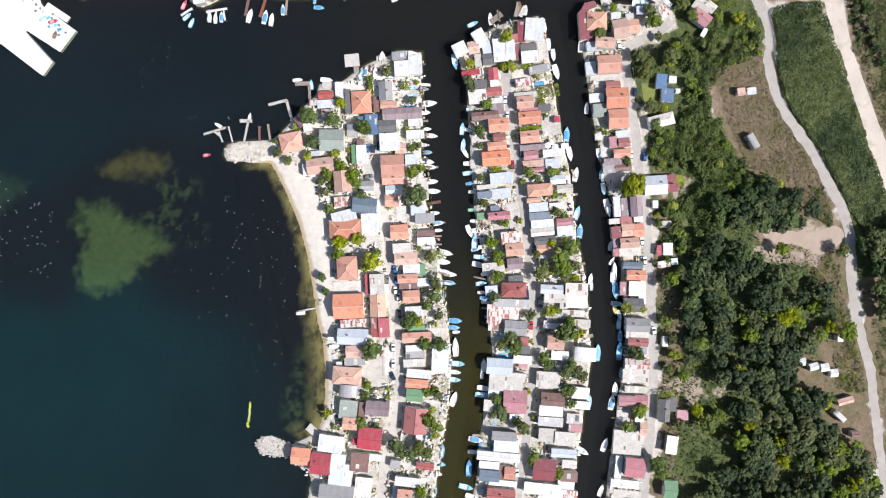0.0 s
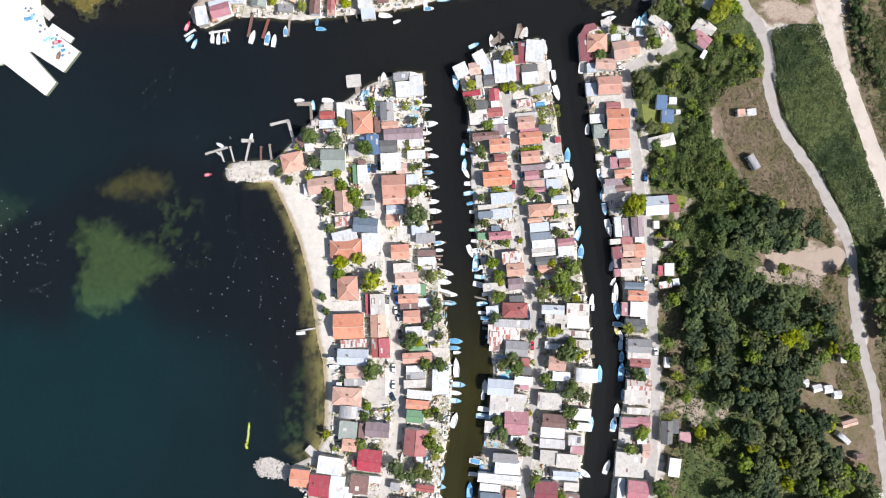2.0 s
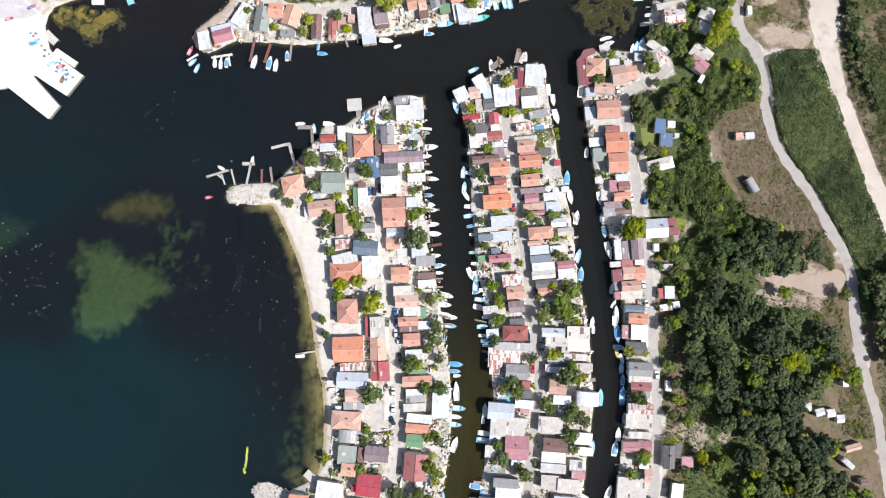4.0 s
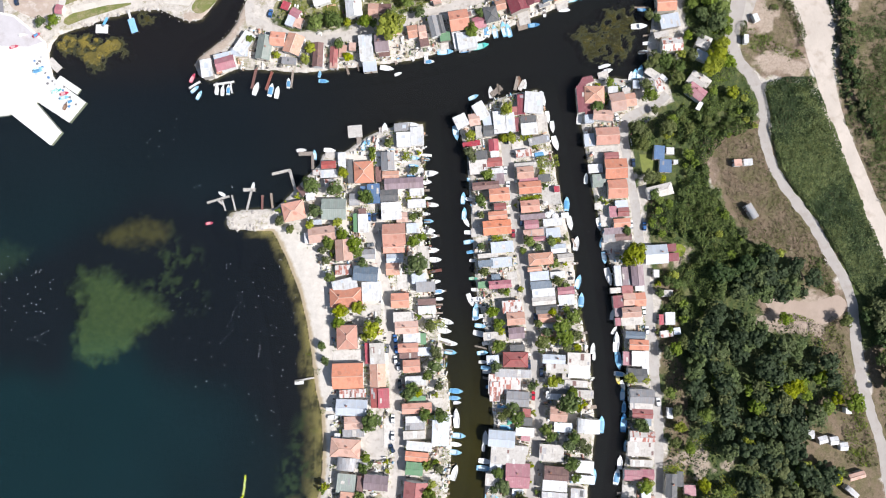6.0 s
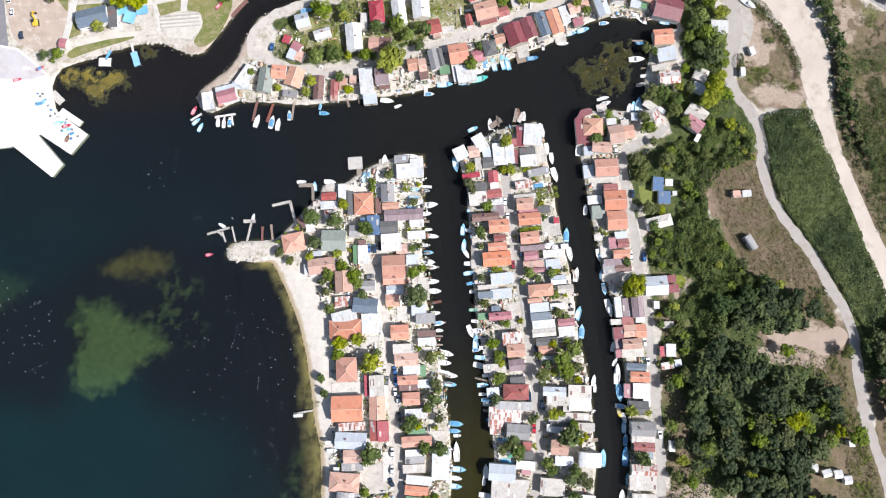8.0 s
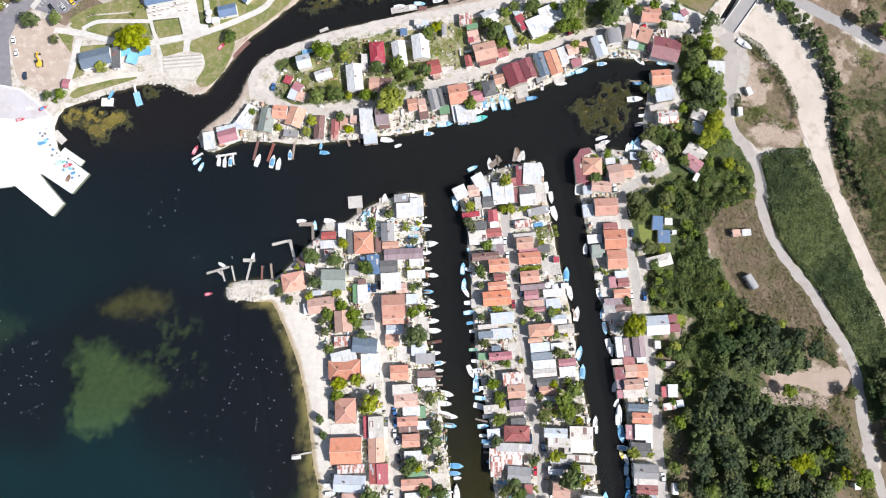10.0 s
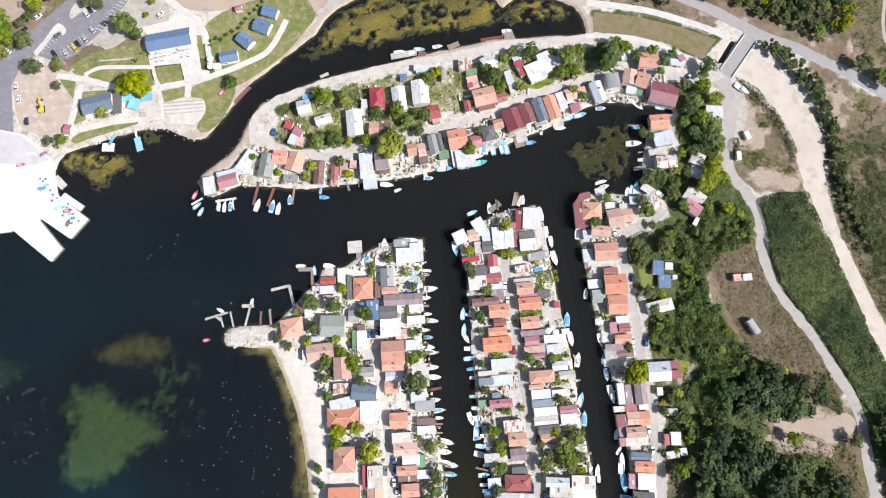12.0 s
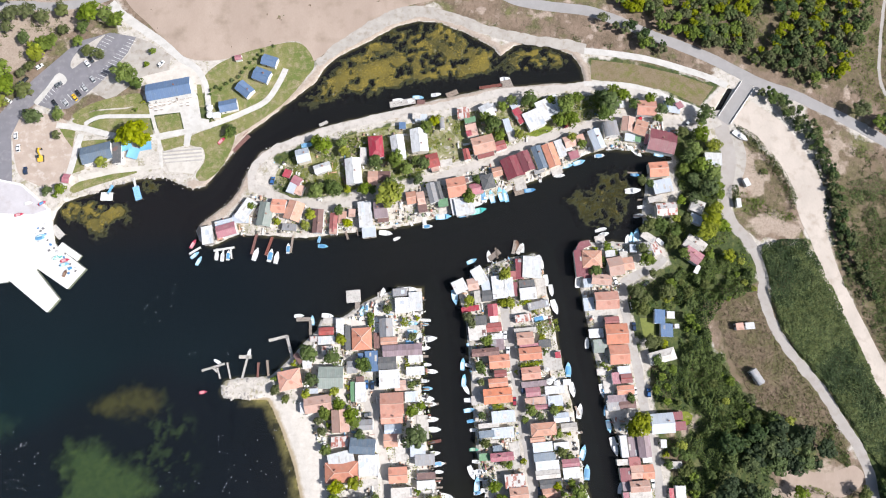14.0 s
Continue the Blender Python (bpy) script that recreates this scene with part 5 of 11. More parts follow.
def boat_parts(kind, cabin, motor):
    """A small clinker boat one metre broad and three long, to be scaled."""
    hull_mat, in_mat = HULL_PAINT[kind]
    top = emptied("rowing_boat" if not cabin else "cabin_boat", Matrix())
    n = 9
    outer, inner = [], []
    bm = bmesh.new()
    for i in range(n):
        s = i / (n - 1)
        h, k, g = hull_section(s)
        x = (s - 0.5) * 3
        outer.append([bm.verts.new((x, a * h, b)) for a, b in ((0.05, k), (0.7, k * 0.6 + 0.02), (1, g), (0.82, g), (0.7, 0.2), (0.0, 0.17))])
        inner.append([bm.verts.new((x, -a * h, b)) for a, b in ((0.05, k), (0.7, k * 0.6 + 0.02), (1, g), (0.82, g), (0.7, 0.2), (0.0, 0.17))])
    for row in (outer, inner):
        for p, q in zip(row[:-1], row[1:]):
            for j in range(5):
                bm.faces.new((p[j], q[j], q[j + 1], p[j + 1])).material_index = 1 if j >= 3 else 0
    for p, q in zip(zip(outer, inner), list(zip(outer, inner))[1:]):
        bm.faces.new((p[0][0], p[1][0], q[1][0], q[0][0]))
    bm.faces.new(outer[0][:4] + inner[0][:4][::-1])
    bmesh.ops.remove_doubles(bm, verts=bm.verts[:], dist=0.002)
    bmesh.ops.recalc_face_normals(bm, faces=bm.faces[:])
    obj("hull", mesh_of("hull", bm, hull_mat, in_mat), top, None, f"{HULLS[kind][0]} painted hull")
    bm = bmesh.new()
    rim = [hull_section(q) for q in (0.66, 0.74, 0.82, 0.9, 0.97)]
    line = [((q - 0.5) * 3, r[0] * 0.9, r[2] + 0.01) for q, r in zip((0.66, 0.74, 0.82, 0.9, 0.97), rim)]
    port, star = [bm.verts.new(v) for v in line], [bm.verts.new((x, -y, z)) for x, y, z in line]
    spine = [bm.verts.new((x, 0, z + 0.07 * (1 - i / 5))) for i, (x, y, z) in enumerate(line)]
    for i in range(4):
        bm.faces.new((port[i], spine[i], spine[i + 1], port[i + 1]))
        bm.faces.new((spine[i], star[i], star[i + 1], spine[i + 1]))
    bmesh.ops.recalc_face_normals(bm, faces=bm.faces[:])
    bmesh.ops.solidify(bm, geom=bm.faces[:], thickness=0.03)
    part("foredeck", bm, hull_mat, top)
    part("stern_seat", box(bmesh.new(), -1.36, 0, 0.2, 0.26, 0.74, 0.16), hull_mat, top)
    for x in ((-0.95, -0.1) if not cabin else (-1.0,)):
        part("bench", box(bmesh.new(), x, 0, 0.27, 0.24, 0.82, 0.05), in_mat, top)
    if cabin == 1:
        bm = box(bmesh.new(), 0.35, 0, 0.1, 0.95, 0.62, 0.75)
        bmesh.ops.bevel(bm, geom=bm.edges[:], offset=0.06, segments=2, affect="EDGES")
        house_ = part("wheelhouse", bm, HULL_PAINT["c"][0], top, "white wheelhouse")
        part("windscreen", box(bmesh.new(), 0.84, 0, 0.5, 0.03, 0.5, 0.25), PANE, house_)
    if cabin == 2:
        bm = bmesh.new()
        prism(bm, [(-0.44, 0.42), (-0.3, 0.58), (0, 0.64), (0.3, 0.58), (0.44, 0.42), (0.4, 0.4), (-0.4, 0.4)], 1.7, "x")
        part("canvas_cover", bm, TARP[0], top, "blue canvas cover", pose(-0.2, 0, 0))
    if motor:
        bm = box(bmesh.new(), -1.58, 0, 0.35, 0.2, 0.18, 0.34)
        bmesh.ops.bevel(bm, geom=bm.edges[:], offset=0.04, segments=2, affect="EDGES")
        box(bm, -1.6, 0, -0.35, 0.08, 0.06, 0.72)
        part("outboard_motor", bm, MOTOR, top)
    return top


BOATS = {}


def boat(x, y, length, heading, kind, z=0.05, where="moored in calm water"):
    """A moored boat; its make follows from its colour and length."""
    cabin = 1 if kind == "c" or (length > 8 and kind == "w") else 2 if rng.random() < 0.16 else 0
    motor = rng.random() < 0.6
    key = (kind, cabin, motor)
    length = max(length, 3.4)
    m = pose(x, y, z, 0, 0, heading) @ Matrix.Diagonal((length / 3, min(length * 0.39, 3.1) if length > 4.5 else 1.65, max(1.1, length * 0.2), 1))
    if key not in BOATS:
        BOATS[key] = boat_parts(*key)
        BOATS[key].matrix_basis = m
        ob = BOATS[key]
    else:
        first, old = BOATS[key], BOATS[key].matrix_basis.copy()
        first.matrix_basis = Matrix()
        ob = copy_thing(first, m)
        first.matrix_basis = old
    what = "boat with a wheelhouse" if cabin == 1 else "rowing boat with blue cover" if cabin == 2 else "open wooden rowing boat"
    return tagged(ob, f"{HULLS[kind][0]} {what} {where}", "boat", "moored boats")


# ---- docks ----
_bm = bmesh.new()
bmesh.ops.create_cone(_bm, cap_ends=True, segments=8, radius1=0.13, radius2=0.11, depth=2.6)
PILE = mesh_of("dock_post", _bm, WOOD)


def dock(x0, y0, x1, y1, width, look_of="wood"):
    """A landing stage: two bearers, cross planks with gaps, piles down into the water."""
    a, b = Vector((x0, y0)), Vector((x1, y1))
    length = (b - a).length
    mat = {"wood": WOOD, "red": RED_WOOD, "pale": ROOF["C"], "white": FRAME, "blue": TARP_BLUE}[look_of]
    word = {"wood": "weathered grey timber", "red": "red-brown timber", "pale": "pale cement-topped", "white": "white-painted timber", "blue": "bright blue plastic"}[look_of]
    top = emptied("landing_stage", pose((x0 + x1) / 2, (y0 + y1) / 2, 0.62, 0, 0, math.degrees(math.atan2(y1 - y0, x1 - x0))))
    tagged(top, f"{word} landing stage on piles over the water", "jetty", "landing stages")
    bm = bmesh.new()
    n = max(2, int(length / 0.42))
    for i in range(n):
        box(bm, -length / 2 + (i + 0.5) * length / n, rng.uniform(-0.06, 0.06), 0, length / n - 0.05, width, 0.06)
    tagged(part("planking", bm, mat, top), kind="stuff")
    for s in (-1, 1):
        part("bearer", box(bmesh.new(), 0, s * width * 0.36, -0.18, length, 0.12, 0.18), WOOD, top)
    for u in (-length / 2 + 0.3, length / 2 - 0.3):
        for s in (-1, 1):
            obj("dock_post", PILE, top, pose(u, s * (width / 2 - 0.1), -0.9))
    return top


TARP_BLUE = plain("blue_plastic", (0.22, 0.52, 0.80), (0.19, 0.45, 0.72), 0.5, 2)

# ---- cars ----
CAR_PAINT = {"white": (0.78, 0.78, 0.78), "black": (0.025, 0.027, 0.03), "navy": (0.03, 0.05, 0.10), "blue": (0.05, 0.14, 0.35), "red": (0.50, 0.03, 0.05),
             "silver": (0.45, 0.46, 0.47), "grey": (0.16, 0.17, 0.18), "yellow": (0.8, 0.5, 0.04), "darkred": (0.30, 0.04, 0.06)}
_bm = bmesh.new()
bmesh.ops.create_cone(_bm, cap_ends=True, segments=16, radius1=0.32, radius2=0.32, depth=0.2, matrix=Matrix.Rotation(radians(90), 4, "X"))
TYRE = mesh_of("tyre", _bm, DARK)
CARS = {}


def car_mesh(colour, van):
    mat = paint(f"car_{colour}", CAR_PAINT[colour], 0.2, 0.0)
    bm = bmesh.new()
    prism(bm, [(-2.15, 0.3), (2.1, 0.3), (2.15, 0.62), (1.95, 0.82), (0.95, 0.95), (-2.0, 0.98), (-2.18, 0.7)], 1.74, "y")
    bmesh.ops.bevel(bm, geom=bm.edges[:], offset=0.07, segments=2, affect="EDGES")
    body = mesh_of("body", bm, mat)
    bm = bmesh.new()
    prof = [(-2.0, 0.95), (1.0, 0.95), (0.25, 1.45), (-1.5, 1.46)] if not van else [(-2.1, 0.95), (1.5, 0.95), (0.95, 1.95), (-2.05, 2.0)]
    prism(bm, prof, 1.5, "y")
    cabin = mesh_of("glazing", bm, PANE)
    bm = bmesh.new()
    h = 1.45 if not van else 1.95
    prism(bm, [(-1.55 if not van else -2.1, h), (0.22 if not van else 0.95, h), (0.12, h + 0.06), (-1.45, h + 0.07)], 1.44, "y")
    return body, cabin, mesh_of("roof_panel", bm, mat)


def car(x, y, heading, colour, van=False):
    top = emptied("car", pose(x, y, LAND + 0.09, 0, 0, heading))
    if (colour, van) not in CARS:
        CARS[colour, van] = car_mesh(colour, van)
    for title, me in zip(("body", "glazing", "roof_panel"), CARS[colour, van]):
        obj(title, me, top)
    for sx in (-1.35, 1.3):
        for sy in (-0.78, 0.78):
            obj("wheel", TYRE, top, pose(sx, sy, 0.32))
    return tagged(top, f"{colour} {'delivery van' if van else 'hatchback car'} parked on the street", "van" if van else "car", "parked cars")


# ---- trees ----
BARK = plain("bark", (0.12, 0.095, 0.07), (0.08, 0.065, 0.05), 0.95, 2, (1, 1, 0.3))


def leaf_material(name, a, b):
    m, nt, p = nodes_of(name)
    geo = nt.nodes.new("ShaderNodeNewGeometry")
    col = mixed(nt, geo.outputs["Random Per Island"], a, b)
    col = mixed(nt, stepped(nt, noise_node(nt, 0.5, 3), 0.4, 0.7), col, tuple(c * 0.6 for c in a))
    nt.links.new(tint(nt, col, 0.13), p.inputs["Base Color"])
    p.inputs["Roughness"].default_value = 0.7
    p.inputs["Specular IOR Level"].default_value = 0.2
    through_light = nt.nodes.new("ShaderNodeBsdfTranslucent")
    nt.links.new(p.inputs["Base Color"].links[0].from_socket, through_light.inputs["Color"])
    both = nt.nodes.new("ShaderNodeMixShader")
    both.inputs[0].default_value = 0.3
    nt.links.new(p.outputs[0], both.inputs[1])
    nt.links.new(through_light.outputs[0], both.inputs[2])
    nt.links.new(both.outputs[0], nt.nodes["Material Output"].inputs[0])
    return m


LEAF = {"d": leaf_material("dark_leaves", (0.076, 0.116, 0.032), (0.142, 0.190, 0.055)),
        "g": leaf_material("green_leaves", (0.115, 0.170, 0.024), (0.21, 0.265, 0.046)),
        "y": leaf_material("yellow_green_leaves", (0.20, 0.238, 0.015), (0.345, 0.365, 0.026)),
        "o": leaf_material("olive_leaves", (0.095, 0.12, 0.036), (0.17, 0.185, 0.070)),
        "s": leaf_material("rusty_leaves", (0.16, 0.10, 0.03), (0.26, 0.17, 0.05))}
LEAF["h"] = leaf_material("hay_blades", (0.15, 0.108, 0.075), (0.29, 0.22, 0.16))
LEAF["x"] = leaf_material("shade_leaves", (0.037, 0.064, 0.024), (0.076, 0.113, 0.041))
LEAF["w"] = leaf_material("wild_leaves", (0.078, 0.116, 0.032), (0.150, 0.188, 0.056))
LEAF_WORDS = {"x": "dark green", "w": "mid green", "h": "straw-coloured", "d": "dark green", "g": "fresh green", "y": "yellow-green", "o": "grey-olive", "s": "rusty brown"}
npr = np.random.RandomState(5)


def leaf_cards(centres, normals, size):
    """One small bent leaf spray at each place."""
    n = len(centres)
    nn = normals / np.linalg.norm(normals, axis=1)[:, None]
    ref = npr.normal(size=(n, 3))
    u = np.cross(nn, ref)
    u /= np.linalg.norm(u, axis=1)[:, None]
    v = np.cross(nn, u)
    s = (size * npr.uniform(0.6, 1.3, n))[:, None]
    k = npr.uniform(0.5, 0.9, n)[:, None]
    pts = np.stack([centres - u * s, centres + v * s * k - nn * s * 0.25, centres + u * s, centres - v * s * k - nn * s * 0.25], 1)
    return pts.reshape(-1, 3), np.arange(4 * n).reshape(n, 4)


def crown_points(n, clumps, squash, seed):
    """Places and outward directions on a crown of several uneven clumps, one metre in radius."""
    r = np.random.RandomState(seed)
    k = np.arange(clumps) + 0.5
    out = 0.66 * np.sqrt(k / clumps)
    turn = 2.4 * k + r.uniform(0, 6.28)
    mid = np.stack([out * np.cos(turn), out * np.sin(turn), 0.28 - 0.62 * out**2], 1) + r.normal(size=(clumps, 3)) * [0.10, 0.10, 0.10]
    rad = r.uniform(0.24, 0.44, clumps)
    which = r.randint(0, clumps, n)
    way = r.normal(size=(n, 3))
    way[:, 2] = np.abs(way[:, 2]) * 0.9 - 0.25
    way /= np.linalg.norm(way, axis=1)[:, None]
    c = mid[which] + way * (rad[which] * r.uniform(0.45, 1.08, n) ** 0.7)[:, None]
    c[:, 2] *= squash
    return c, way + 0.22 * r.normal(size=(n, 3)) + [0, 0, 0.6]


def crown_mesh(kind, n, clumps, squash, seed, leaf):
    c, way = crown_points(n, clumps, squash, seed)
    return quick_mesh("crown", *leaf_cards(c, way, leaf), LEAF[kind])


def trunk_mesh(seed):
    """A tapered trunk that forks into five limbs; one metre is the crown's radius."""
    r = random.Random(seed)
    bm = bmesh.new()

    def limb(a, b, ra, rb):
        a, b = Vector(a), Vector(b)
        q = (b - a).to_track_quat("Z", "Y").to_matrix().to_4x4()
        bmesh.ops.create_cone(bm, cap_ends=True, segments=7, radius1=ra, radius2=rb, depth=(b - a).length, matrix=Matrix.Translation((a + b) / 2) @ q)
    limb((0, 0, -1.25), (0.03, 0.02, -0.5), 0.09, 0.065)
    for i in range(5):
        w = i * 1.257 + r.uniform(-0.3, 0.3)
        e = (0.5 * math.cos(w), 0.5 * math.sin(w), r.uniform(-0.05, 0.2))
        limb((0.03, 0.02, -0.53), e, 0.045, 0.02)
        limb(e, (e[0] * 1.4, e[1] * 1.4, e[2] + 0.15), 0.02, 0.008)
    return mesh_of("trunk", bm, BARK)


TRUNKS = [trunk_mesh(s) for s in range(3)]
CROWNS = {k: [crown_mesh(k, 920, c, q, 11 * i + 3, 0.105) for i, (c, q) in enumerate(((13, 0.9), (10, 0.75), (17, 1.0)))] for k in "dgyos"}
BUSHES = {k: [crown_mesh(k, 420, c, 0.9, 7 * i + 5, 0.13) for i, c in enumerate((5, 7))] for k in "dgyos"}


def tree(x, y, across, kind, where="", group="village trees"):
    """A tree as broad as told; small ones are bushes with a short stem."""
    r = across / 2 * 1.08
    bush = across < 4.2
    name = "bush" if bush else "tree"
    h = r * (0.75 if bush else 1.2)
    top = emptied(name, pose(x, y, LAND + h - 0.05, 0, 0, rng.uniform(0, 360)))
    i = rng.randrange(3)
    q = rng.uniform(0.85, 1.15)
    m = Matrix.Diagonal((r, r, r * q, 1))
    obj("crown", (BUSHES[kind][i % 2] if bush else CROWNS[kind][i]), top, m)
    obj("trunk", TRUNKS[i], top, Matrix.Diagonal((r, r, h / 1.25, 1)))
    return tagged(top, f"{LEAF_WORDS[kind]} leafy {name} with uneven crown{where}", name, group)


house(-59.6, 69.4, 7.4, 3.8, 3, "gx", "Q")
house(-59.4, 65.0, 8.5, 4.1, 3, "fl", "W")
house(-53.0, 71.0, 3.9, 9.3, 3, "fl", "W")
terrace(-57.6, 74.8, 8.3, 2.8, 3, "C")
house(-42.0, 65.5, 9.6, 10.7, 3, "hip", "T")
house(-48.6, 66.0, 3.0, 12.0, 3, "fl", "D")
house(-34.9, 64.7, 2.8, 7.7, 3, "fl", "N")
house(-30.2, 70.9, 6.6, 9.0, 3, "gy", "G")
house(-22.5, 81.9, 7.1, 7.6, 3, "fl", "W")
house(-15.9, 83.7, 6.6, 9.3, 3, "fl", "W")
house(-23.8, 88.4, 7.1, 3.8, 3, "fl", "G")
house(-28.8, 64.1, 8.3, 4.4, 3, "gx", "L")
house(-22.2, 60.0, 19.2, 5.5, 3, "gx", "M")
house(-29.4, 54.0, 8.8, 6.0, 3, "gx", "D")
house(-15.9, 55.9, 7.1, 3.6, 3, "fl", "W")
house(-15.9, 50.1, 8.8, 4.1, 3, "fl", "W")
house(-28.3, 46.3, 9.9, 8.8, 3, "fl", "W")
house(-23.1, 43.3, 5.5, 4.9, 3, "gx", "L")
house(-37.1, 54.8, 6.3, 9.9, 3, "fl", "A")
house(-46.5, 52.1, 5.2, 6.0, 3, "gx", "G")
house(-56.4, 47.1, 12.1, 10.4, 0, "gx", "V")
house(-76.3, 46.3, 11.0, 9.3, 12, "hip", "T")
house(-66.1, 40.8, 7.2, 2.5, 3, "fl", "P")
house(-62.2, 34.8, 13.2, 7.7, 8, "gx", "L")
house(-45.9, 40.5, 2.2, 9.3, 3, "fl", "E")
house(-42.1, 40.3, 5.0, 9.3, 3, "fl", "W")
house(-42.6, 46.3, 3.9, 2.7, 3, "fl", "N")
house(-26.9, 34.8, 11.3, 10.4, 3, "gx", "T")
house(-17.8, 38.0, 6.1, 4.9, 3, "fl", "P")
house(-26.9, 28.4, 10.5, 5.5, 3, "gx", "T")
house(-51.2, 27.1, 8.3, 10.5, 4, "gy", "L")
house(-39.6, 25.1, 7.2, 5.0, 3, "gx", "G")
house(-51.5, 17.4, 8.3, 5.0, 3, "fl", "S")
house(-40.5, 15.5, 12.1, 7.2, -4, "gx", "U")
house(-50.7, 10.3, 12.2, 5.5, 14, "fl", "W")
house(-49.9, 3.9, 16.0, 9.4, 3, "hip", "T")
house(-37.5, 7.0, 9.4, 9.4, 3, "fl", "W")
house(-26.4, 23.2, 8.3, 4.4, 3, "gx", "P")
house(-27.5, 18.0, 6.6, 6.1, 3, "gx", "L")
terrace(-22.5, 11.7, 6.1, 7.2, 3, "C")
house(-14.6, 13.3, 7.2, 5.0, 3, "fl", "P")
house(-11.3, 9.2, 9.4, 5.0, 3, "fl", "G")
terrace(-38.1, -2.1, 9.5, 5.0, 3, "C")
terrace(-44.2, -7.2, 4.5, 5.0, 3, "C")
house(-49.1, -15.1, 10.0, 11.6, 2, "hip", "T")
terrace(-49.0, -24.4, 15.6, 5.6, 3, "C")
house(-34.5, -22.9, 7.2, 10.0, 3, "fl", "C")
house(-39.5, -22.9, 2.2, 10.0, 3, "fl", "R")
house(-23.7, 2.6, 8.8, 7.2, 3, "gx", "T")
house(-22.0, -5.4, 9.9, 5.0, 3, "fl", "C")
house(-20.4, -10.4, 11.3, 6.1, 3, "gx", "L")
house(-17.9, -15.4, 8.3, 5.0, 3, "fl", "W")
house(-19.6, -20.1, 9.9, 4.4, 3, "gx", "T")
house(-19.0, -24.0, 9.9, 3.3, 3, "fl", "N")
house(-17.9, -28.9, 8.3, 6.1, 3, "gx", "T")
house(-12.4, -15.9, 2.8, 5.5, 3, "fl", "E")
house(-11.8, -22.0, 6.6, 3.9, 3, "fl", "P")
house(-10.7, 2.0, 8.8, 3.0, 3, "fl", "N")
house(-10.7, -1.9, 8.6, 3.9, 3, "fl", "W")
terrace(-10.5, -5.5, 8.3, 2.2, 3, "C")
house(-48.6, -33.7, 15.0, 12.2, 2, "gx", "T")
house(-34.2, -33.4, 7.7, 11.1, 2, "gy", "L")
house(-46.2, -42.0, 12.7, 3.9, 3, "fl", "S")
house(-35.6, -44.2, 3.9, 9.4, 3, "fl", "Q")
house(-31.2, -44.2, 5.5, 9.4, 3, "fl", "R")
house(-46.5, -48.6, 15.0, 7.8, -2, "gx", "P")
house(-45.6, -55.9, 8.9, 6.1, 3, "gx", "L")
house(-45.7, -60.9, 10.5, 3.9, 3, "fl", "G")
house(-49.3, -67.8, 14.4, 8.9, -4, "hip", "L")
house(-48.8, -75.1, 8.9, 6.1, -5, "arc", "G")
house(-42.4, -75.1, 7.2, 4.5, -5, "fl", "G")
house(-48.8, -84.3, 8.9, 8.9, -5, "fl", "V")
house(-42.1, -84.8, 3.3, 7.8, -5, "fl", "N")
house(-34.6, -84.0, 11.7, 7.2, -5, "gx", "M")
house(-48.0, -91.2, 7.2, 6.1, -5, "gx", "L")
house(-16.0, -35.9, 10.0, 4.4, 3, "fl", "W")
house(-15.2, -44.4, 8.3, 2.2, 3, "fl", "E")
house(-15.2, -48.9, 14.4, 5.0, 3, "gx", "T")
house(-16.0, -54.4, 9.4, 3.3, 3, "fl", "W")
house(-16.0, -57.5, 9.4, 3.3, 3, "fl", "G")
house(-16.6, -61.7, 10.5, 3.9, 3, "fl", "C")
house(-3.8, -59.4, 8.3, 14.4, -2, "fl", "P")
house(-14.1, -66.7, 12.2, 4.2, -5, "fl", "W")
house(-15.2, -71.7, 11.1, 4.5, -5, "gx", "T")
house(-16.3, -77.2, 8.3, 6.1, -5, "gx", "E")
house(-16.0, -89.8, 11.1, 12.8, -5, "gy", "Q")
house(-16.9, -95.4, 7.2, 2.8, -5, "fl", "Q")
house(-14.1, -97.3, 3.3, 4.5, -5, "fl", "W")
house(-53.4, -63.1, 2.8, 3.9, 3, "fl", "W")
house(-72.2, -107.5, 9.5, 8.4, -5, "gx", "T")
house(-62.5, -111.1, 10.0, 10.6, -5, "gx", "R")
house(-57.5, -101.3, 12.2, 8.4, -8, "fl", "W")
house(-54.4, -113.9, 7.2, 15.1, -8, "fl", "P")
house(-49.4, -117.3, 5.0, 11.2, -8, "fl", "W")
house(-43.3, -110.5, 8.9, 9.0, -6, "fl", "N")
house(-38.3, -98.8, 11.7, 10.6, -6, "gx", "R")
house(-45.2, -100.5, 3.6, 3.6, -6, "gx", "R")
house(-37.7, -108.3, 10.0, 3.4, -5, "fl", "W")
house(-41.6, -122.8, 8.4, 9.5, -6, "fl", "W")
house(-54.8, -126.2, 17.3, 9.0, -6, "gx", "G")
terrace(-40.0, -116.1, 8.4, 3.9, -5, "C")
house(-19.7, -120.0, 12.8, 4.5, -6, "fl", "W")
terrace(-10.6, -120.8, 6.7, 3.4, -5, "C")
house(-21.3, -126.7, 7.2, 6.7, -5, "gx", "T")
house(-11.3, -112.7, 8.9, 3.4, -8, "gx", "Q")
house(-25.8, -111.6, 5.0, 3.9, -5, "fl", "G")
house(-25.8, -126.4, 3.3, 7.3, -5, "fl", "P")
house(-35.6, -141.9, 11.1, 11.2, -5, "gx", "L")
house(-20.2, -140.4, 11.1, 9.5, -5, "gx", "T")
house(-50.9, -141.9, 13.9, 10.1, -5, "gx", "W")
terrace(-65.2, -97.3, 11.2, 3.9, -40, "C")
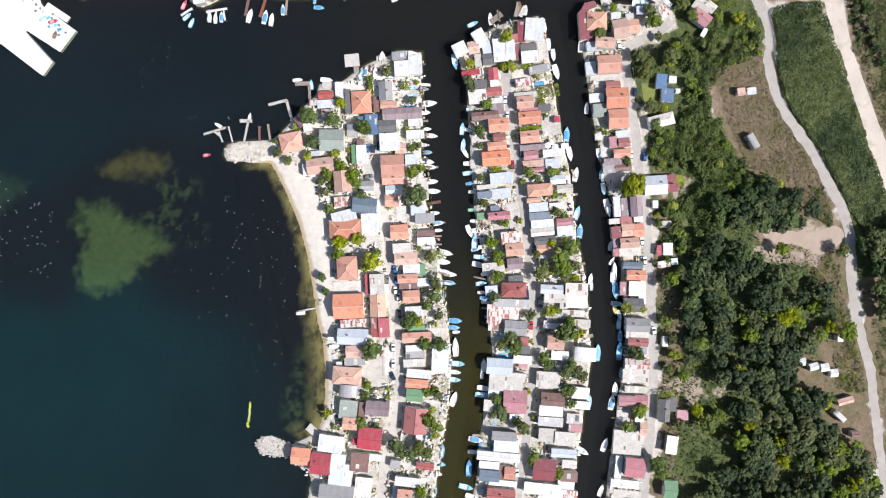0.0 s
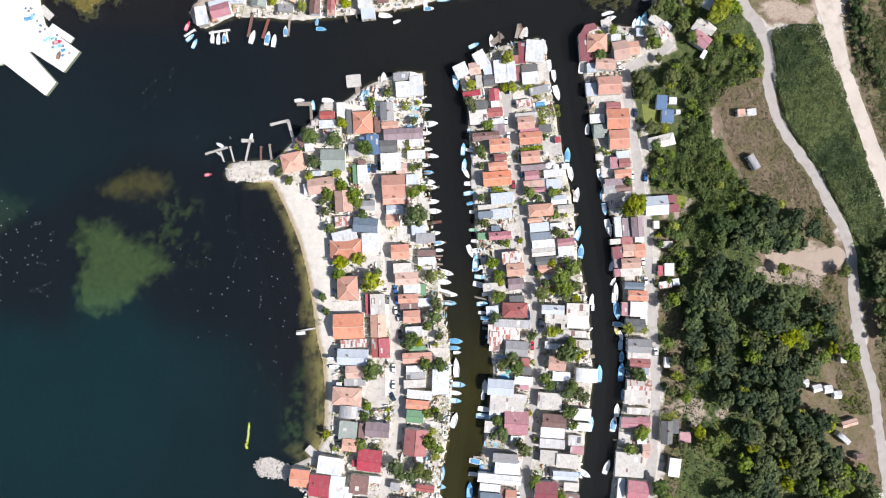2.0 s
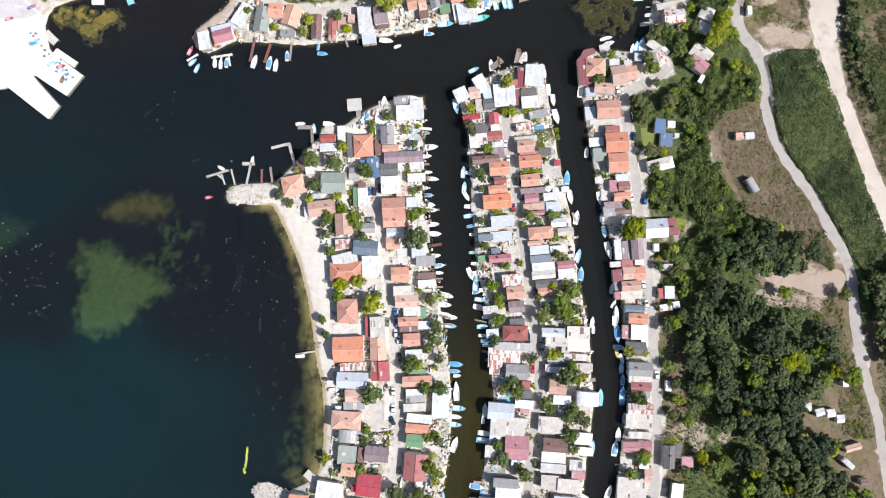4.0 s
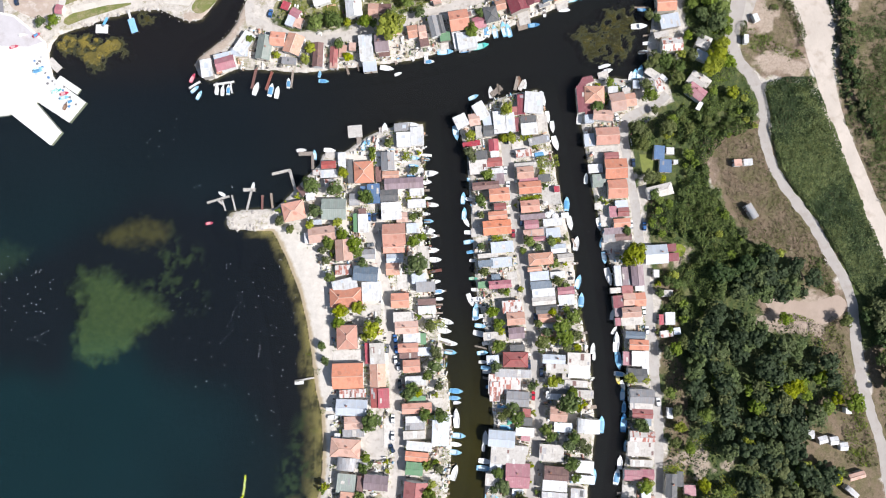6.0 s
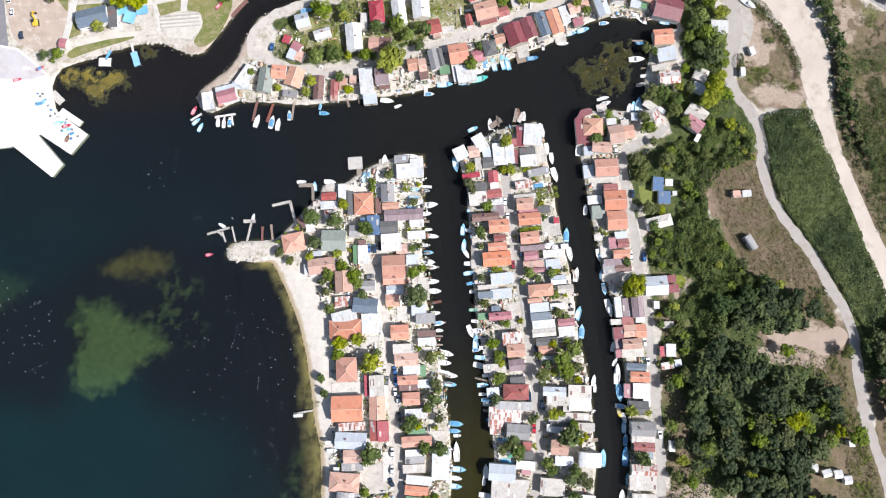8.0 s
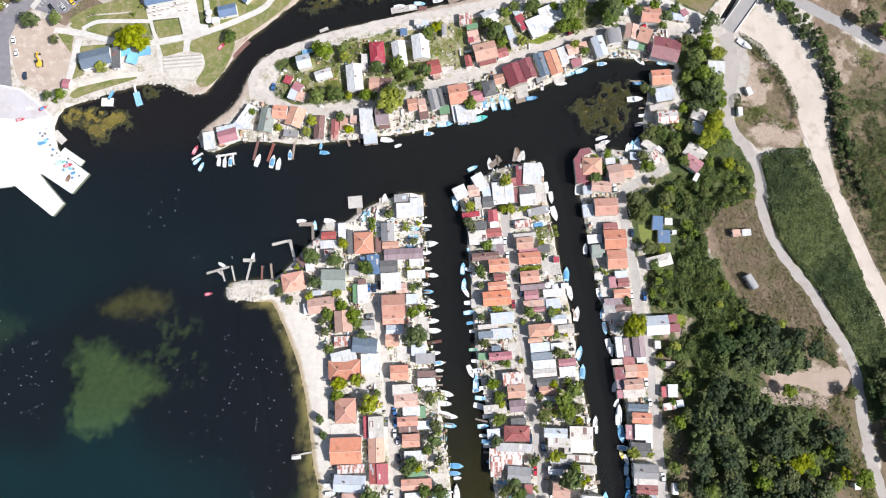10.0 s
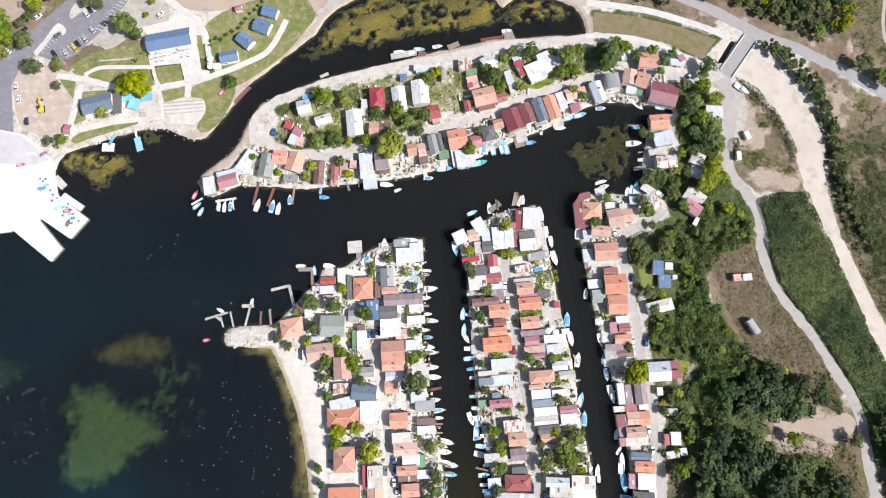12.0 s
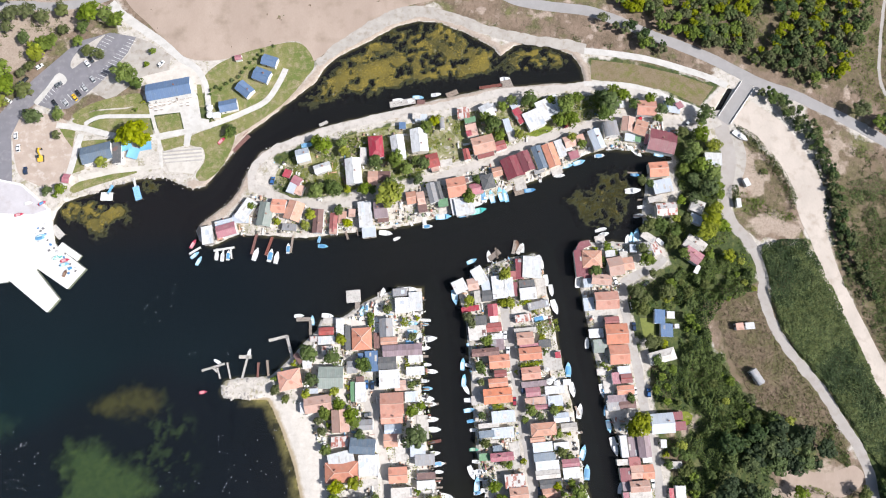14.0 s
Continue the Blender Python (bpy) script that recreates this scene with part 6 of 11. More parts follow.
terrace(-61.0, -99.3, 6.2, 2.8, -8, "C")
terrace(-18.8, 72.0, 8.3, 7.2, 3, "C")
terrace(-16.0, 66.5, 6.6, 3.3, 3, "W")
terrace(-25.7, 51.3, 2.8, 5.5, 3, "C")
terrace(-12.4, 23.7, 5.6, 11.1, 3, "C")
terrace(-6.4, -47.3, 7.2, 5.6, 3, "C")
terrace(-7.8, -82.3, 8.4, 3.4, -5, "C")
terrace(-28.7, -61.3, 5.6, 14.0, 0, "C")

house(5.8, 91.1, 6.6, 6.5, 25, "fl", "W")
house(12.4, 92.1, 5.5, 6.0, 10, "gx", "L")
house(15.6, 96.5, 6.0, 8.7, 30, "fl", "W")
house(18.9, 91.0, 4.4, 6.0, 15, "fl", "P")
house(20.0, 86.4, 6.6, 5.5, 5, "gx", "D")
house(14.6, 85.9, 3.3, 6.0, 5, "fl", "C")
house(25.2, 90.5, 6.8, 11.4, 5, "fl", "W")
house(30.2, 90.5, 4.4, 9.8, 5, "fl", "W")
house(35.6, 99.7, 3.6, 10.3, 2, "fl", "B")
house(33.2, 89.6, 2.7, 7.1, 2, "fl", "B")
house(41.9, 100.5, 9.3, 10.9, -4, "fl", "W")
house(32.3, 96.4, 3.3, 4.4, 5, "fl", "Q")
house(39.2, 92.3, 7.7, 3.8, 5, "fl", "D")
house(39.5, 87.2, 8.2, 6.0, 5, "fl", "W")
terrace(46.4, 91.1, 5.0, 8.2, 5, "C")
terrace(35.9, 80.1, 9.9, 7.7, 8, "C")
house(44.4, 81.7, 10.4, 3.8, 12, "fl", "G")
house(36.8, 75.2, 7.7, 3.8, 8, "fl", "S")
house(22.0, 79.3, 4.9, 6.0, 5, "gy", "R")
house(11.0, 79.9, 8.8, 2.7, 10, "fl", "R")
house(22.5, 74.9, 4.1, 3.3, 5, "fl", "W")
house(15.9, 74.1, 6.0, 4.9, 5, "fl", "D")
house(22.3, 70.8, 7.7, 4.4, 5, "gx", "Q")
house(14.3, 68.1, 8.8, 7.1, 5, "fl", "C")
house(23.9, 66.5, 6.0, 2.7, 5, "fl", "W")
house(23.9, 62.6, 6.6, 6.0, 5, "fl", "M")
house(17.9, 58.8, 13.2, 3.8, 5, "gx", "N")
house(24.5, 54.4, 9.9, 6.6, 5, "gx", "T")
house(37.6, 69.2, 11.0, 2.7, 5, "fl", "C")
house(37.3, 65.3, 8.2, 6.0, 5, "gx", "L")
house(39.5, 61.8, 9.9, 2.2, 5, "fl", "K")
house(39.6, 58.0, 11.0, 6.0, 5, "gx", "T")
house(46.9, 62.9, 6.0, 3.8, 5, "fl", "D")
terrace(50.4, 54.8, 9.4, 9.4, 5, "C")
house(53.0, 57.4, 2.7, 3.0, 5, "fl", "R")
house(25.0, 48.7, 6.0, 3.3, 5, "gx", "Q")
house(23.9, 44.3, 9.3, 4.4, 5, "gx", "T")
house(23.4, 38.3, 13.7, 7.1, 5, "gx", "T")
terrace(15.3, 47.1, 7.7, 3.3, 5, "C")
terrace(13.6, 36.1, 5.5, 4.4, 5, "C")
house(39.6, 48.7, 9.3, 6.0, 5, "gx", "T")
house(41.0, 43.7, 12.1, 2.7, 5, "fl", "M")
house(40.4, 39.9, 7.1, 4.4, 5, "gx", "K")
house(41.3, 35.8, 9.9, 3.3, 5, "fl", "L")
house(45.9, 36.6, 4.9, 4.4, 5, "fl", "G")
house(50.8, 41.0, 9.3, 3.8, 5, "fl", "W")
house(50.9, 35.8, 7.1, 4.9, 5, "fl", "P")
house(43.2, 32.8, 8.2, 2.2, 5, "gx", "K")
house(56.9, 44.5, 3.8, 2.7, 5, "fl", "W")
house(44.6, 22.9, 12.1, 6.0, 5, "hip", "L")
house(53.4, 28.1, 7.4, 4.4, 5, "gx", "P")
house(56.9, 23.7, 7.7, 3.8, 5, "gx", "C")
house(41.9, 18.0, 7.1, 2.2, 5, "gx", "L")
house(25.9, 28.7, 11.0, 5.5, 5, "fl", "P")
house(19.0, 24.6, 9.9, 2.2, 5, "fl", "C")
house(17.9, 20.7, 7.2, 3.3, 5, "fl", "U")
house(25.6, 21.3, 10.4, 4.9, 5, "fl", "P")
house(22.9, 14.1, 4.4, 2.8, 5, "fl", "U")
terrace(31.1, 13.4, 5.0, 6.6, 5, "C")
terrace(20.8, 16.7, 5.5, 2.2, 5, "C")
house(24.8, 10.5, 11.0, 3.9, 5, "gx", "K")
house(16.6, 10.3, 5.0, 3.3, 5, "fl", "E")
terrace(32.2, 6.7, 4.4, 3.9, 5, "C")
house(30.6, -0.2, 9.4, 6.1, 5, "fl", "S")
house(32.3, -6.0, 8.8, 6.1, 5, "gx", "L")
house(44.1, 14.7, 9.3, 4.4, 5, "fl", "P")
house(52.9, 15.2, 7.1, 3.3, 5, "fl", "W")
house(44.9, 10.3, 10.4, 3.8, 5, "fl", "U")
house(46.0, 6.4, 11.0, 4.4, 5, "fl", "W")
house(46.0, 2.6, 11.5, 3.9, 5, "gx", "C")
house(57.0, 7.5, 8.2, 3.8, 5, "gx", "K")
house(57.0, 3.1, 7.7, 5.0, 5, "fl", "W")
house(47.4, -1.6, 10.5, 3.9, 5, "gx", "D")
house(47.4, -5.7, 8.3, 4.4, 5, "gx", "L")
house(48.3, -10.4, 7.7, 3.9, 5, "fl", "C")
house(48.3, -13.2, 7.2, 3.3, 5, "fl", "L")
house(32.6, -12.9, 7.7, 5.5, 5, "gx", "M")
house(22.1, -14.3, 11.0, 3.9, 5, "fl", "C")
house(33.1, -20.3, 7.2, 3.3, 5, "fl", "D")
house(32.1, -25.6, 12.1, 7.2, 0, "hip", "Q")
house(21.3, -25.9, 6.1, 4.4, 5, "fl", "P")
house(31.0, -32.2, 17.7, 3.9, -2, "fl", "G")
house(26.8, -37.5, 15.5, 9.4, -2, "fl", "S")
house(22.2, -40.8, 5.0, 9.4, -2, "fl", "S")
house(32.9, -44.1, 11.0, 7.2, -4, "gx", "G")
house(37.4, -51.0, 3.9, 3.9, -4, "fl", "Q")
house(37.9, -55.2, 4.4, 3.9, -4, "fl", "D")
house(25.2, -63.0, 12.7, 7.8, -4, "gx", "P")
house(36.5, -59.9, 8.8, 3.9, -4, "fl", "P")
house(36.8, -63.0, 4.4, 2.8, -4, "fl", "K")
house(50.5, -25.3, 11.0, 4.4, -2, "gx", "P")
house(52.2, -29.7, 11.0, 4.4, -2, "fl", "C")
house(62.6, -25.3, 11.0, 6.1, -2, "fl", "C")
house(62.7, -31.1, 10.5, 6.6, -2, "fl", "W")
house(56.6, -33.3, 3.9, 3.6, -2, "fl", "C")
house(53.0, -38.0, 10.5, 3.3, -2, "fl", "G")
house(53.0, -40.8, 9.4, 2.2, -2, "fl", "D")
house(50.3, -42.7, 7.2, 3.9, -2, "fl", "W")
house(61.3, -37.2, 11.0, 3.3, -2, "fl", "C")
house(65.5, -42.1, 8.3, 3.9, -2, "fl", "C")
house(52.5, -51.3, 8.3, 7.2, -4, "gx", "L")
house(55.0, -57.9, 8.8, 4.4, -4, "fl", "P")
house(66.6, -56.8, 11.0, 6.7, -4, "arc", "W")
house(29.1, -68.0, 17.7, 3.9, -4, "fl", "C")
house(28.3, -72.4, 16.6, 5.6, -4, "fl", "C")
house(32.7, -80.2, 11.6, 11.7, -3, "gx", "K")
house(21.9, -82.4, 8.9, 5.6, -4, "fl", "C")
house(22.8, -76.3, 6.1, 5.0, -4, "fl", "P")
house(33.0, -88.5, 5.5, 3.3, -4, "fl", "P")
terrace(22.4, -94.9, 7.8, 3.9, -4, "C")
terrace(31.3, -94.0, 8.4, 4.5, -4, "C")
house(27.5, -97.2, 12.2, 4.5, -4, "gx", "G")
house(28.6, -102.2, 12.2, 6.1, -4, "fl", "P")
house(24.7, -107.5, 21.1, 4.5, -5, "gx", "W")
house(20.3, -112.0, 10.0, 3.9, -5, "fl", "W")
house(20.3, -116.8, 10.0, 5.6, -5, "gx", "U")
house(26.7, -115.9, 3.3, 7.3, -5, "fl", "N")
house(30.3, -115.9, 5.5, 6.1, -5, "gx", "T")
house(27.0, -120.9, 13.9, 2.8, -5, "fl", "W")
house(25.9, -126.5, 13.9, 6.7, -5, "gx", "Q")
house(49.0, -69.6, 11.6, 7.8, -4, "fl", "C")
house(51.2, -79.6, 11.6, 7.2, -4, "gx", "N")
house(50.4, -84.9, 11.6, 5.0, -4, "fl", "W")
house(65.0, -76.2, 8.3, 5.6, -4, "fl", "W")
house(64.0, -82.1, 11.0, 3.9, -4, "fl", "P")
house(50.2, -90.2, 12.2, 4.5, -4, "fl", "G")
house(61.5, -89.0, 6.6, 5.0, -4, "fl", "G")
house(62.4, -93.5, 6.6, 3.9, -4, "fl", "K")
house(48.5, -96.9, 8.3, 6.7, -4, "fl", "C")
house(57.4, -98.5, 10.5, 6.7, -4, "fl", "C")
house(56.6, -105.8, 12.2, 4.2, -4, "gx", "P")
house(47.2, -113.9, 11.1, 10.6, -4, "gx", "B")
house(59.7, -111.3, 7.2, 3.9, -4, "fl", "C")
house(59.4, -117.5, 8.3, 5.0, -4, "fl", "N")
house(42.0, -123.1, 9.4, 5.6, -6, "fl", "P")
house(50.8, -124.8, 8.3, 7.3, -6, "fl", "W")
house(58.0, -121.9, 8.3, 4.5, -6, "fl", "W")
house(58.9, -126.4, 9.4, 4.5, -6, "fl", "S")
house(24.3, -141.7, 13.9, 9.5, -4, "gx", "L")

house(65.1, 102.1, 3.8, 13.6, 4, "fl", "B")
house(71.7, 104.2, 9.8, 8.7, 0, "hip", "L")
house(69.5, 96.9, 4.4, 3.8, 5, "fl", "B")
house(75.8, 93.9, 9.8, 5.4, -5, "gx", "L")
house(83.1, 100.4, 7.6, 9.2, 10, "gx", "L")
house(89.7, 102.0, 5.5, 6.5, 8, "gx", "L")
house(81.2, 107.2, 4.9, 3.3, 4, "fl", "W")
house(69.3, 92.5, 4.4, 4.4, 5, "fl", "P")
house(77.8, 83.5, 11.5, 8.7, 3, "gx", "T")
house(69.3, 81.9, 5.2, 6.5, 5, "fl", "P")
terrace(76.5, 77.9, 14.3, 3.3, 4, "C")
house(80.0, 73.5, 7.1, 4.4, 4, "gx", "Q")
terrace(74.3, 73.5, 5.0, 5.5, 4, "C")
house(81.7, 67.2, 10.9, 9.8, 3, "gx", "T")
house(82.5, 57.4, 9.6, 9.3, 3, "gx", "T")
house(72.1, 67.7, 7.1, 4.4, 4, "fl", "W")
house(73.8, 62.6, 6.6, 4.4, 4, "fl", "V")
house(73.2, 59.6, 5.5, 2.7, 4, "fl", "V")
house(84.5, 50.0, 6.0, 3.8, 4, "fl", "P")
house(85.3, 46.1, 5.5, 4.4, 4, "gx", "Q")
house(80.4, 46.2, 3.8, 5.5, 4, "fl", "K")
terrace(75.2, 49.3, 6.6, 3.3, 4, "C")
house(84.6, 40.7, 8.2, 4.4, 4, "gx", "T")
terrace(77.2, 42.1, 5.0, 6.1, 4, "C")
house(80.5, 36.8, 9.3, 3.3, 4, "fl", "M")
house(78.3, 33.6, 6.0, 4.9, 4, "fl", "G")
house(85.1, 34.1, 8.2, 4.1, 4, "gx", "N")
terrace(82.2, 30.0, 14.4, 4.4, 4, "C")
house(82.2, 14.9, 3.3, 9.9, 4, "fl", "W")
house(86.6, 14.6, 4.4, 9.3, 4, "fl", "M")
house(91.5, 14.9, 6.0, 9.9, 4, "gy", "M")
house(86.6, 8.3, 5.5, 3.8, 4, "fl", "Q")
house(92.7, 10.0, 4.4, 4.9, 4, "fl", "W")
house(81.7, 7.8, 6.6, 2.7, 4, "fl", "C")
house(87.5, 3.4, 6.0, 6.0, 4, "gx", "L")
house(92.7, 3.4, 5.5, 6.6, 4, "gx", "T")
house(82.0, 2.3, 4.9, 6.0, 4, "fl", "B")
house(82.3, -2.7, 3.8, 4.4, 4, "fl", "M")
house(88.1, -2.7, 9.3, 5.0, 4, "gx", "L")
house(88.7, -7.1, 10.4, 3.9, 4, "fl", "C")
house(81.8, -7.4, 2.7, 3.9, 4, "fl", "K")
house(90.3, -14.0, 9.3, 3.9, -2, "gx", "U")
house(91.5, -18.4, 9.3, 5.0, -2, "gx", "T")
house(92.1, -25.0, 8.2, 7.2, -2, "fl", "W")
house(86.0, -25.0, 3.8, 6.6, -2, "fl", "K")
house(90.5, -33.0, 9.3, 6.6, -2, "gx", "D")
house(94.6, -31.1, 3.3, 5.5, -2, "fl", "W")
house(92.2, -42.7, 11.6, 6.6, -2, "gx", "G")
house(92.2, -47.4, 11.0, 3.9, -2, "fl", "C")
house(92.5, -51.0, 9.9, 4.4, -2, "gx", "Q")
house(95.5, -55.1, 3.3, 3.9, -2, "fl", "U")
house(92.3, -62.0, 12.1, 5.5, -2, "gx", "S")
house(91.5, -67.6, 12.7, 6.7, -2, "fl", "C")
house(92.1, -74.5, 11.0, 3.3, -2, "fl", "C")
house(87.7, -80.1, 8.3, 5.0, -2, "gx", "K")
house(94.6, -79.8, 6.6, 5.0, -2, "gx", "K")
terrace(86.5, -88.3, 6.7, 6.2, -2, "C")
house(95.8, -93.4, 3.9, 7.8, -2, "gx", "L")
house(93.8, -88.4, 4.4, 3.9, -2, "fl", "P")
house(87.8, -100.4, 13.8, 11.7, -4, "fl", "C")
house(91.2, -112.4, 9.9, 9.5, -6, "gx", "K")
house(83.7, -112.9, 3.3, 11.2, -6, "fl", "P")
house(86.5, -120.7, 13.8, 3.9, -6, "fl", "P")
terrace(88.6, -127.0, 13.9, 3.9, -6, "C")
house(90.8, -138.6, 11.1, 9.5, -2, "gx", "L")

house(103.5, 75.6, 5.2, 7.1, -5, "fl", "A")
house(106.5, 69.0, 6.0, 6.5, -3, "fl", "A")
house(108.9, 76.4, 3.8, 3.5, -3, "fl", "W")
house(111.4, 70.9, 2.2, 2.2, 0, "fl", "W")
house(103.3, 56.5, 12.6, 6.0, 14, "hip", "C")
house(100.8, 25.3, 11.0, 9.3, 4, "gx", "P")
house(108.2, 28.6, 5.2, 3.8, 4, "fl", "B")
house(109.0, 24.0, 6.0, 4.1, 4, "fl", "B")
house(100.9, 16.0, 2.7, 3.8, 0, "fl", "W")
house(105.9, 6.4, 5.5, 3.3, 0, "fl", "C")
house(107.0, -5.7, 4.7, 6.1, 0, "fl", "W")
house(102.9, -6.3, 2.2, 5.0, 0, "fl", "R")
house(105.4, -13.1, 6.0, 3.3, 8, "fl", "S")
house(110.4, -11.8, 3.3, 3.3, 8, "fl", "P")
house(106.2, -50.9, 2.8, 5.0, -5, "fl", "W")
house(105.6, -84.5, 5.6, 11.1, -2, "gy", "D")
house(110.2, -81.7, 3.0, 7.2, -2, "fl", "D")
house(114.7, -87.0, 5.5, 5.0, 0, "fl", "K")
house(109.3, -101.4, 5.5, 8.9, -8, "fl", "P")
house(108.9, -123.5, 6.6, 8.9, -4, "gx", "E")
house(122.1, 106.0, 9.3, 6.5, -38, "gx", "K")
house(126.1, 111.9, 7.1, 4.9, -38, "gx", "C")
house(142.0, 70.6, 3.8, 3.5, 5, "fl", "L")
house(147.1, 70.9, 4.4, 3.3, 5, "fl", "W")
house(147.9, 46.6, 3.8, 7.6, 30, "arc", "G")
house(172.2, -60.5, 4.1, 3.9, -3, "gx", "W")
house(178.3, -63.0, 4.4, 3.6, 15, "gx", "W")
house(183.8, -63.5, 4.1, 3.9, 8, "gx", "W")
house(188.5, -66.3, 3.8, 3.9, 5, "gx", "W")
house(194.1, -79.9, 7.7, 3.3, 16, "gx", "L")
house(191.2, -87.3, 7.7, 2.5, -42, "arc", "G")
house(191.0, -49.4, 2.7, 2.8, 0, "fl", "W")
house(199.0, -96.2, 4.0, 3.0, 4, "gx", "N")

house(108.2, 150.8, 9.8, 7.9, 4, "gx", "T")
house(111.3, 165.9, 14.0, 11.8, -14, "gx", "B")
house(104.5, 184.5, 10.1, 8.3, -4, "gx", "T")
house(94.1, 175.4, 6.5, 8.2, -10, "gy", "L")
house(100.5, 173.4, 6.5, 8.2, -20, "gx", "L")
house(104.2, 167.8, 2.9, 5.6, -15, "fl", "K")
house(98.9, 167.8, 4.1, 3.1, -15, "fl", "E")
house(95.2, 168.8, 5.3, 4.4, -10, "fl", "P")
house(85.1, 172.9, 7.6, 8.2, 8, "arc", "G")
house(77.5, 167.4, 6.4, 11.2, 18, "gy", "P")
house(118.4, 184.3, 8.3, 3.8, -10, "fl", "P")
house(115.0, 186.6, 3.0, 4.5, -10, "fl", "A")
house(122.4, 186.5, 3.5, 3.8, 30, "fl", "K")
house(137.0, 156.4, 8.7, 6.8, -3, "fl", "W")
house(92.5, 187.4, 3.0, 3.8, 0, "fl", "W")
house(110.5, 129.5, 10.3, 6.5, 4, "gx", "S")
house(109.8, 142.0, 9.8, 7.2, 10, "fl", "P")
house(105.9, 135.4, 7.4, 3.0, 10, "fl", "C")
house(126.4, 131.1, 6.8, 6.6, -25, "hip", "C")
house(125.5, 124.6, 6.3, 4.7, -25, "fl", "P")
house(122.7, 111.8, 8.5, 7.0, -35, "gx", "C")
house(101.0, 115.4, 7.4, 4.1, -35, "fl", "C")
house(98.9, 110.2, 6.2, 5.8, 5, "fl", "G")
house(104.0, 110.2, 3.9, 7.5, 20, "fl", "S")
house(106.4, 113.1, 4.0, 2.3, -40, "fl", "W")
house(80.9, 107.2, 4.5, 3.5, 5, "fl", "W")
terrace(77.1, 115.0, 5.1, 4.1, 10, "C")
house(87.9, 106.3, 3.9, 4.0, 5, "fl", "C")
house(92.7, 109.7, 3.4, 4.1, 0, "fl", "P")
house(123.8, 98.9, 2.2, 4.6, -30, "fl", "W")
house(-121.1, 117.8, 5.7, 9.4, 10, "fl", "W")
house(-111.8, 120.4, 9.8, 6.5, 16, "gx", "K")
house(-115.4, 117.5, 2.9, 4.1, 16, "fl", "L")
house(-112.4, 124.8, 11.5, 3.0, 14, "fl", "P")
house(-102.7, 131.0, 6.4, 12.0, -32, "fl", "W")
house(-105.3, 126.3, 8.6, 4.2, 0, "fl", "P")
house(-92.5, 128.5, 7.5, 12.5, -8, "gy", "V")
house(-85.8, 132.7, 7.5, 7.2, -5, "gx", "T")
house(-77.9, 130.2, 8.6, 10.1, -18, "gy", "L")
house(-80.1, 121.9, 7.5, 3.5, -5, "fl", "G")
house(-65.6, 124.8, 5.2, 12.4, -2, "gy", "N")
house(-57.8, 124.1, 4.0, 10.0, -2, "gy", "Q")
house(-57.7, 119.4, 4.0, 2.9, -2, "fl", "L")
house(-53.3, 126.8, 4.0, 6.5, -2, "fl", "L")
house(-48.5, 129.1, 3.5, 4.2, -2, "fl", "L")
house(-41.6, 128.2, 6.9, 13.7, 6, "fl", "W")
house(-39.7, 119.3, 6.9, 5.9, 6, "fl", "P")
house(-33.8, 130.5, 6.9, 8.9, 6, "gx", "M")
house(-32.6, 125.7, 5.7, 3.0, 6, "fl", "N")
house(-18.4, 137.0, 5.2, 6.6, 10, "gx", "L")
house(-13.4, 136.3, 4.0, 7.8, 10, "gx", "L")
house(-12.6, 131.5, 4.6, 4.8, 10, "fl", "N")
house(-7.7, 139.3, 4.6, 10.8, 14, "gy", "G")
house(-4.5, 140.5, 3.5, 9.6, 14, "gy", "D")
house(-2.2, 134.4, 5.2, 4.8, 8, "fl", "E")
terrace(-2.0, 130.9, 5.2, 4.2, 8, "C")
house(4.8, 141.9, 9.8, 10.3, 10, "gx", "T")
house(8.7, 132.0, 9.8, 8.9, 10, "fl", "W")
house(3.8, 132.6, 4.0, 9.5, 10, "fl", "W")
house(14.9, 141.5, 6.4, 6.0, 14, "gx", "K")
house(11.2, 146.4, 8.7, 3.0, 14, "fl", "C")
house(20.7, 144.8, 6.9, 7.9, 14, "hip", "D")
house(25.8, 150.5, 5.2, 4.9, 14, "gx", "L")
house(33.7, 152.6, 9.9, 11.6, 20, "gy", "B")
house(40.5, 155.6, 6.4, 11.1, 20, "gy", "B")
terrace(42.1, 151.2, 4.1, 4.3, 20, "C")
house(47.5, 157.7, 5.2, 12.9, 18, "gy", "U")
house(47.6, 151.0, 5.8, 2.4, 18, "fl", "G")
house(53.7, 158.9, 6.4, 12.9, 18, "gy", "T")
terrace(56.7, 151.7, 5.8, 4.3, 18, "C")
house(58.8, 163.2, 4.1, 9.3, 18, "fl", "W")
house(63.7, 166.6, 5.9, 6.2, 18, "gx", "L")
house(65.7, 159.4, 5.2, 4.3, 18, "fl", "K")
house(62.9, 163.2, 4.1, 3.1, 18, "fl", "W")
house(69.6, 167.8, 4.1, 5.6, 14, "fl", "L")
terrace(37.5, 144.8, 5.8, 6.7, 15, "C")
house(-36.7, 164.0, 7.6, 11.8, 6, "hip", "R")
house(-25.3, 163.9, 7.1, 13.0, 8, "gy", "W")
house(-14.4, 167.5, 8.8, 13.1, 6, "gy", "W")
house(-48.2, 151.1, 8.2, 14.1, 6, "gy", "W")
house(-49.5, 156.3, 8.2, 4.3, 6, "fl", "N")
house(-64.3, 153.1, 8.8, 4.9, 18, "gx", "W")
house(-74.5, 159.6, 7.1, 7.4, 14, "gx", "P")
house(-82.6, 150.5, 4.1, 4.3, -20, "fl", "R")
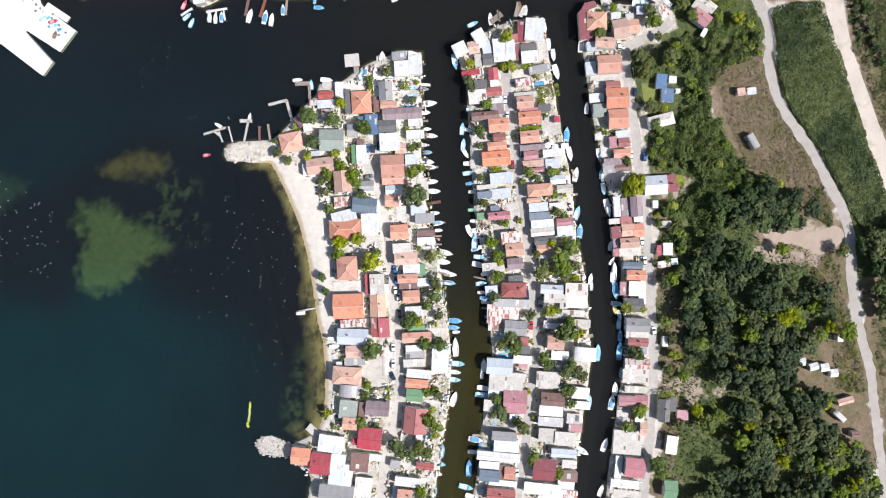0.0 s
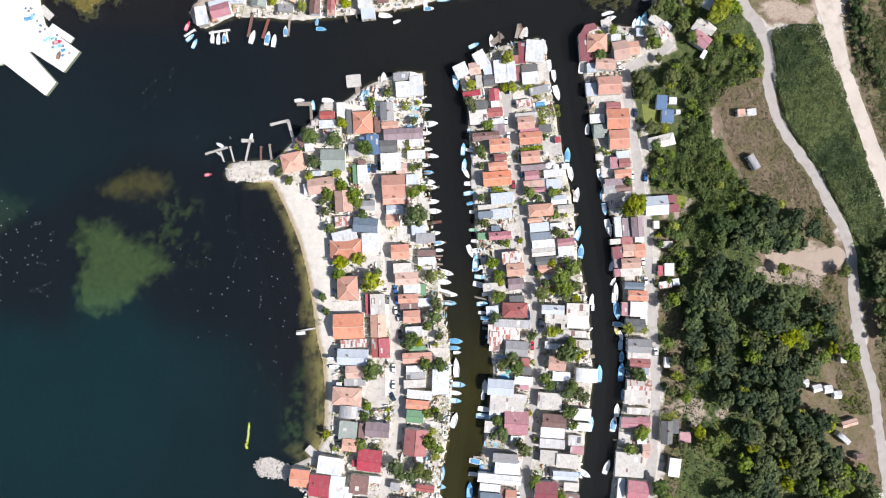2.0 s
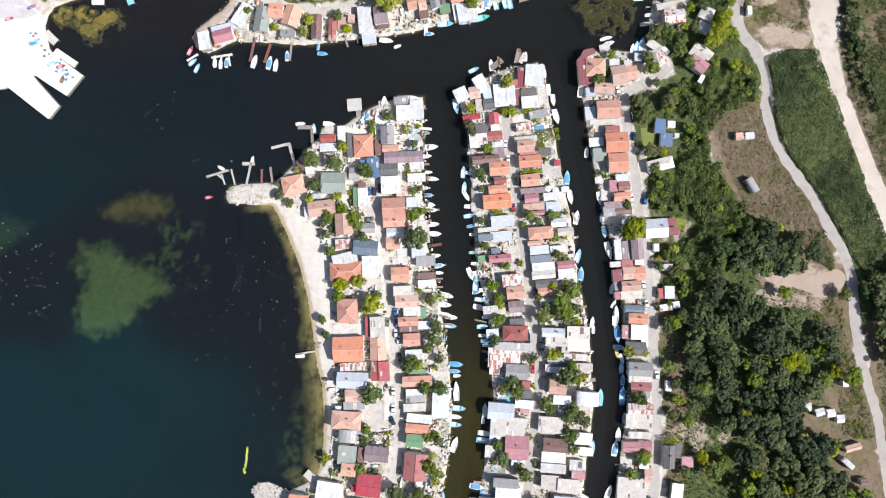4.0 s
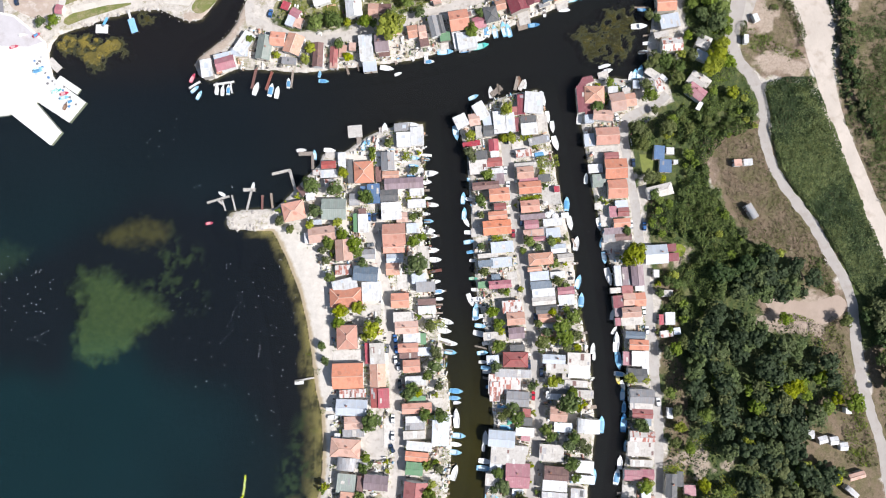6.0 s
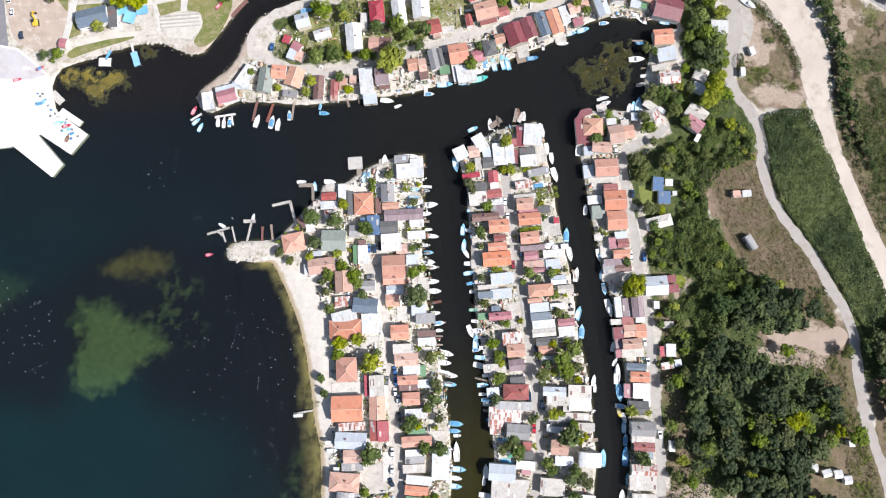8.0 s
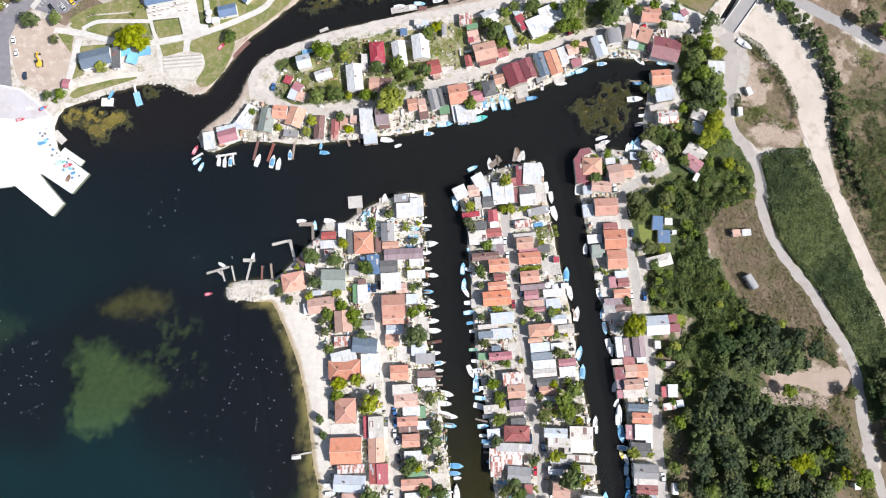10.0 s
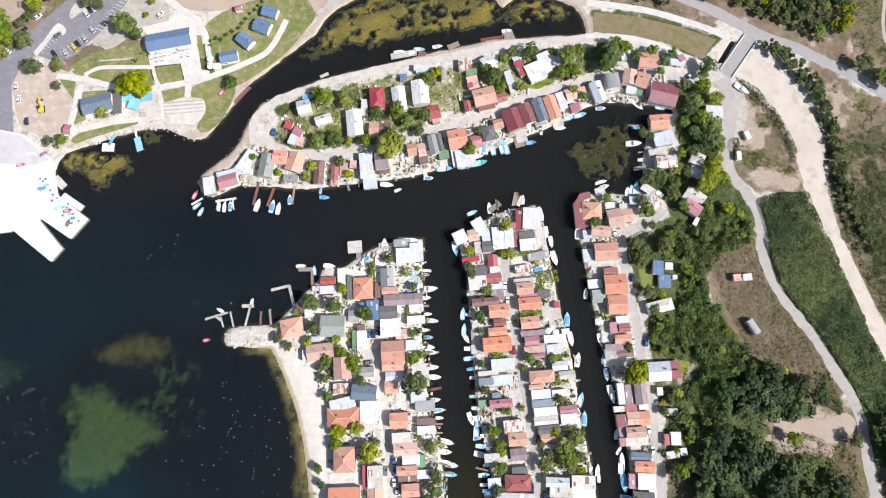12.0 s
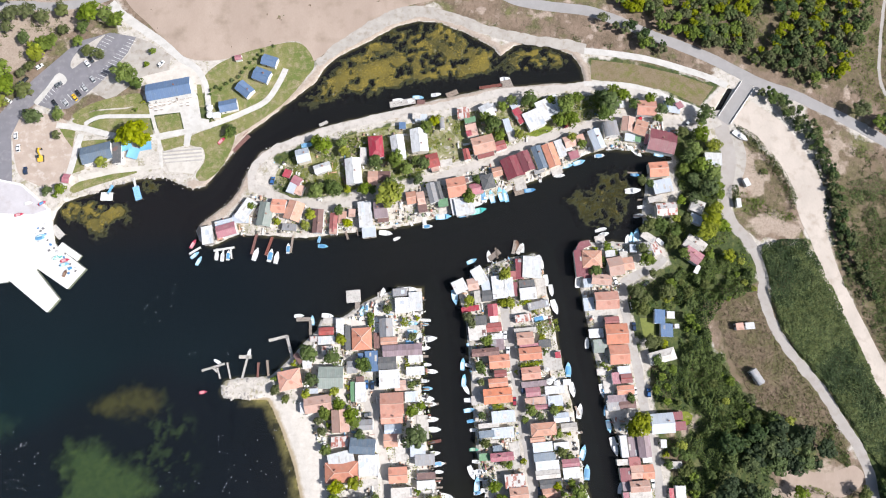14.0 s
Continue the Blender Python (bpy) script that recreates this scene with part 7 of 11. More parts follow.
house(-79.9, 142.5, 4.1, 5.5, -20, "fl", "P")
house(-77.4, 146.5, 5.2, 4.3, -30, "gx", "K")
house(-75.8, 141.6, 4.1, 5.4, -20, "fl", "L")
house(-38.2, 147.7, 5.2, 7.3, 0, "gx", "L")
house(-32.4, 148.9, 6.4, 4.9, 0, "gx", "N")
house(-43.4, 160.0, 3.5, 8.7, 0, "fl", "C")
house(-7.4, 156.6, 6.4, 7.4, 14, "gx", "Q")
house(-6.2, 152.6, 4.1, 3.1, 14, "fl", "L")
terrace(-0.4, 156.5, 6.5, 3.7, 10, "C")
house(18.8, 164.8, 11.7, 9.3, 14, "gx", "L")
house(20.1, 159.5, 8.8, 2.5, 14, "fl", "Q")
house(10.2, 160.2, 3.5, 6.2, 10, "gy", "Q")
house(8.7, 183.1, 6.5, 6.4, 4, "fl", "S")
house(12.2, 179.2, 5.9, 3.2, 10, "fl", "E")
house(13.0, 173.5, 5.9, 6.9, 14, "fl", "L")
house(11.5, 171.7, 2.9, 3.1, 14, "fl", "R")
house(20.9, 183.6, 6.5, 7.6, 28, "gx", "W")
house(24.2, 186.1, 3.0, 5.1, 28, "fl", "W")
house(53.9, 185.2, 12.5, 11.5, 24, "fl", "W")
house(45.6, 178.9, 9.5, 10.1, 24, "fl", "W")
house(38.0, 181.2, 4.1, 8.9, 28, "fl", "R")
house(36.1, 187.3, 5.3, 3.2, 28, "fl", "P")
house(27.6, 164.7, 5.9, 5.0, 18, "gx", "Q")
house(33.6, 170.9, 4.1, 6.9, 14, "fl", "C")
house(31.7, 175.9, 3.5, 7.6, 14, "fl", "P")
house(-2.6, 177.5, 2.7, 6.3, 5, "arc", "G")
house(-15.9, 181.7, 4.2, 3.2, 0, "fl", "C")
house(-23.3, 176.4, 3.6, 3.8, 0, "fl", "A")
house(-13.6, 180.7, 6.5, 3.8, 5, "fl", "P")

house(-147.4, 197.3, 23.6, 9.8, 11, "gx", "A", 4.2, 1, LAND, "park_hall", "")
house(-115.5, 188.3, 9.6, 6.4, 12, "gx", "A", 2.8, 1, LAND, "park_lodge", "'blue-roofed, lodges'")
house(-107.4, 197.6, 9.0, 6.5, -40, "gx", "A", 2.8, 1, LAND, "park_lodge", "'blue-roofed, lodges'")
house(-98.8, 205.7, 9.1, 7.2, -22, "gx", "A", 2.8, 1, LAND, "park_lodge", "'blue-roofed, lodges'")
house(-95.0, 213.9, 8.5, 6.0, -18, "gx", "A", 2.8, 1, LAND, "park_lodge", "'blue-roofed, lodges'")
house(-182.2, 162.0, 16.0, 9.4, 14, "gx", "U", 3.6, 1, LAND, "shore_pavilion", "")
house(-171.6, 162.6, 4.4, 12.5, 6, "fl", "D", 3.4, 1, LAND, "shore_pavilion", "")
house(-112.2, 216.3, 3.7, 3.0, 10, "gx", "K")
house(-196.9, 148.6, 3.8, 4.9, -10, "gx", "K")
house(-121.7, 182.9, 3.6, 3.2, 10, "fl", "W")
house(153.4, 144.1, 2.6, 4.2, 20, "fl", "W")
house(148.0, 133.1, 2.3, 4.5, 0, "fl", "W")


dock(-112.9, 52.1, -111.0, 46.8, 0.8, "pale")
dock(-120.4, 50.7, -109.3, 54.0, 1.1, "pale")
dock(-115.4, 52.4, -112.6, 50.1, 1.1, "pale")
dock(-108.1, 54.6, -106.0, 46.8, 0.8, "pale")
dock(-100.4, 46.8, -98.1, 57.9, 1.1, "pale")
dock(-102.5, 57.3, -96.4, 57.3, 1.7, "pale")
dock(-92.8, 47.3, -92.8, 54.6, 1.1, "red")
dock(-87.5, 47.9, -88.6, 55.7, 1.1, "wood")
dock(-88.3, 65.1, -79.1, 67.3, 1.4, "pale")
dock(-79.4, 67.3, -76.6, 57.3, 1.4, "pale")
dock(-75.2, 75.5, -67.9, 75.5, 2.0, "wood")
dock(-68.2, 75.0, -67.7, 63.9, 1.4, "wood")
dock(-50.7, 86.5, -43.5, 87.1, 6.2, "pale")
dock(-45.1, 83.8, -44.6, 75.5, 2.5, "wood")
dock(-34.6, 88.7, -34.1, 77.1, 1.1, "pale")
dock(-14.6, 74.9, -8.6, 74.6, 1.4, "white")
dock(-15.2, 56.7, -9.7, 57.2, 1.1, "wood")
dock(-12.4, 50.0, -9.1, 50.3, 1.1, "wood")
dock(-13.3, 34.5, -4.7, 34.5, 1.1, "wood")
dock(-10.0, 16.5, -3.6, 17.6, 1.4, "red")
dock(-7.7, 6.8, -1.3, 7.3, 0.8, "wood")
dock(-6.4, 0.6, -3.0, 0.6, 0.8, "wood")
dock(-6.4, -3.5, -3.0, -3.5, 0.8, "wood")
dock(-6.9, -16.6, 0.9, -18.9, 1.1, "wood")
dock(-3.6, -21.4, 2.0, -22.2, 0.8, "wood")
dock(-75.1, -36.8, -65.6, -35.1, 0.8, "pale")
dock(-70.6, -37.1, -75.1, -37.4, 2.2, "white")
dock(20.8, 105.1, 26.3, 109.4, 2.8, "wood")
dock(24.1, 111.1, 25.2, 105.6, 0.8, "wood")
dock(32.9, 107.8, 34.5, 114.9, 1.7, "wood")
dock(35.1, 107.8, 37.8, 112.7, 2.2, "pale")
dock(13.6, 101.8, 16.3, 99.0, 0.8, "pale")
dock(-4.1, -58.6, 2.0, -58.6, 0.8, "wood")
dock(-3.6, -75.4, 0.9, -75.4, 0.8, "wood")
dock(-5.0, -89.5, 0.6, -90.0, 0.8, "wood")
dock(12.6, -19.4, 18.7, -20.8, 0.8, "wood")
dock(16.5, -34.8, 22.1, -35.6, 1.1, "wood")
dock(12.1, -97.9, 18.8, -98.4, 1.1, "wood")
dock(60.8, 33.3, 62.4, 28.9, 1.1, "wood")
dock(60.3, 20.6, 63.6, 21.2, 1.1, "wood")
dock(63.2, -13.8, 67.6, -12.7, 1.1, "wood")
dock(67.8, -48.9, 71.6, -48.4, 1.7, "wood")
dock(63.9, -69.1, 68.9, -68.0, 1.4, "red")
dock(79.7, 7.3, 84.7, 7.8, 0.8, "wood")
dock(80.7, -89.3, 83.5, -89.2, 0.8, "wood")
dock(79.2, -120.8, 84.8, -119.6, 0.8, "wood")
dock(-97.2, 119.8, -99.4, 108.6, 1.4, "red")
dock(-89.2, 117.4, -92.2, 108.0, 1.4, "red")
dock(-78.6, 118.8, -79.6, 109.1, 1.1, "wood")
dock(-125.5, 112.3, -131.0, 108.8, 1.1, "white")
dock(-108.3, 112.2, -118.8, 110.5, 1.1, "white")
dock(-117.1, 111.7, -117.9, 106.4, 0.8, "white")
dock(-113.7, 111.6, -113.9, 106.4, 0.8, "white")
dock(-110.2, 111.6, -109.3, 106.3, 0.8, "white")
dock(-51.9, 120.1, -50.6, 115.9, 1.1, "wood")
dock(-46.1, 121.5, -45.5, 117.7, 0.8, "wood")
dock(-28.0, 124.4, -26.5, 121.1, 1.4, "wood")
dock(-19.6, 126.4, -17.9, 122.8, 1.4, "white")
dock(-12.1, 128.7, -11.5, 122.2, 2.0, "white")
dock(8.2, 129.2, 10.5, 127.4, 1.1, "wood")
dock(35.3, 146.5, 37.4, 138.9, 5.0, "wood")
dock(47.9, 148.9, 48.1, 147.0, 1.1, "wood")
dock(93.3, 150.4, 100.6, 150.3, 0.8, "wood")
dock(97.5, 135.7, 102.5, 136.3, 0.8, "wood")
dock(94.7, 127.4, 102.7, 126.7, 0.8, "wood")
dock(-179.5, 139.6, -173.1, 139.5, 4.5, "white")
dock(-173.7, 145.6, -176.1, 140.8, 1.4, "blue")
dock(-161.9, 144.9, -159.4, 137.6, 3.4, "blue")
dock(-163.6, 150.5, -161.9, 144.9, 1.1, "white")
dock(-202.5, 123.5, -196.9, 118.1, 3.9, "pale")
dock(-114.5, 166.9, -106.0, 175.7, 2.5, "red")
dock(-67.5, 177.9, -63.1, 179.8, 1.7, "pale")
dock(-30.3, 189.2, -16.7, 191.6, 3.4, "pale")
dock(-15.8, 191.0, -11.6, 190.3, 2.8, "red")
dock(17.4, 198.5, 30.1, 200.3, 1.7, "red")
dock(29.5, 199.7, 35.0, 201.6, 5.0, "wood")
dock(-8.6, 189.6, -2.6, 191.5, 2.2, "pale")
dock(-0.1, 194.1, 5.9, 196.6, 2.8, "wood")

boat(-113.2, 55.2, 3.9, 150, "w")
boat(-118.9, 40.5, 3.9, 10, "r")
boat(-97.6, 59.0, 4.4, 80, "w")
boat(-73.8, 77.2, 5.0, 5, "w")
boat(-67.1, 75.0, 5.0, 95, "l")
boat(-59.6, 77.2, 6.1, -5, "w")
boat(-32.4, 87.6, 6.9, 90, "w")
boat(-35.7, 80.5, 5.5, 80, "w")
boat(-19.1, 89.8, 8.3, -0, "c")
boat(-9.7, 65.5, 8.9, 6, "w")
boat(-11.3, 61.1, 5.5, 4, "w")
boat(-11.3, 72.7, 3.9, -5, "l")
boat(-10.0, 53.1, 3.9, -0, "w")
boat(-7.7, 49.8, 5.6, -6, "w")
boat(-11.3, 45.3, 4.4, -0, "c")
boat(-10.0, 41.7, 5.0, -0, "l")
boat(-10.2, 37.0, 7.2, -4, "c")
boat(-8.6, 34.5, 6.1, -4, "w")
boat(-7.7, 27.3, 6.1, 4, "w")
boat(-6.9, 22.6, 6.7, -0, "w")
boat(-6.4, 11.8, 5.0, 8, "c")
boat(-4.7, 7.0, 5.6, 6, "w")
boat(-4.4, 3.4, 3.9, -0, "w")
boat(-0.8, -7.7, 6.7, -14, "w")
boat(-3.6, -9.7, 6.1, -8, "w")
boat(-1.9, -12.2, 6.7, -4, "w")
boat(-6.4, -15.5, 6.7, -8, "w")
boat(-1.3, -17.2, 6.1, -8, "w")
boat(1.4, -18.3, 6.1, -6, "w")
boat(0.9, -22.5, 6.1, -6, "l")
boat(3.7, -41.2, 6.7, -4, "l")
boat(3.1, -44.6, 5.6, -2, "l")
boat(4.2, -46.8, 3.9, 4, "w")
boat(3.7, -54.1, 9.5, 92, "w")
boat(4.8, -62.5, 7.3, -4, "l")
boat(3.7, -66.7, 5.6, -6, "w")
boat(3.1, -70.4, 6.7, -4, "l")
boat(2.9, -79.9, 7.9, 72, "w")
boat(-3.0, -105.8, 6.8, 80, "l")
boat(-4.7, -112.1, 7.3, -14, "l")
boat(-5.5, -117.1, 5.6, -16, "w")
boat(-6.4, -126.2, 5.1, 78, "l")
boat(-7.8, -130.4, 5.7, 80, "w")
boat(12.2, 104.3, 5.5, 24, "l")
boat(20.8, 106.8, 6.0, 95, "w")
boat(23.0, 101.8, 4.9, 100, "w")
boat(30.7, 104.0, 4.9, 95, "l")
boat(35.1, 112.2, 6.0, 92, "n")
boat(37.9, 111.1, 4.9, 88, "w")
boat(46.5, 103.4, 7.7, -70, "w")
boat(49.2, 94.1, 6.1, -84, "w")
boat(51.5, 89.1, 6.1, -84, "w")
boat(52.9, 80.8, 7.7, -74, "w")
boat(3.4, 85.9, 7.7, -80, "l")
boat(11.7, 62.5, 5.5, 2, "l")
boat(7.0, 53.3, 6.1, 85, "l")
boat(10.0, 52.5, 3.9, -20, "w")
boat(12.0, 50.6, 3.3, 20, "u")
boat(7.5, 45.6, 6.1, 85, "l")
boat(8.6, 41.2, 5.5, -60, "w")
boat(10.3, 36.2, 5.6, -0, "w")
boat(10.0, 31.5, 5.6, 8, "l")
boat(10.9, 26.5, 4.4, 10, "l")
boat(12.0, 22.3, 3.9, -0, "w")
boat(12.0, 13.4, 4.4, -0, "g")
boat(13.1, 7.9, 4.4, -4, "w")
boat(10.6, 2.9, 6.7, -68, "w")
boat(13.1, -2.2, 7.2, 85, "l")
boat(13.7, -6.0, 4.5, 10, "w")
boat(14.5, 3.4, 6.1, 5, "c")
boat(15.9, 0.6, 6.7, -5, "w")
boat(19.3, 0.1, 5.6, -10, "l")
boat(17.3, -4.9, 5.0, 0, "w")
boat(15.4, -9.7, 5.6, -6, "l")
boat(19.8, -8.8, 5.6, 12, "w")
boat(15.4, -13.6, 7.2, -14, "w")
boat(18.7, -18.0, 5.0, 10, "w")
boat(16.5, -22.8, 5.6, 4, "l")
boat(16.8, -27.2, 4.5, 0, "w")
boat(18.2, -30.0, 5.0, -4, "l")
boat(18.7, -32.0, 4.5, 0, "w")
boat(19.9, -39.0, 3.9, 10, "u")
boat(24.3, -46.0, 6.1, 5, "w")
boat(25.7, -48.5, 6.1, -4, "l")
boat(24.9, -50.7, 6.7, 0, "w")
boat(27.1, -56.0, 7.8, -4, "g")
boat(27.4, -59.1, 7.8, -4, "k")
boat(17.7, -63.3, 6.7, 88, "w")
boat(16.8, -67.8, 4.5, 88, "w")
boat(17.7, -74.6, 6.7, -8, "w")
boat(17.1, -77.9, 7.3, -4, "l")
boat(13.8, -100.2, 7.3, -10, "w")
boat(12.7, -106.4, 5.6, -4, "w")
boat(21.1, -91.7, 7.3, -10, "l")
boat(19.4, -103.5, 8.4, -8, "u")
boat(10.4, -114.3, 8.5, 88, "u")
boat(9.0, -123.9, 7.3, -14, "l")
boat(12.1, -129.0, 7.3, -20, "w")
boat(58.2, 50.5, 7.2, 88, "l")
boat(59.7, 40.8, 7.2, -80, "w")
boat(62.7, 30.9, 7.2, 80, "w")
boat(63.4, 12.0, 7.2, 74, "l")
boat(64.8, 3.1, 7.2, 86, "l")
boat(60.8, 20.9, 3.3, -0, "w")
boat(61.8, -2.7, 4.4, 10, "w")
boat(70.2, -20.5, 5.6, 82, "w")
boat(70.7, -23.9, 4.5, 88, "w")
boat(73.7, -56.8, 8.4, 86, "k")
boat(69.6, -81.5, 7.3, 78, "k")
boat(66.4, -105.7, 7.3, -30, "w")
boat(63.6, -106.8, 5.0, -30, "w")
boat(63.9, -40.6, 6.1, 6, "w")
boat(64.4, -44.5, 5.6, 6, "w")
boat(62.8, -47.3, 3.9, 0, "w")
boat(65.0, 94.0, 7.1, 84, "w")
boat(67.9, 63.2, 5.5, 86, "w")
boat(76.2, 59.0, 5.0, -0, "u")
boat(74.1, 40.3, 6.6, -80, "w")
boat(75.2, 31.1, 5.0, 88, "l")
boat(76.3, 23.7, 6.1, -82, "l")
boat(78.3, 14.5, 8.9, -76, "w")
boat(79.8, -4.1, 5.0, 80, "w")
boat(80.7, -11.6, 4.4, 60, "w")
boat(81.5, -17.2, 10.0, 86, "c")
boat(82.4, -26.4, 8.4, -84, "l")
boat(83.3, -32.8, 6.1, -8, "w")
boat(82.2, -35.6, 5.0, -80, "y")
boat(84.4, -38.3, 5.0, -70, "w")
boat(84.2, -42.3, 6.1, 88, "l")
boat(84.8, -48.4, 5.6, 86, "l")
boat(84.5, -55.7, 9.5, 86, "u")
boat(85.4, -66.9, 5.6, 88, "l")
boat(82.4, -74.7, 6.7, 86, "w")
boat(80.8, -81.4, 7.8, 80, "w")
boat(77.5, -102.5, 7.3, 70, "w")
boat(75.7, -125.4, 6.2, 70, "w")
boat(82.6, -118.8, 4.5, 10, "l")
boat(65.5, 110.5, 2.7, 60, "w")
boat(-25.7, 116.2, 3.9, 20, "w")
boat(-129.5, 114.1, 5.1, 64, "r")
boat(-128.2, 108.3, 5.0, 42, "k")
boat(-125.9, 105.3, 5.1, 64, "l")
boat(-117.0, 108.2, 5.2, 88, "w")
boat(-114.1, 107.6, 5.2, 88, "w")
boat(-111.2, 108.1, 5.2, 88, "w")
boat(-97.2, 108.6, 6.9, 73, "w")
boat(-89.7, 108.0, 6.9, 78, "w")
boat(-86.5, 106.8, 6.4, 81, "w")
boat(-80.9, 111.5, 5.3, 89, "w")
boat(-63.2, 112.5, 5.2, -4, "k")
boat(-65.3, 116.1, 3.5, 82, "l")
boat(-31.4, 119.1, 6.9, -7, "w")
boat(-10.1, 122.5, 5.2, 2, "w")
boat(-2.0, 127.5, 8.1, 4, "k")
boat(9.0, 128.6, 6.4, 14, "u")
boat(16.0, 130.4, 8.2, 16, "t")
boat(15.5, 134.0, 5.2, 10, "w")
boat(18.5, 138.8, 7.9, 99, "w")
boat(22.8, 138.2, 7.3, 103, "l")
boat(27.5, 139.3, 7.9, 103, "l")
boat(29.8, 138.7, 7.2, 106, "k")
boat(42.7, 141.3, 5.9, 8, "u")
boat(48.2, 147.7, 4.3, 88, "w")
boat(58.2, 149.2, 5.8, -0, "w")
boat(62.8, 154.4, 5.3, 14, "l")
boat(68.8, 156.2, 6.6, 18, "k")
boat(79.5, 159.8, 5.3, 4, "w")
boat(86.3, 164.1, 6.5, 6, "c")
boat(88.0, 167.9, 4.8, 10, "k")
boat(94.2, 164.1, 7.6, -13, "c")
boat(98.8, 161.5, 7.0, -44, "w")
boat(110.4, 159.9, 5.2, -15, "l")
boat(97.3, 149.2, 4.6, -5, "u")
boat(95.6, 140.6, 8.2, 4, "w")
boat(99.6, 131.9, 4.6, 4, "w")
boat(97.6, 127.4, 5.2, 10, "w")
boat(95.7, 117.0, 7.7, 80, "l")
boat(93.1, 116.2, 5.3, 80, "k")
boat(78.8, 120.4, 4.6, 10, "w")
boat(79.8, 118.0, 4.6, 10, "c")
boat(91.0, 115.0, 5.3, 80, "w")
boat(-25.8, 191.8, 6.0, 8, "w")
boat(-20.6, 191.1, 6.6, 8, "c")
boat(-15.2, 193.3, 6.0, -1, "k")
boat(-5.6, 194.9, 5.4, 8, "c")
boat(31.5, 203.7, 5.5, 4, "c")
boat(-92.0, 157.4, 4.7, -0, "k")
boat(78.9, 117.2, 4.6, 10, "w")
boat(77.0, 119.8, 4.1, 14, "w")
boat(70.9, 112.8, 4.2, 58, "w")
dock(-112.2, 163.8, -104.4, 172.5, 2.2, "red")
boat(-32.1, 87.6, 7.2, 90, "w")
boat(-16.9, 73.3, 4.4, -0, "k")
boat(-16.9, 69.4, 4.4, 4, "k")
dock(-33.8, 89.2, -33.8, 79.9, 1.1, "wood")


car(-36.8, 43.5, 95, "navy")
car(-34.0, 44.9, 95, "black")
car(-39.6, 43.6, 90, "blue")
car(-39.0, 29.7, 10, "grey")
car(-30.0, -20.8, 85, "grey")
car(-26.1, -16.0, 100, "blue")
car(-25.5, -21.3, 100, "blue")
car(-24.4, -29.4, 95, "white")
car(-23.9, -37.8, 92, "black")
car(-27.0, -54.5, 90, "white")
car(-27.0, -62.6, 90, "white")
car(-27.3, -68.5, 115, "navy")
car(-25.8, -26.3, 95, "white")
car(28.7, 82.3, 88, "black")
car(27.9, 66.9, 88, "white")
car(29.0, 59.4, 88, "white")
car(31.6, 35.5, 90, "darkred")
car(35.4, 48.4, 94, "navy")
car(35.7, 41.3, 94, "navy")
car(42.2, -5.5, 92, "navy")
car(38.9, -28.2, 92, "navy")
car(44.8, -32.1, 92, "navy")
car(40.9, -43.3, 88, "red")
car(34.1, -116.6, 90, "white")
car(91.2, 70.9, 92, "navy")
car(83.4, 93.6, 100, "white")
car(89.5, 40.1, 92, "white")
car(96.1, 39.3, 90, "blue")
car(95.0, -2.1, 92, "white")
car(96.4, -11.6, 92, "white")
car(101.1, -46.0, 95, "white")
car(98.3, 92.2, 40, "black")
car(-90.5, 147.2, 80, "blue")
car(101.8, 180.2, 85, "red")
car(63.3, 176.4, 20, "darkred")
car(126.8, 177.5, 45, "silver")
car(-220.0, 153.7, 100, "navy")
car(-225.5, 166.2, 100, "white")
car(-227.7, 173.2, 100, "white")
car(-234.7, 193.2, 150, "white")
car(-230.1, 202.3, 60, "navy")
car(-227.1, 204.9, 60, "black")
car(-194.6, 214.5, 130, "white")
car(-192.7, 216.8, 130, "black")
car(-190.5, 205.2, 130, "silver")
car(-194.1, 200.0, 130, "silver")
car(-197.5, 197.1, 130, "black")
car(-199.0, 194.8, 130, "yellow")
car(-203.5, 191.6, 130, "silver")
car(-209.6, 191.6, 130, "black")
car(-208.7, 202.1, 40, "grey")
car(-154.3, 213.8, 50, "white")
car(-220.2, 212.8, 40, "white")

tree(-67.4, 58.9, 8.8, "d")
tree(-66.0, 46.3, 7.2, "d")
tree(-55.8, 56.7, 8.3, "d")
tree(-52.2, 65.5, 5.5, "y")
tree(-40.7, 52.9, 7.7, "d")
tree(-37.9, 74.2, 3.8, "g")
tree(-37.9, 70.1, 3.8, "g")
tree(-75.1, 53.7, 3.9, "y")
tree(-80.6, 49.6, 3.9, "y")
tree(-84.0, 46.9, 3.9, "g")
tree(-83.4, 41.4, 5.0, "o")
tree(-77.9, 37.3, 4.4, "o")
tree(-68.3, 39.5, 5.0, "y")
tree(-54.5, 40.8, 5.0, "y")
tree(-48.4, 42.7, 3.3, "y")
tree(-48.4, 38.6, 2.8, "g")
tree(-52.3, 34.5, 6.6, "g")
tree(-46.2, 30.4, 7.7, "g")
tree(-44.9, 26.2, 6.1, "g")
tree(-42.1, 20.7, 5.5, "d")
tree(-59.2, 30.4, 6.1, "g")
tree(-62.0, 27.1, 4.4, "o")
tree(-60.1, 22.1, 5.0, "o")
tree(-57.3, 24.9, 3.9, "g")
tree(-57.9, 13.9, 5.5, "g")
tree(-57.3, 13.3, 3.3, "y")
tree(-52.1, -2.7, 7.2, "y")
tree(-53.2, -7.7, 6.1, "g")
tree(-54.6, -9.6, 4.4, "d")
tree(-43.8, -1.0, 7.2, "y")
tree(-36.7, -11.8, 9.4, "y")
tree(-40.8, -15.1, 4.4, "y")
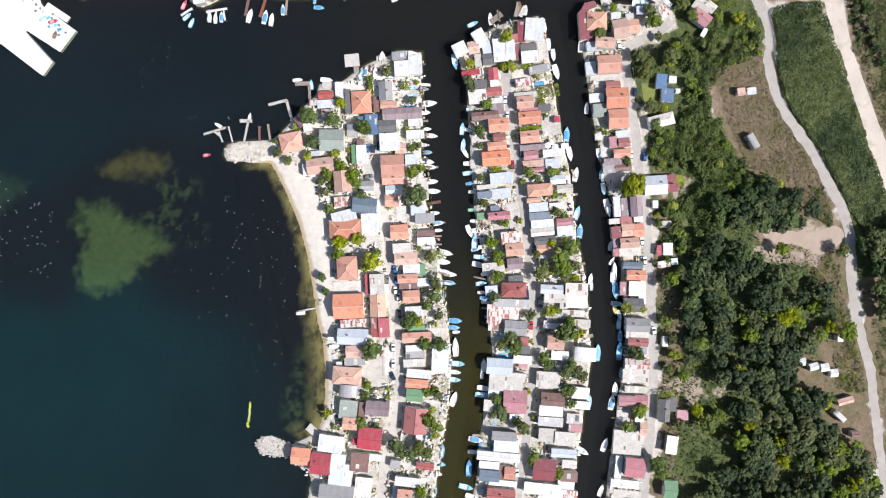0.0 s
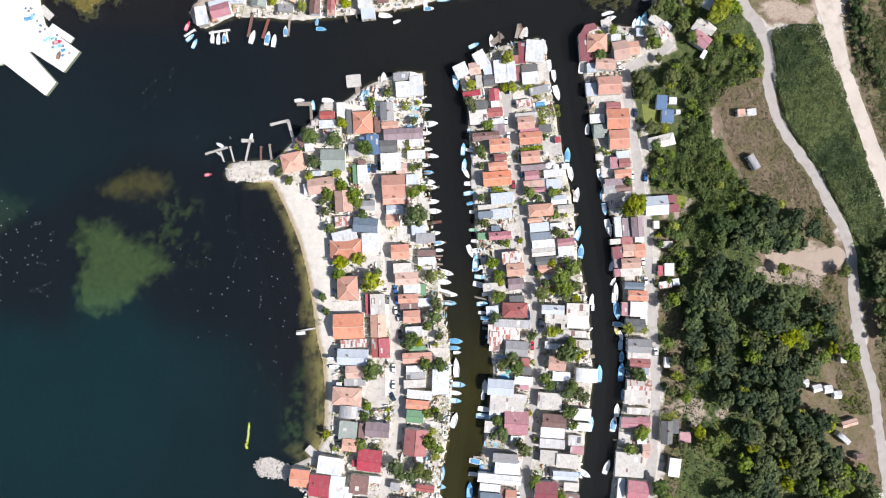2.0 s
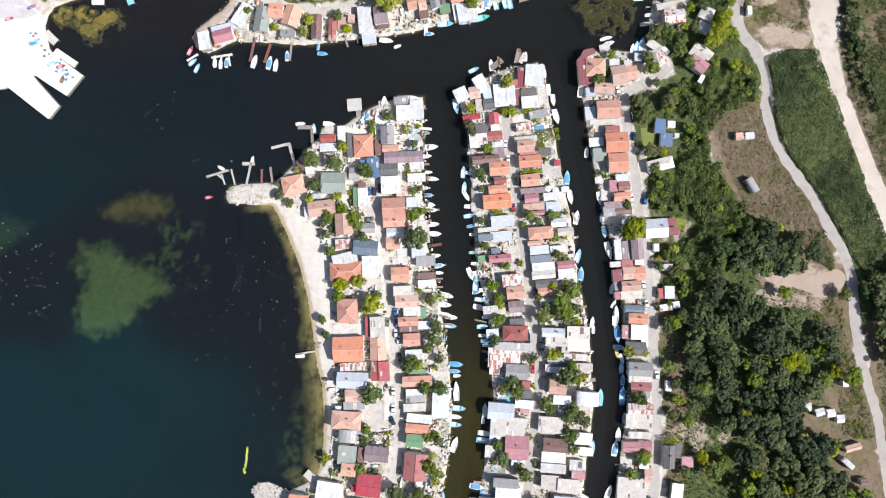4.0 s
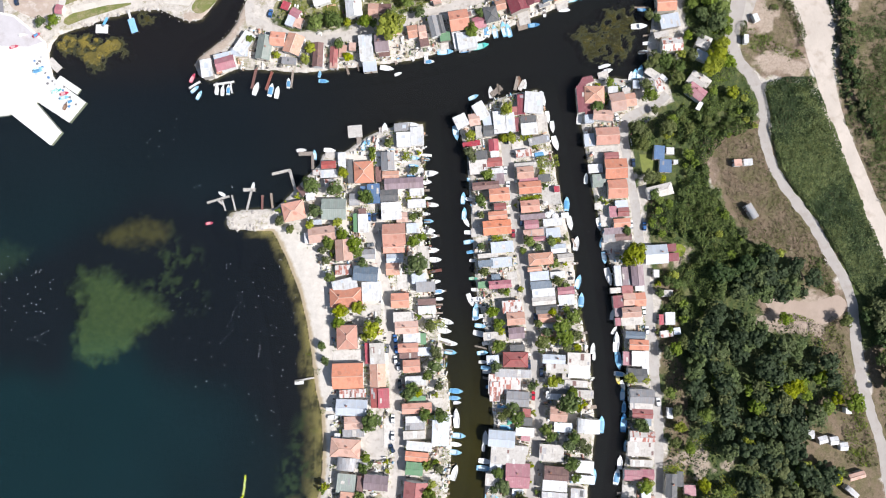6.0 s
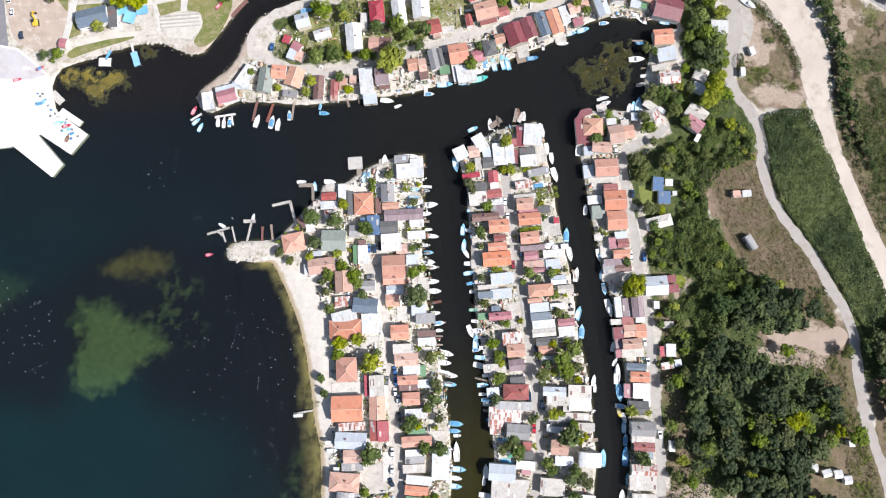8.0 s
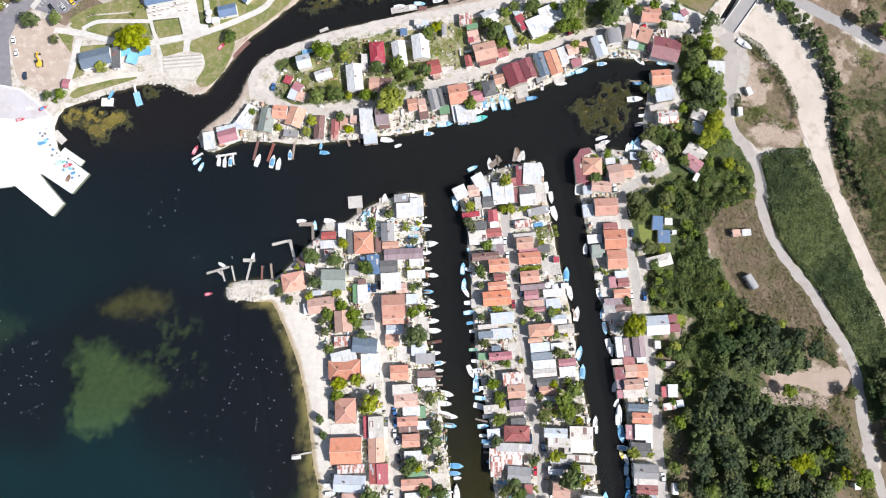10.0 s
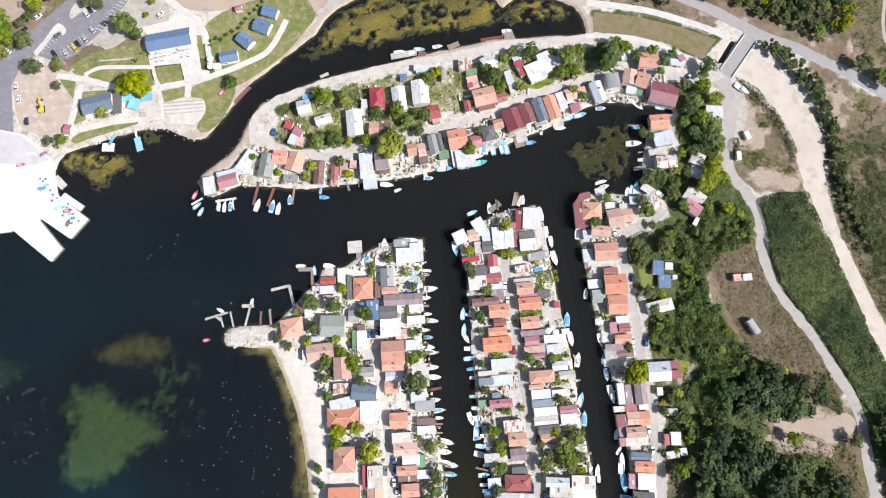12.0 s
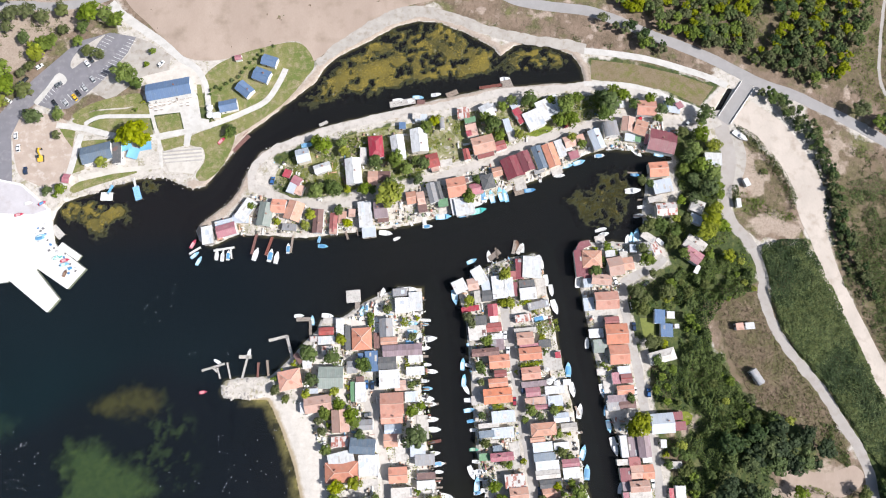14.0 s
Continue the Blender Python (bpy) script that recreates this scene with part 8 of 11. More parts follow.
tree(-34.4, -7.7, 4.4, "g")
tree(-28.3, 15.0, 3.3, "y")
tree(-15.9, 20.2, 12.1, "d")
tree(-17.3, 31.7, 6.1, "g")
tree(-13.2, 33.6, 5.0, "g")
tree(-17.8, 30.9, 5.0, "o")
tree(-20.0, 55.0, 3.3, "y")
tree(-20.0, 52.3, 3.3, "y")
tree(-17.8, 43.5, 4.4, "g")
tree(-15.1, 44.6, 3.9, "o")
tree(-22.2, 73.6, 3.8, "y")
tree(-15.1, 75.5, 3.3, "y")
tree(-17.3, 66.5, 4.4, "o")
tree(-29.6, 80.2, 5.5, "o")
tree(-10.4, -2.7, 3.9, "o")
tree(-14.6, -5.4, 3.9, "g")
tree(-9.1, -9.6, 5.5, "o")
tree(-6.3, -22.0, 6.1, "o")
tree(-6.9, -28.9, 7.7, "d")
tree(-4.9, -24.8, 4.4, "g")
tree(-10.4, -33.1, 5.0, "g")
tree(-31.2, -20.6, 2.8, "y")
tree(-59.9, -26.7, 4.4, "d")
tree(-61.6, -19.3, 4.4, "d")
tree(-72.3, 52.4, 2.8, "o")
tree(-17.4, -39.2, 6.1, "d")
tree(-19.6, -41.9, 6.6, "d")
tree(-14.6, -41.4, 5.0, "y")
tree(-6.3, -42.8, 3.9, "y")
tree(-11.3, -51.9, 6.6, "d")
tree(-4.1, -51.9, 7.7, "d")
tree(-36.8, -54.2, 10.0, "d")
tree(-40.1, -58.1, 4.4, "d")
tree(-52.3, -60.9, 2.8, "g")
tree(-39.6, -72.0, 5.5, "g")
tree(-38.2, -76.1, 3.9, "d")
tree(-29.9, -74.7, 3.3, "y")
tree(-29.6, -78.9, 2.8, "y")
tree(-41.0, -77.5, 5.0, "d")
tree(-59.0, -85.9, 4.4, "y")
tree(-60.4, -88.7, 3.9, "g")
tree(-55.7, -93.5, 3.9, "y")
tree(-42.4, -90.9, 6.1, "g")
tree(-35.5, -92.9, 3.3, "o")
tree(-48.8, -95.7, 3.3, "o")
tree(-25.7, -101.2, 7.8, "d")
tree(-23.0, -105.4, 6.1, "d")
tree(-18.0, -105.9, 7.2, "d")
tree(-14.1, -102.6, 6.7, "o")
tree(-9.1, -90.0, 7.2, "g")
tree(-7.7, -84.4, 4.4, "y")
tree(-4.9, -92.8, 6.1, "g")
tree(-9.9, -87.2, 4.4, "y")
tree(-6.3, -97.0, 4.4, "y")
tree(-10.5, -76.1, 5.5, "g")
tree(-6.3, -74.7, 3.9, "g")
tree(-4.9, -77.5, 5.0, "o")
tree(-10.5, -105.4, 6.7, "o")
tree(-13.3, -124.9, 6.1, "g")
tree(-10.5, -129.1, 6.1, "o")
tree(-4.9, -38.6, 4.4, "o")
tree(-37.5, -125.6, 2.8, "y")
tree(10.2, 83.7, 6.0, "y")
tree(10.2, 75.5, 6.0, "o")
tree(11.6, 71.9, 4.4, "o")
tree(27.2, 82.8, 4.9, "y")
tree(28.0, 97.0, 6.6, "y")
tree(30.7, 82.8, 5.5, "y")
tree(38.9, 83.6, 3.3, "y")
tree(42.5, 79.0, 3.8, "y")
tree(45.8, 65.9, 3.8, "y")
tree(18.4, 64.5, 5.5, "g")
tree(21.2, 61.8, 3.8, "g")
tree(15.1, 51.7, 5.5, "d")
tree(17.1, 49.5, 3.8, "g")
tree(32.7, 49.5, 2.7, "y")
tree(36.0, 53.0, 2.5, "g")
tree(38.2, 53.3, 2.5, "y")
tree(40.4, 53.3, 2.5, "y")
tree(42.6, 53.6, 2.5, "g")
tree(44.8, 53.8, 2.7, "y")
tree(47.2, 59.0, 3.8, "d")
tree(15.7, 28.9, 4.4, "d")
tree(15.7, 44.6, 3.8, "o")
tree(22.6, 33.6, 3.8, "y")
tree(24.5, 32.5, 3.3, "y")
tree(39.1, 31.7, 6.0, "g")
tree(43.2, 28.9, 4.4, "d")
tree(36.3, 27.0, 3.8, "g")
tree(50.0, 31.7, 4.9, "g")
tree(52.8, 32.5, 3.8, "y")
tree(56.9, 33.0, 3.8, "o")
tree(25.4, 7.8, 4.4, "o")
tree(17.1, 16.6, 5.0, "o")
tree(28.1, 7.0, 4.4, "g")
tree(35.0, 8.3, 3.3, "y")
tree(51.4, 20.7, 4.9, "g")
tree(56.9, 20.7, 3.3, "y")
tree(52.8, 12.4, 4.9, "o")
tree(57.0, 10.5, 3.8, "g")
tree(21.3, -2.7, 6.1, "g")
tree(24.0, -8.2, 5.5, "g")
tree(25.4, -12.3, 4.4, "y")
tree(23.5, -10.4, 4.4, "g")
tree(24.0, -19.2, 6.6, "g")
tree(22.7, -28.9, 5.5, "d")
tree(51.5, -5.4, 3.8, "g")
tree(54.3, -9.6, 9.3, "g")
tree(55.7, -15.1, 8.8, "g")
tree(59.8, -5.4, 7.7, "g")
tree(50.2, -2.7, 4.4, "y")
tree(57.0, -1.3, 4.4, "g")
tree(62.5, -2.7, 4.9, "o")
tree(61.2, -13.7, 6.0, "o")
tree(43.3, -8.2, 4.4, "o")
tree(44.7, -17.8, 8.3, "o")
tree(47.4, -12.3, 5.0, "d")
tree(50.2, -16.5, 4.4, "y")
tree(57.1, -19.2, 5.5, "o")
tree(62.0, -19.8, 4.4, "y")
tree(59.8, -22.0, 3.9, "g")
tree(55.7, -30.2, 4.4, "y")
tree(47.5, -30.3, 3.3, "y")
tree(50.3, -35.8, 6.6, "y")
tree(54.4, -35.8, 3.9, "g")
tree(40.1, -38.6, 5.0, "d")
tree(42.0, -37.2, 3.3, "o")
tree(56.6, -45.5, 10.5, "d")
tree(59.4, -41.3, 6.1, "g")
tree(62.2, -48.2, 4.4, "y")
tree(65.5, -46.8, 3.9, "y")
tree(53.1, -55.1, 3.9, "d")
tree(31.0, -46.9, 6.6, "d")
tree(32.9, -53.0, 7.7, "d")
tree(28.2, -51.0, 5.5, "o")
tree(25.5, -52.4, 5.0, "o")
tree(40.7, -51.0, 3.9, "y")
tree(21.3, -42.7, 3.3, "g")
tree(46.7, -58.5, 6.1, "g")
tree(49.0, -62.1, 5.5, "d")
tree(60.0, -62.1, 6.6, "d")
tree(57.3, -66.2, 6.6, "d")
tree(62.8, -64.8, 6.1, "o")
tree(65.5, -67.6, 6.1, "o")
tree(58.7, -74.6, 7.2, "d")
tree(60.6, -81.5, 5.0, "g")
tree(61.4, -74.6, 3.9, "d")
tree(23.6, -78.8, 6.1, "d")
tree(25.5, -84.4, 7.2, "d")
tree(26.9, -87.1, 5.0, "d")
tree(21.4, -87.1, 4.4, "d")
tree(36.6, -92.7, 7.2, "o")
tree(33.8, -89.9, 5.0, "o")
tree(39.3, -76.0, 3.3, "y")
tree(38.0, -84.3, 3.3, "y")
tree(42.1, -88.5, 3.3, "g")
tree(59.6, -101.0, 3.9, "y")
tree(42.2, -106.6, 6.1, "g")
tree(40.8, -110.2, 4.4, "d")
tree(54.1, -115.8, 5.5, "g")
tree(46.2, -66.3, 3.3, "g")
tree(88.4, 24.8, 11.5, "y")
tree(85.7, 23.4, 5.5, "y")
tree(92.5, 27.5, 6.0, "y")
tree(74.3, 109.9, 3.3, "y")
tree(77.9, 101.2, 3.3, "d")
tree(79.8, 110.7, 4.9, "g")
tree(83.3, 108.0, 3.8, "g")
tree(73.0, 98.5, 6.5, "d")
tree(77.1, 103.9, 4.4, "d")
tree(74.6, 52.7, 3.8, "g")
tree(77.4, 50.8, 3.3, "y")
tree(87.0, 37.1, 4.4, "d")
tree(86.9, -34.4, 6.0, "y")
tree(94.3, -34.4, 4.9, "y")
tree(91.7, -56.5, 7.2, "d")
tree(93.0, -57.9, 5.0, "d")
tree(92.7, -85.0, 7.2, "g")
tree(94.6, -83.4, 5.5, "y")
tree(87.7, -92.6, 6.1, "g")
tree(90.5, -93.4, 4.4, "o")
tree(83.9, 6.9, 2.7, "o")
tree(101.0, -12.3, 3.3, "o")
tree(101.6, -110.6, 9.9, "d")
tree(103.9, -114.8, 7.2, "g")
tree(98.9, 103.8, 8.2, "g")
tree(97.5, 109.3, 6.5, "o")
tree(92.2, 87.6, 7.6, "o")
tree(94.4, 79.4, 8.2, "o")
tree(96.3, 84.8, 6.0, "o")
tree(107.2, 87.5, 8.7, "o")
tree(109.9, 91.6, 6.0, "g")
tree(107.2, 84.8, 5.5, "y")
tree(101.7, 97.0, 4.4, "o")
tree(97.8, 63.0, 7.1, "o")
tree(101.9, 63.6, 4.9, "o")
tree(104.6, 62.5, 4.4, "y")
tree(109.0, 15.2, 5.5, "y")
tree(105.8, 12.4, 4.9, "d")
tree(109.6, 11.1, 6.0, "d")
tree(102.3, 6.9, 4.9, "d")
tree(102.2, 11.1, 3.8, "y")
tree(139.7, 105.9, 6.5, "y")
tree(100.6, 54.9, 5.5, "d")
tree(103.3, 51.6, 4.9, "g")
tree(-28.4, 137.0, 13.9, "y")
tree(-29.4, 143.0, 8.7, "g")
tree(-57.8, 141.7, 9.3, "d")
tree(-67.0, 140.3, 8.7, "g")
tree(-51.1, 141.7, 4.6, "y")
tree(-53.1, 161.6, 6.5, "y")
tree(-54.7, 166.2, 5.9, "g")
tree(-63.5, 164.1, 9.4, "g")
tree(-68.0, 167.9, 5.9, "g")
tree(-36.9, 155.3, 8.2, "d")
tree(-42.4, 141.6, 7.0, "g")
tree(-38.1, 141.0, 4.6, "d")
tree(-26.6, 156.7, 8.8, "g")
tree(-20.8, 152.1, 7.6, "g")
tree(-12.0, 155.1, 7.0, "d")
tree(-14.9, 145.9, 5.8, "d")
tree(-16.4, 156.7, 5.3, "g")
tree(-6.1, 178.4, 6.5, "y")
tree(-10.6, 175.3, 7.1, "g")
tree(-55.1, 130.6, 5.2, "d")
tree(-50.6, 123.8, 5.2, "y")
tree(-69.4, 128.3, 6.3, "y")
tree(-72.1, 122.4, 5.2, "y")
tree(-86.5, 124.9, 4.6, "y")
tree(-99.9, 133.0, 4.6, "g")
tree(-10.6, 144.4, 3.5, "y")
tree(11.1, 136.7, 7.5, "g")
tree(15.5, 146.3, 5.2, "d")
tree(23.4, 175.0, 10.0, "d")
tree(27.7, 170.2, 6.5, "g")
tree(20.5, 179.7, 6.5, "g")
tree(34.1, 189.2, 6.5, "g")
tree(43.0, 189.1, 8.9, "d")
tree(29.5, 186.0, 5.9, "g")
tree(38.0, 170.2, 6.5, "y")
tree(54.9, 189.6, 5.3, "g")
tree(62.2, 185.7, 10.1, "g")
tree(64.8, 177.8, 8.8, "g")
tree(58.9, 177.8, 7.7, "g")
tree(63.4, 181.0, 6.5, "y")
tree(57.5, 179.4, 5.3, "y")
tree(68.3, 190.5, 6.5, "g")
tree(84.5, 187.1, 12.4, "d")
tree(82.6, 180.8, 10.0, "d")
tree(80.8, 190.4, 7.7, "d")
tree(87.8, 193.5, 7.7, "g")
tree(92.2, 191.9, 7.7, "g")
tree(97.8, 187.0, 6.5, "d")
tree(106.9, 190.1, 6.5, "g")
tree(112.4, 183.7, 7.1, "d")
tree(110.5, 179.0, 5.3, "g")
tree(117.2, 188.4, 5.9, "d")
tree(134.3, 181.3, 8.8, "d")
tree(132.5, 177.2, 6.5, "d")
tree(121.7, 171.0, 7.0, "o")
tree(130.9, 169.4, 8.8, "g")
tree(137.6, 163.1, 7.6, "y")
tree(126.7, 161.7, 8.7, "g")
tree(123.4, 157.1, 8.1, "d")
tree(128.8, 152.4, 9.3, "g")
tree(134.2, 147.8, 10.4, "g")
tree(132.0, 140.3, 9.8, "d")
tree(137.9, 141.8, 6.3, "g")
tree(125.3, 144.9, 7.5, "d")
tree(121.4, 151.0, 6.4, "g")
tree(138.9, 137.3, 5.2, "g")
tree(132.0, 124.0, 10.8, "y")
tree(129.4, 117.6, 10.2, "y")
tree(135.4, 129.9, 7.4, "y")
tree(137.4, 121.0, 7.9, "g")
tree(124.5, 135.9, 6.3, "d")
tree(118.6, 134.4, 5.1, "g")
tree(120.6, 124.1, 5.7, "o")
tree(115.0, 125.6, 5.1, "y")
tree(114.4, 118.2, 6.2, "d")
tree(106.2, 121.2, 7.9, "d")
tree(102.0, 122.7, 7.4, "o")
tree(99.0, 119.8, 5.1, "o")
tree(112.6, 112.4, 7.3, "o")
tree(117.7, 106.6, 6.7, "g")
tree(99.3, 145.1, 5.2, "o")
tree(103.5, 143.5, 4.6, "d")
tree(65.0, 169.3, 5.3, "y")
tree(70.0, 165.2, 5.3, "g")
tree(24.2, 145.7, 3.5, "g")
tree(-161.5, 171.8, 13.7, "y")
tree(-165.3, 170.3, 10.7, "y")
tree(-158.0, 168.7, 8.9, "y")
tree(-178.6, 156.4, 7.1, "y")
tree(-169.2, 204.6, 12.1, "g")
tree(-164.3, 200.7, 7.3, "d")
tree(-158.6, 220.4, 4.3, "g")
tree(-161.6, 213.1, 3.7, "g")
tree(-165.1, 187.1, 3.0, "g")
tree(-161.3, 191.6, 3.0, "y")
tree(-216.4, 181.8, 9.6, "d")
tree(-204.6, 183.3, 7.2, "g")
tree(-222.8, 196.3, 9.7, "o")
tree(-193.0, 241.0, 12.4, "g")
tree(-185.3, 241.0, 9.3, "g")
tree(-178.7, 237.5, 9.3, "g")
tree(-196.9, 234.2, 7.4, "d")
tree(-199.0, 225.8, 6.8, "g")
tree(-192.1, 219.1, 8.0, "o")
tree(-186.5, 218.0, 6.1, "o")
tree(-219.5, 217.6, 10.4, "y")
tree(-215.5, 222.6, 9.8, "g")
tree(-212.9, 226.0, 8.3, "g")
tree(-228.5, 227.8, 7.4, "d")
tree(-236.6, 241.5, 10.0, "o")
tree(-227.5, 243.1, 9.3, "o")
tree(-219.2, 239.6, 9.0, "o")
tree(-208.9, 243.9, 9.0, "o")
tree(-238.7, 234.7, 7.4, "o")
tree(-207.5, 232.7, 6.8, "o")
tree(-236.5, 207.9, 12.2, "g")
tree(-232.3, 199.6, 12.1, "g")
tree(-235.5, 190.0, 9.1, "y")
tree(-227.4, 207.8, 6.1, "o")
tree(-223.3, 211.7, 6.1, "o")
tree(-242.7, 251.9, 10.0, "o")
tree(-112.7, 173.0, 5.9, "d")
tree(-114.4, 176.2, 4.2, "o")
tree(-205.4, 141.9, 5.8, "d")
tree(-198.7, 142.5, 6.4, "g")
tree(-202.2, 139.8, 4.1, "g")
tree(-204.7, 172.2, 5.4, "o")
tree(-112.7, 173.9, 5.9, "d")
tree(-116.1, 171.4, 3.6, "g")
tree(-38.1, 76.9, 4.1, "g")
tree(-38.1, 72.6, 3.8, "y")
tree(121.9, -51.5, 8.2, "g")
tree(110.4, -57.3, 6.0, "y")
tree(107.7, -64.5, 5.5, "o")
tree(114.8, -67.2, 6.1, "g")
tree(142.0, -66.4, 7.7, "y")
tree(167.1, -76.6, 7.1, "g")
tree(182.0, -80.1, 7.7, "y")
tree(126.3, -90.2, 9.4, "g")
tree(113.6, -91.7, 6.1, "o")
tree(180.2, -47.0, 7.1, "g")
tree(162.4, -39.8, 8.2, "y")
tree(106.1, -41.2, 6.0, "g")
tree(108.9, -49.5, 5.5, "o")
tree(116.7, -60.6, 5.5, "d")
tree(120.7, -84.1, 6.6, "y")
tree(131.8, -86.9, 6.1, "g")


def vine_arbour(x, y, w, d, turn):
    """A light timber frame with a leafy vine grown over its top."""
    top = emptied("vine_arbour", pose(x, y, LAND, 0, 0, turn))
    tagged(top, "timber arbour overgrown with a bright green vine", "arbour", "vine arbours")
    for sx in (-1, 1):
        for sy in (-1, 1):
            part("post", box(bmesh.new(), sx * (w / 2 - 0.15), sy * (d / 2 - 0.15), 0, 0.1, 0.1, 2.2), WOOD, top)
        part("beam", box(bmesh.new(), 0, sx * (d / 2 - 0.15), 2.2, w, 0.1, 0.12), WOOD, top)
    r = np.random.RandomState(int(abs(x) * 10))
    n = int(w * d * 11)
    c = np.stack([r.uniform(-w / 2 - 0.3, w / 2 + 0.3, n), r.uniform(-d / 2 - 0.3, d / 2 + 0.3, n), np.zeros(n)], 1)
    hump = fractal(c[:, 0] + x, c[:, 1] + y, 2.4, 57)
    c = c[hump > 0.36]
    c[:, 2] = 2.3 + 0.9 * (hump[hump > 0.36] - 0.3) + r.uniform(-0.15, 0.15, len(c))
    half = r.uniform(size=len(c)) < 0.55
    for kind, sel in (("y", half), ("g", ~half)):
        me = quick_mesh("vine", *leaf_cards(c[sel], r.normal(size=(sel.sum(), 3)) * 0.35 + [0, 0, 1.0], 0.3), LEAF[kind])
        tagged(obj("vine", me, top), f"{LEAF_WORDS[kind]} vine leaves", kind="stuff")


for x, y, w, d, turn in ((48.5, 71.0, 10.5, 5.5, 8), (39.4, 52.7, 8.5, 2.2, 6), (52.6, 13.4, 6.5, 3.0, 8), (23.6, 33.5, 5, 3, 6), (19.7, 64.9, 5, 4, 6), (37.4, 83.0, 7, 2.4, 8), (27.2, 83.0, 5, 3, 10), (-20.2, 73.8, 4, 4, 3), (-5.9, -8.8, 8, 4, 3), (-58.1, 29.3, 6, 3.5, 10), (88.4, -35.7, 5, 4, -3), (47.0, -37.5, 10, 1.6, -3), (107.1, -77.7, 9, 5, 10)):
    vine_arbour(x, y, w, d, turn)

slab("pavement_25", "worn concrete yard between cabins", [(-43.8, -59.7), (-30.799999999999997, -59.7), (-30.299999999999997, -74.7), (-36.8, -74.7), (-42.8, -68.7)], DUST, 0.07)
FOOT.append((-37.8, -66.7, 13.0, 15.0, 0))


def vegetable_row(x, y, length, turn):
    """One row of leafy plants on a low ridge of soil."""
    top = emptied("vegetable_row", pose(x, y, LAND, 0, 0, turn))
    tagged(top, "row of yellow-green vegetables on a low soil ridge", "crop row", "vegetable rows")
    part("soil_ridge", prism(bmesh.new(), [(-0.45, -0.05), (0.45, -0.05), (0.2, 0.22), (-0.2, 0.22)], length, "x"), GARDEN_SOIL, top)
    r = np.random.RandomState(int(abs(x + y) * 10))
    n = int(length * 14)
    c = np.stack([r.uniform(-length / 2, length / 2, n), r.normal(0, 0.22, n), r.uniform(0.25, 0.7, n)], 1)
    tagged(obj("plants", quick_mesh("plants", *leaf_cards(c, r.normal(size=(n, 3)) * 0.4 + [0, 0, 1.0], 0.22), LEAF["y"]), top), kind="stuff")


GARDEN_SOIL = plain("garden_soil", (0.16, 0.12, 0.085), (0.11, 0.085, 0.06), 0.95, 1.2)
for k in range(9):
    vegetable_row(129.8 + 1.25 * (k - 4), -88.9 + 1.05 * (k - 4), 11.0 + 1.5 * math.sin(k * 1.9), -52)


def boathouse(points, high, colour):
    """A low building whose outline follows the bend of the quay: walls set in under one bent sheet roof."""
    mid = np.array(points).mean(0)
    top = emptied("boathouse", pose(mid[0], mid[1], LAND))
    tagged(top, f"cream waterside boathouse under a bent {ROOF_WORDS[colour]} roof", "boathouse")
    for name, shrink, low, up, mat in (("wall", 0.93, -0.6, high, WALLS[0]), ("roof", 1.0, high, high + 0.14, ROOF[colour])):
        bm = bmesh.new()
        ring = [((x - mid[0]) * shrink, (y - mid[1]) * shrink) for x, y in points]
        base, lid = [[bm.verts.new((*p, z)) for p in ring] for z in (low, up)]
        for row in (base, lid):
            bmesh.ops.triangle_fill(bm, edges=[bm.edges.new((row[i - 1], row[i])) for i in range(len(row))], use_beauty=True)
        for i in range(len(ring)):
            bm.faces.new((base[i - 1], base[i], lid[i], lid[i - 1]))
        bmesh.ops.recalc_face_normals(bm, faces=bm.faces[:])
        part(name, bm, mat, top)


boathouse([(63.7, 108.7), (65.9, 113.1), (70.7, 114.2), (72.0, 111.3), (68.0, 109.9), (66.9, 105.5), (67.3, 100.1), (71.2, 99.8), (71.0, 96.3), (65.4, 96.1), (63.4, 102.7)], 3.1, "B")
slab("pavement_27", "pale concrete deck along the water", [(43.1, 107.8), (44.3, 106.6), (45.0, 102.2), (46.5, 96.4), (47.2, 90.4), (44.3, 89.8), (43.4, 97.9)], WARM_CONCRETE, 0.2, 1.0)

# small sheds and boats laid up in the yards
boat(-35.5, 80.3, 6, 92, "w", LAND + 0.3, "drawn up on dry ground")
boat(-35.1, 72.5, 8, 94, "w", LAND + 0.3, "drawn up on dry ground")
boat(-40.2, 81.2, 4.6, 85, "w", LAND + 0.3, "drawn up on dry ground")
boat(-42.4, 79.5, 5, 80, "k", LAND + 0.3, "drawn up on dry ground")
boat(-55.9, -53.8, 5.2, 5, "w", LAND + 0.3, "drawn up on dry ground")
boat(-21.2, 74.7, 4.4, 4, "w", LAND + 0.3, "drawn up on dry ground")
boat(-21.2, 71.7, 4.4, 2, "w", LAND + 0.3, "drawn up on dry ground")
boat(-17.0, 73.1, 4.6, -4, "k", LAND + 0.3, "drawn up on dry ground")
boat(-17.5, 69.1, 5, 0, "k", LAND + 0.3, "drawn up on dry ground")
boat(45.2, 75.0, 8, 12, "w", LAND + 0.3, "drawn up on dry ground")
boat(-18.6, 63.8, 4.6, -6, "u", LAND + 0.3, "drawn up on dry ground")
house(-58.7, 60.3, 5.5, 4, 3, "fl", "S")
house(-65.7, 65.6, 3.6, 2.6, 3, "fl", "S")
house(-42.3, 57.5, 3, 2.4, 3, "fl", "A")
house(-69.3, 33.1, 3.2, 5.2, 6, "fl", "W")
house(-57.2, -49.6, 3.6, 1.6, 0, "fl", "W")
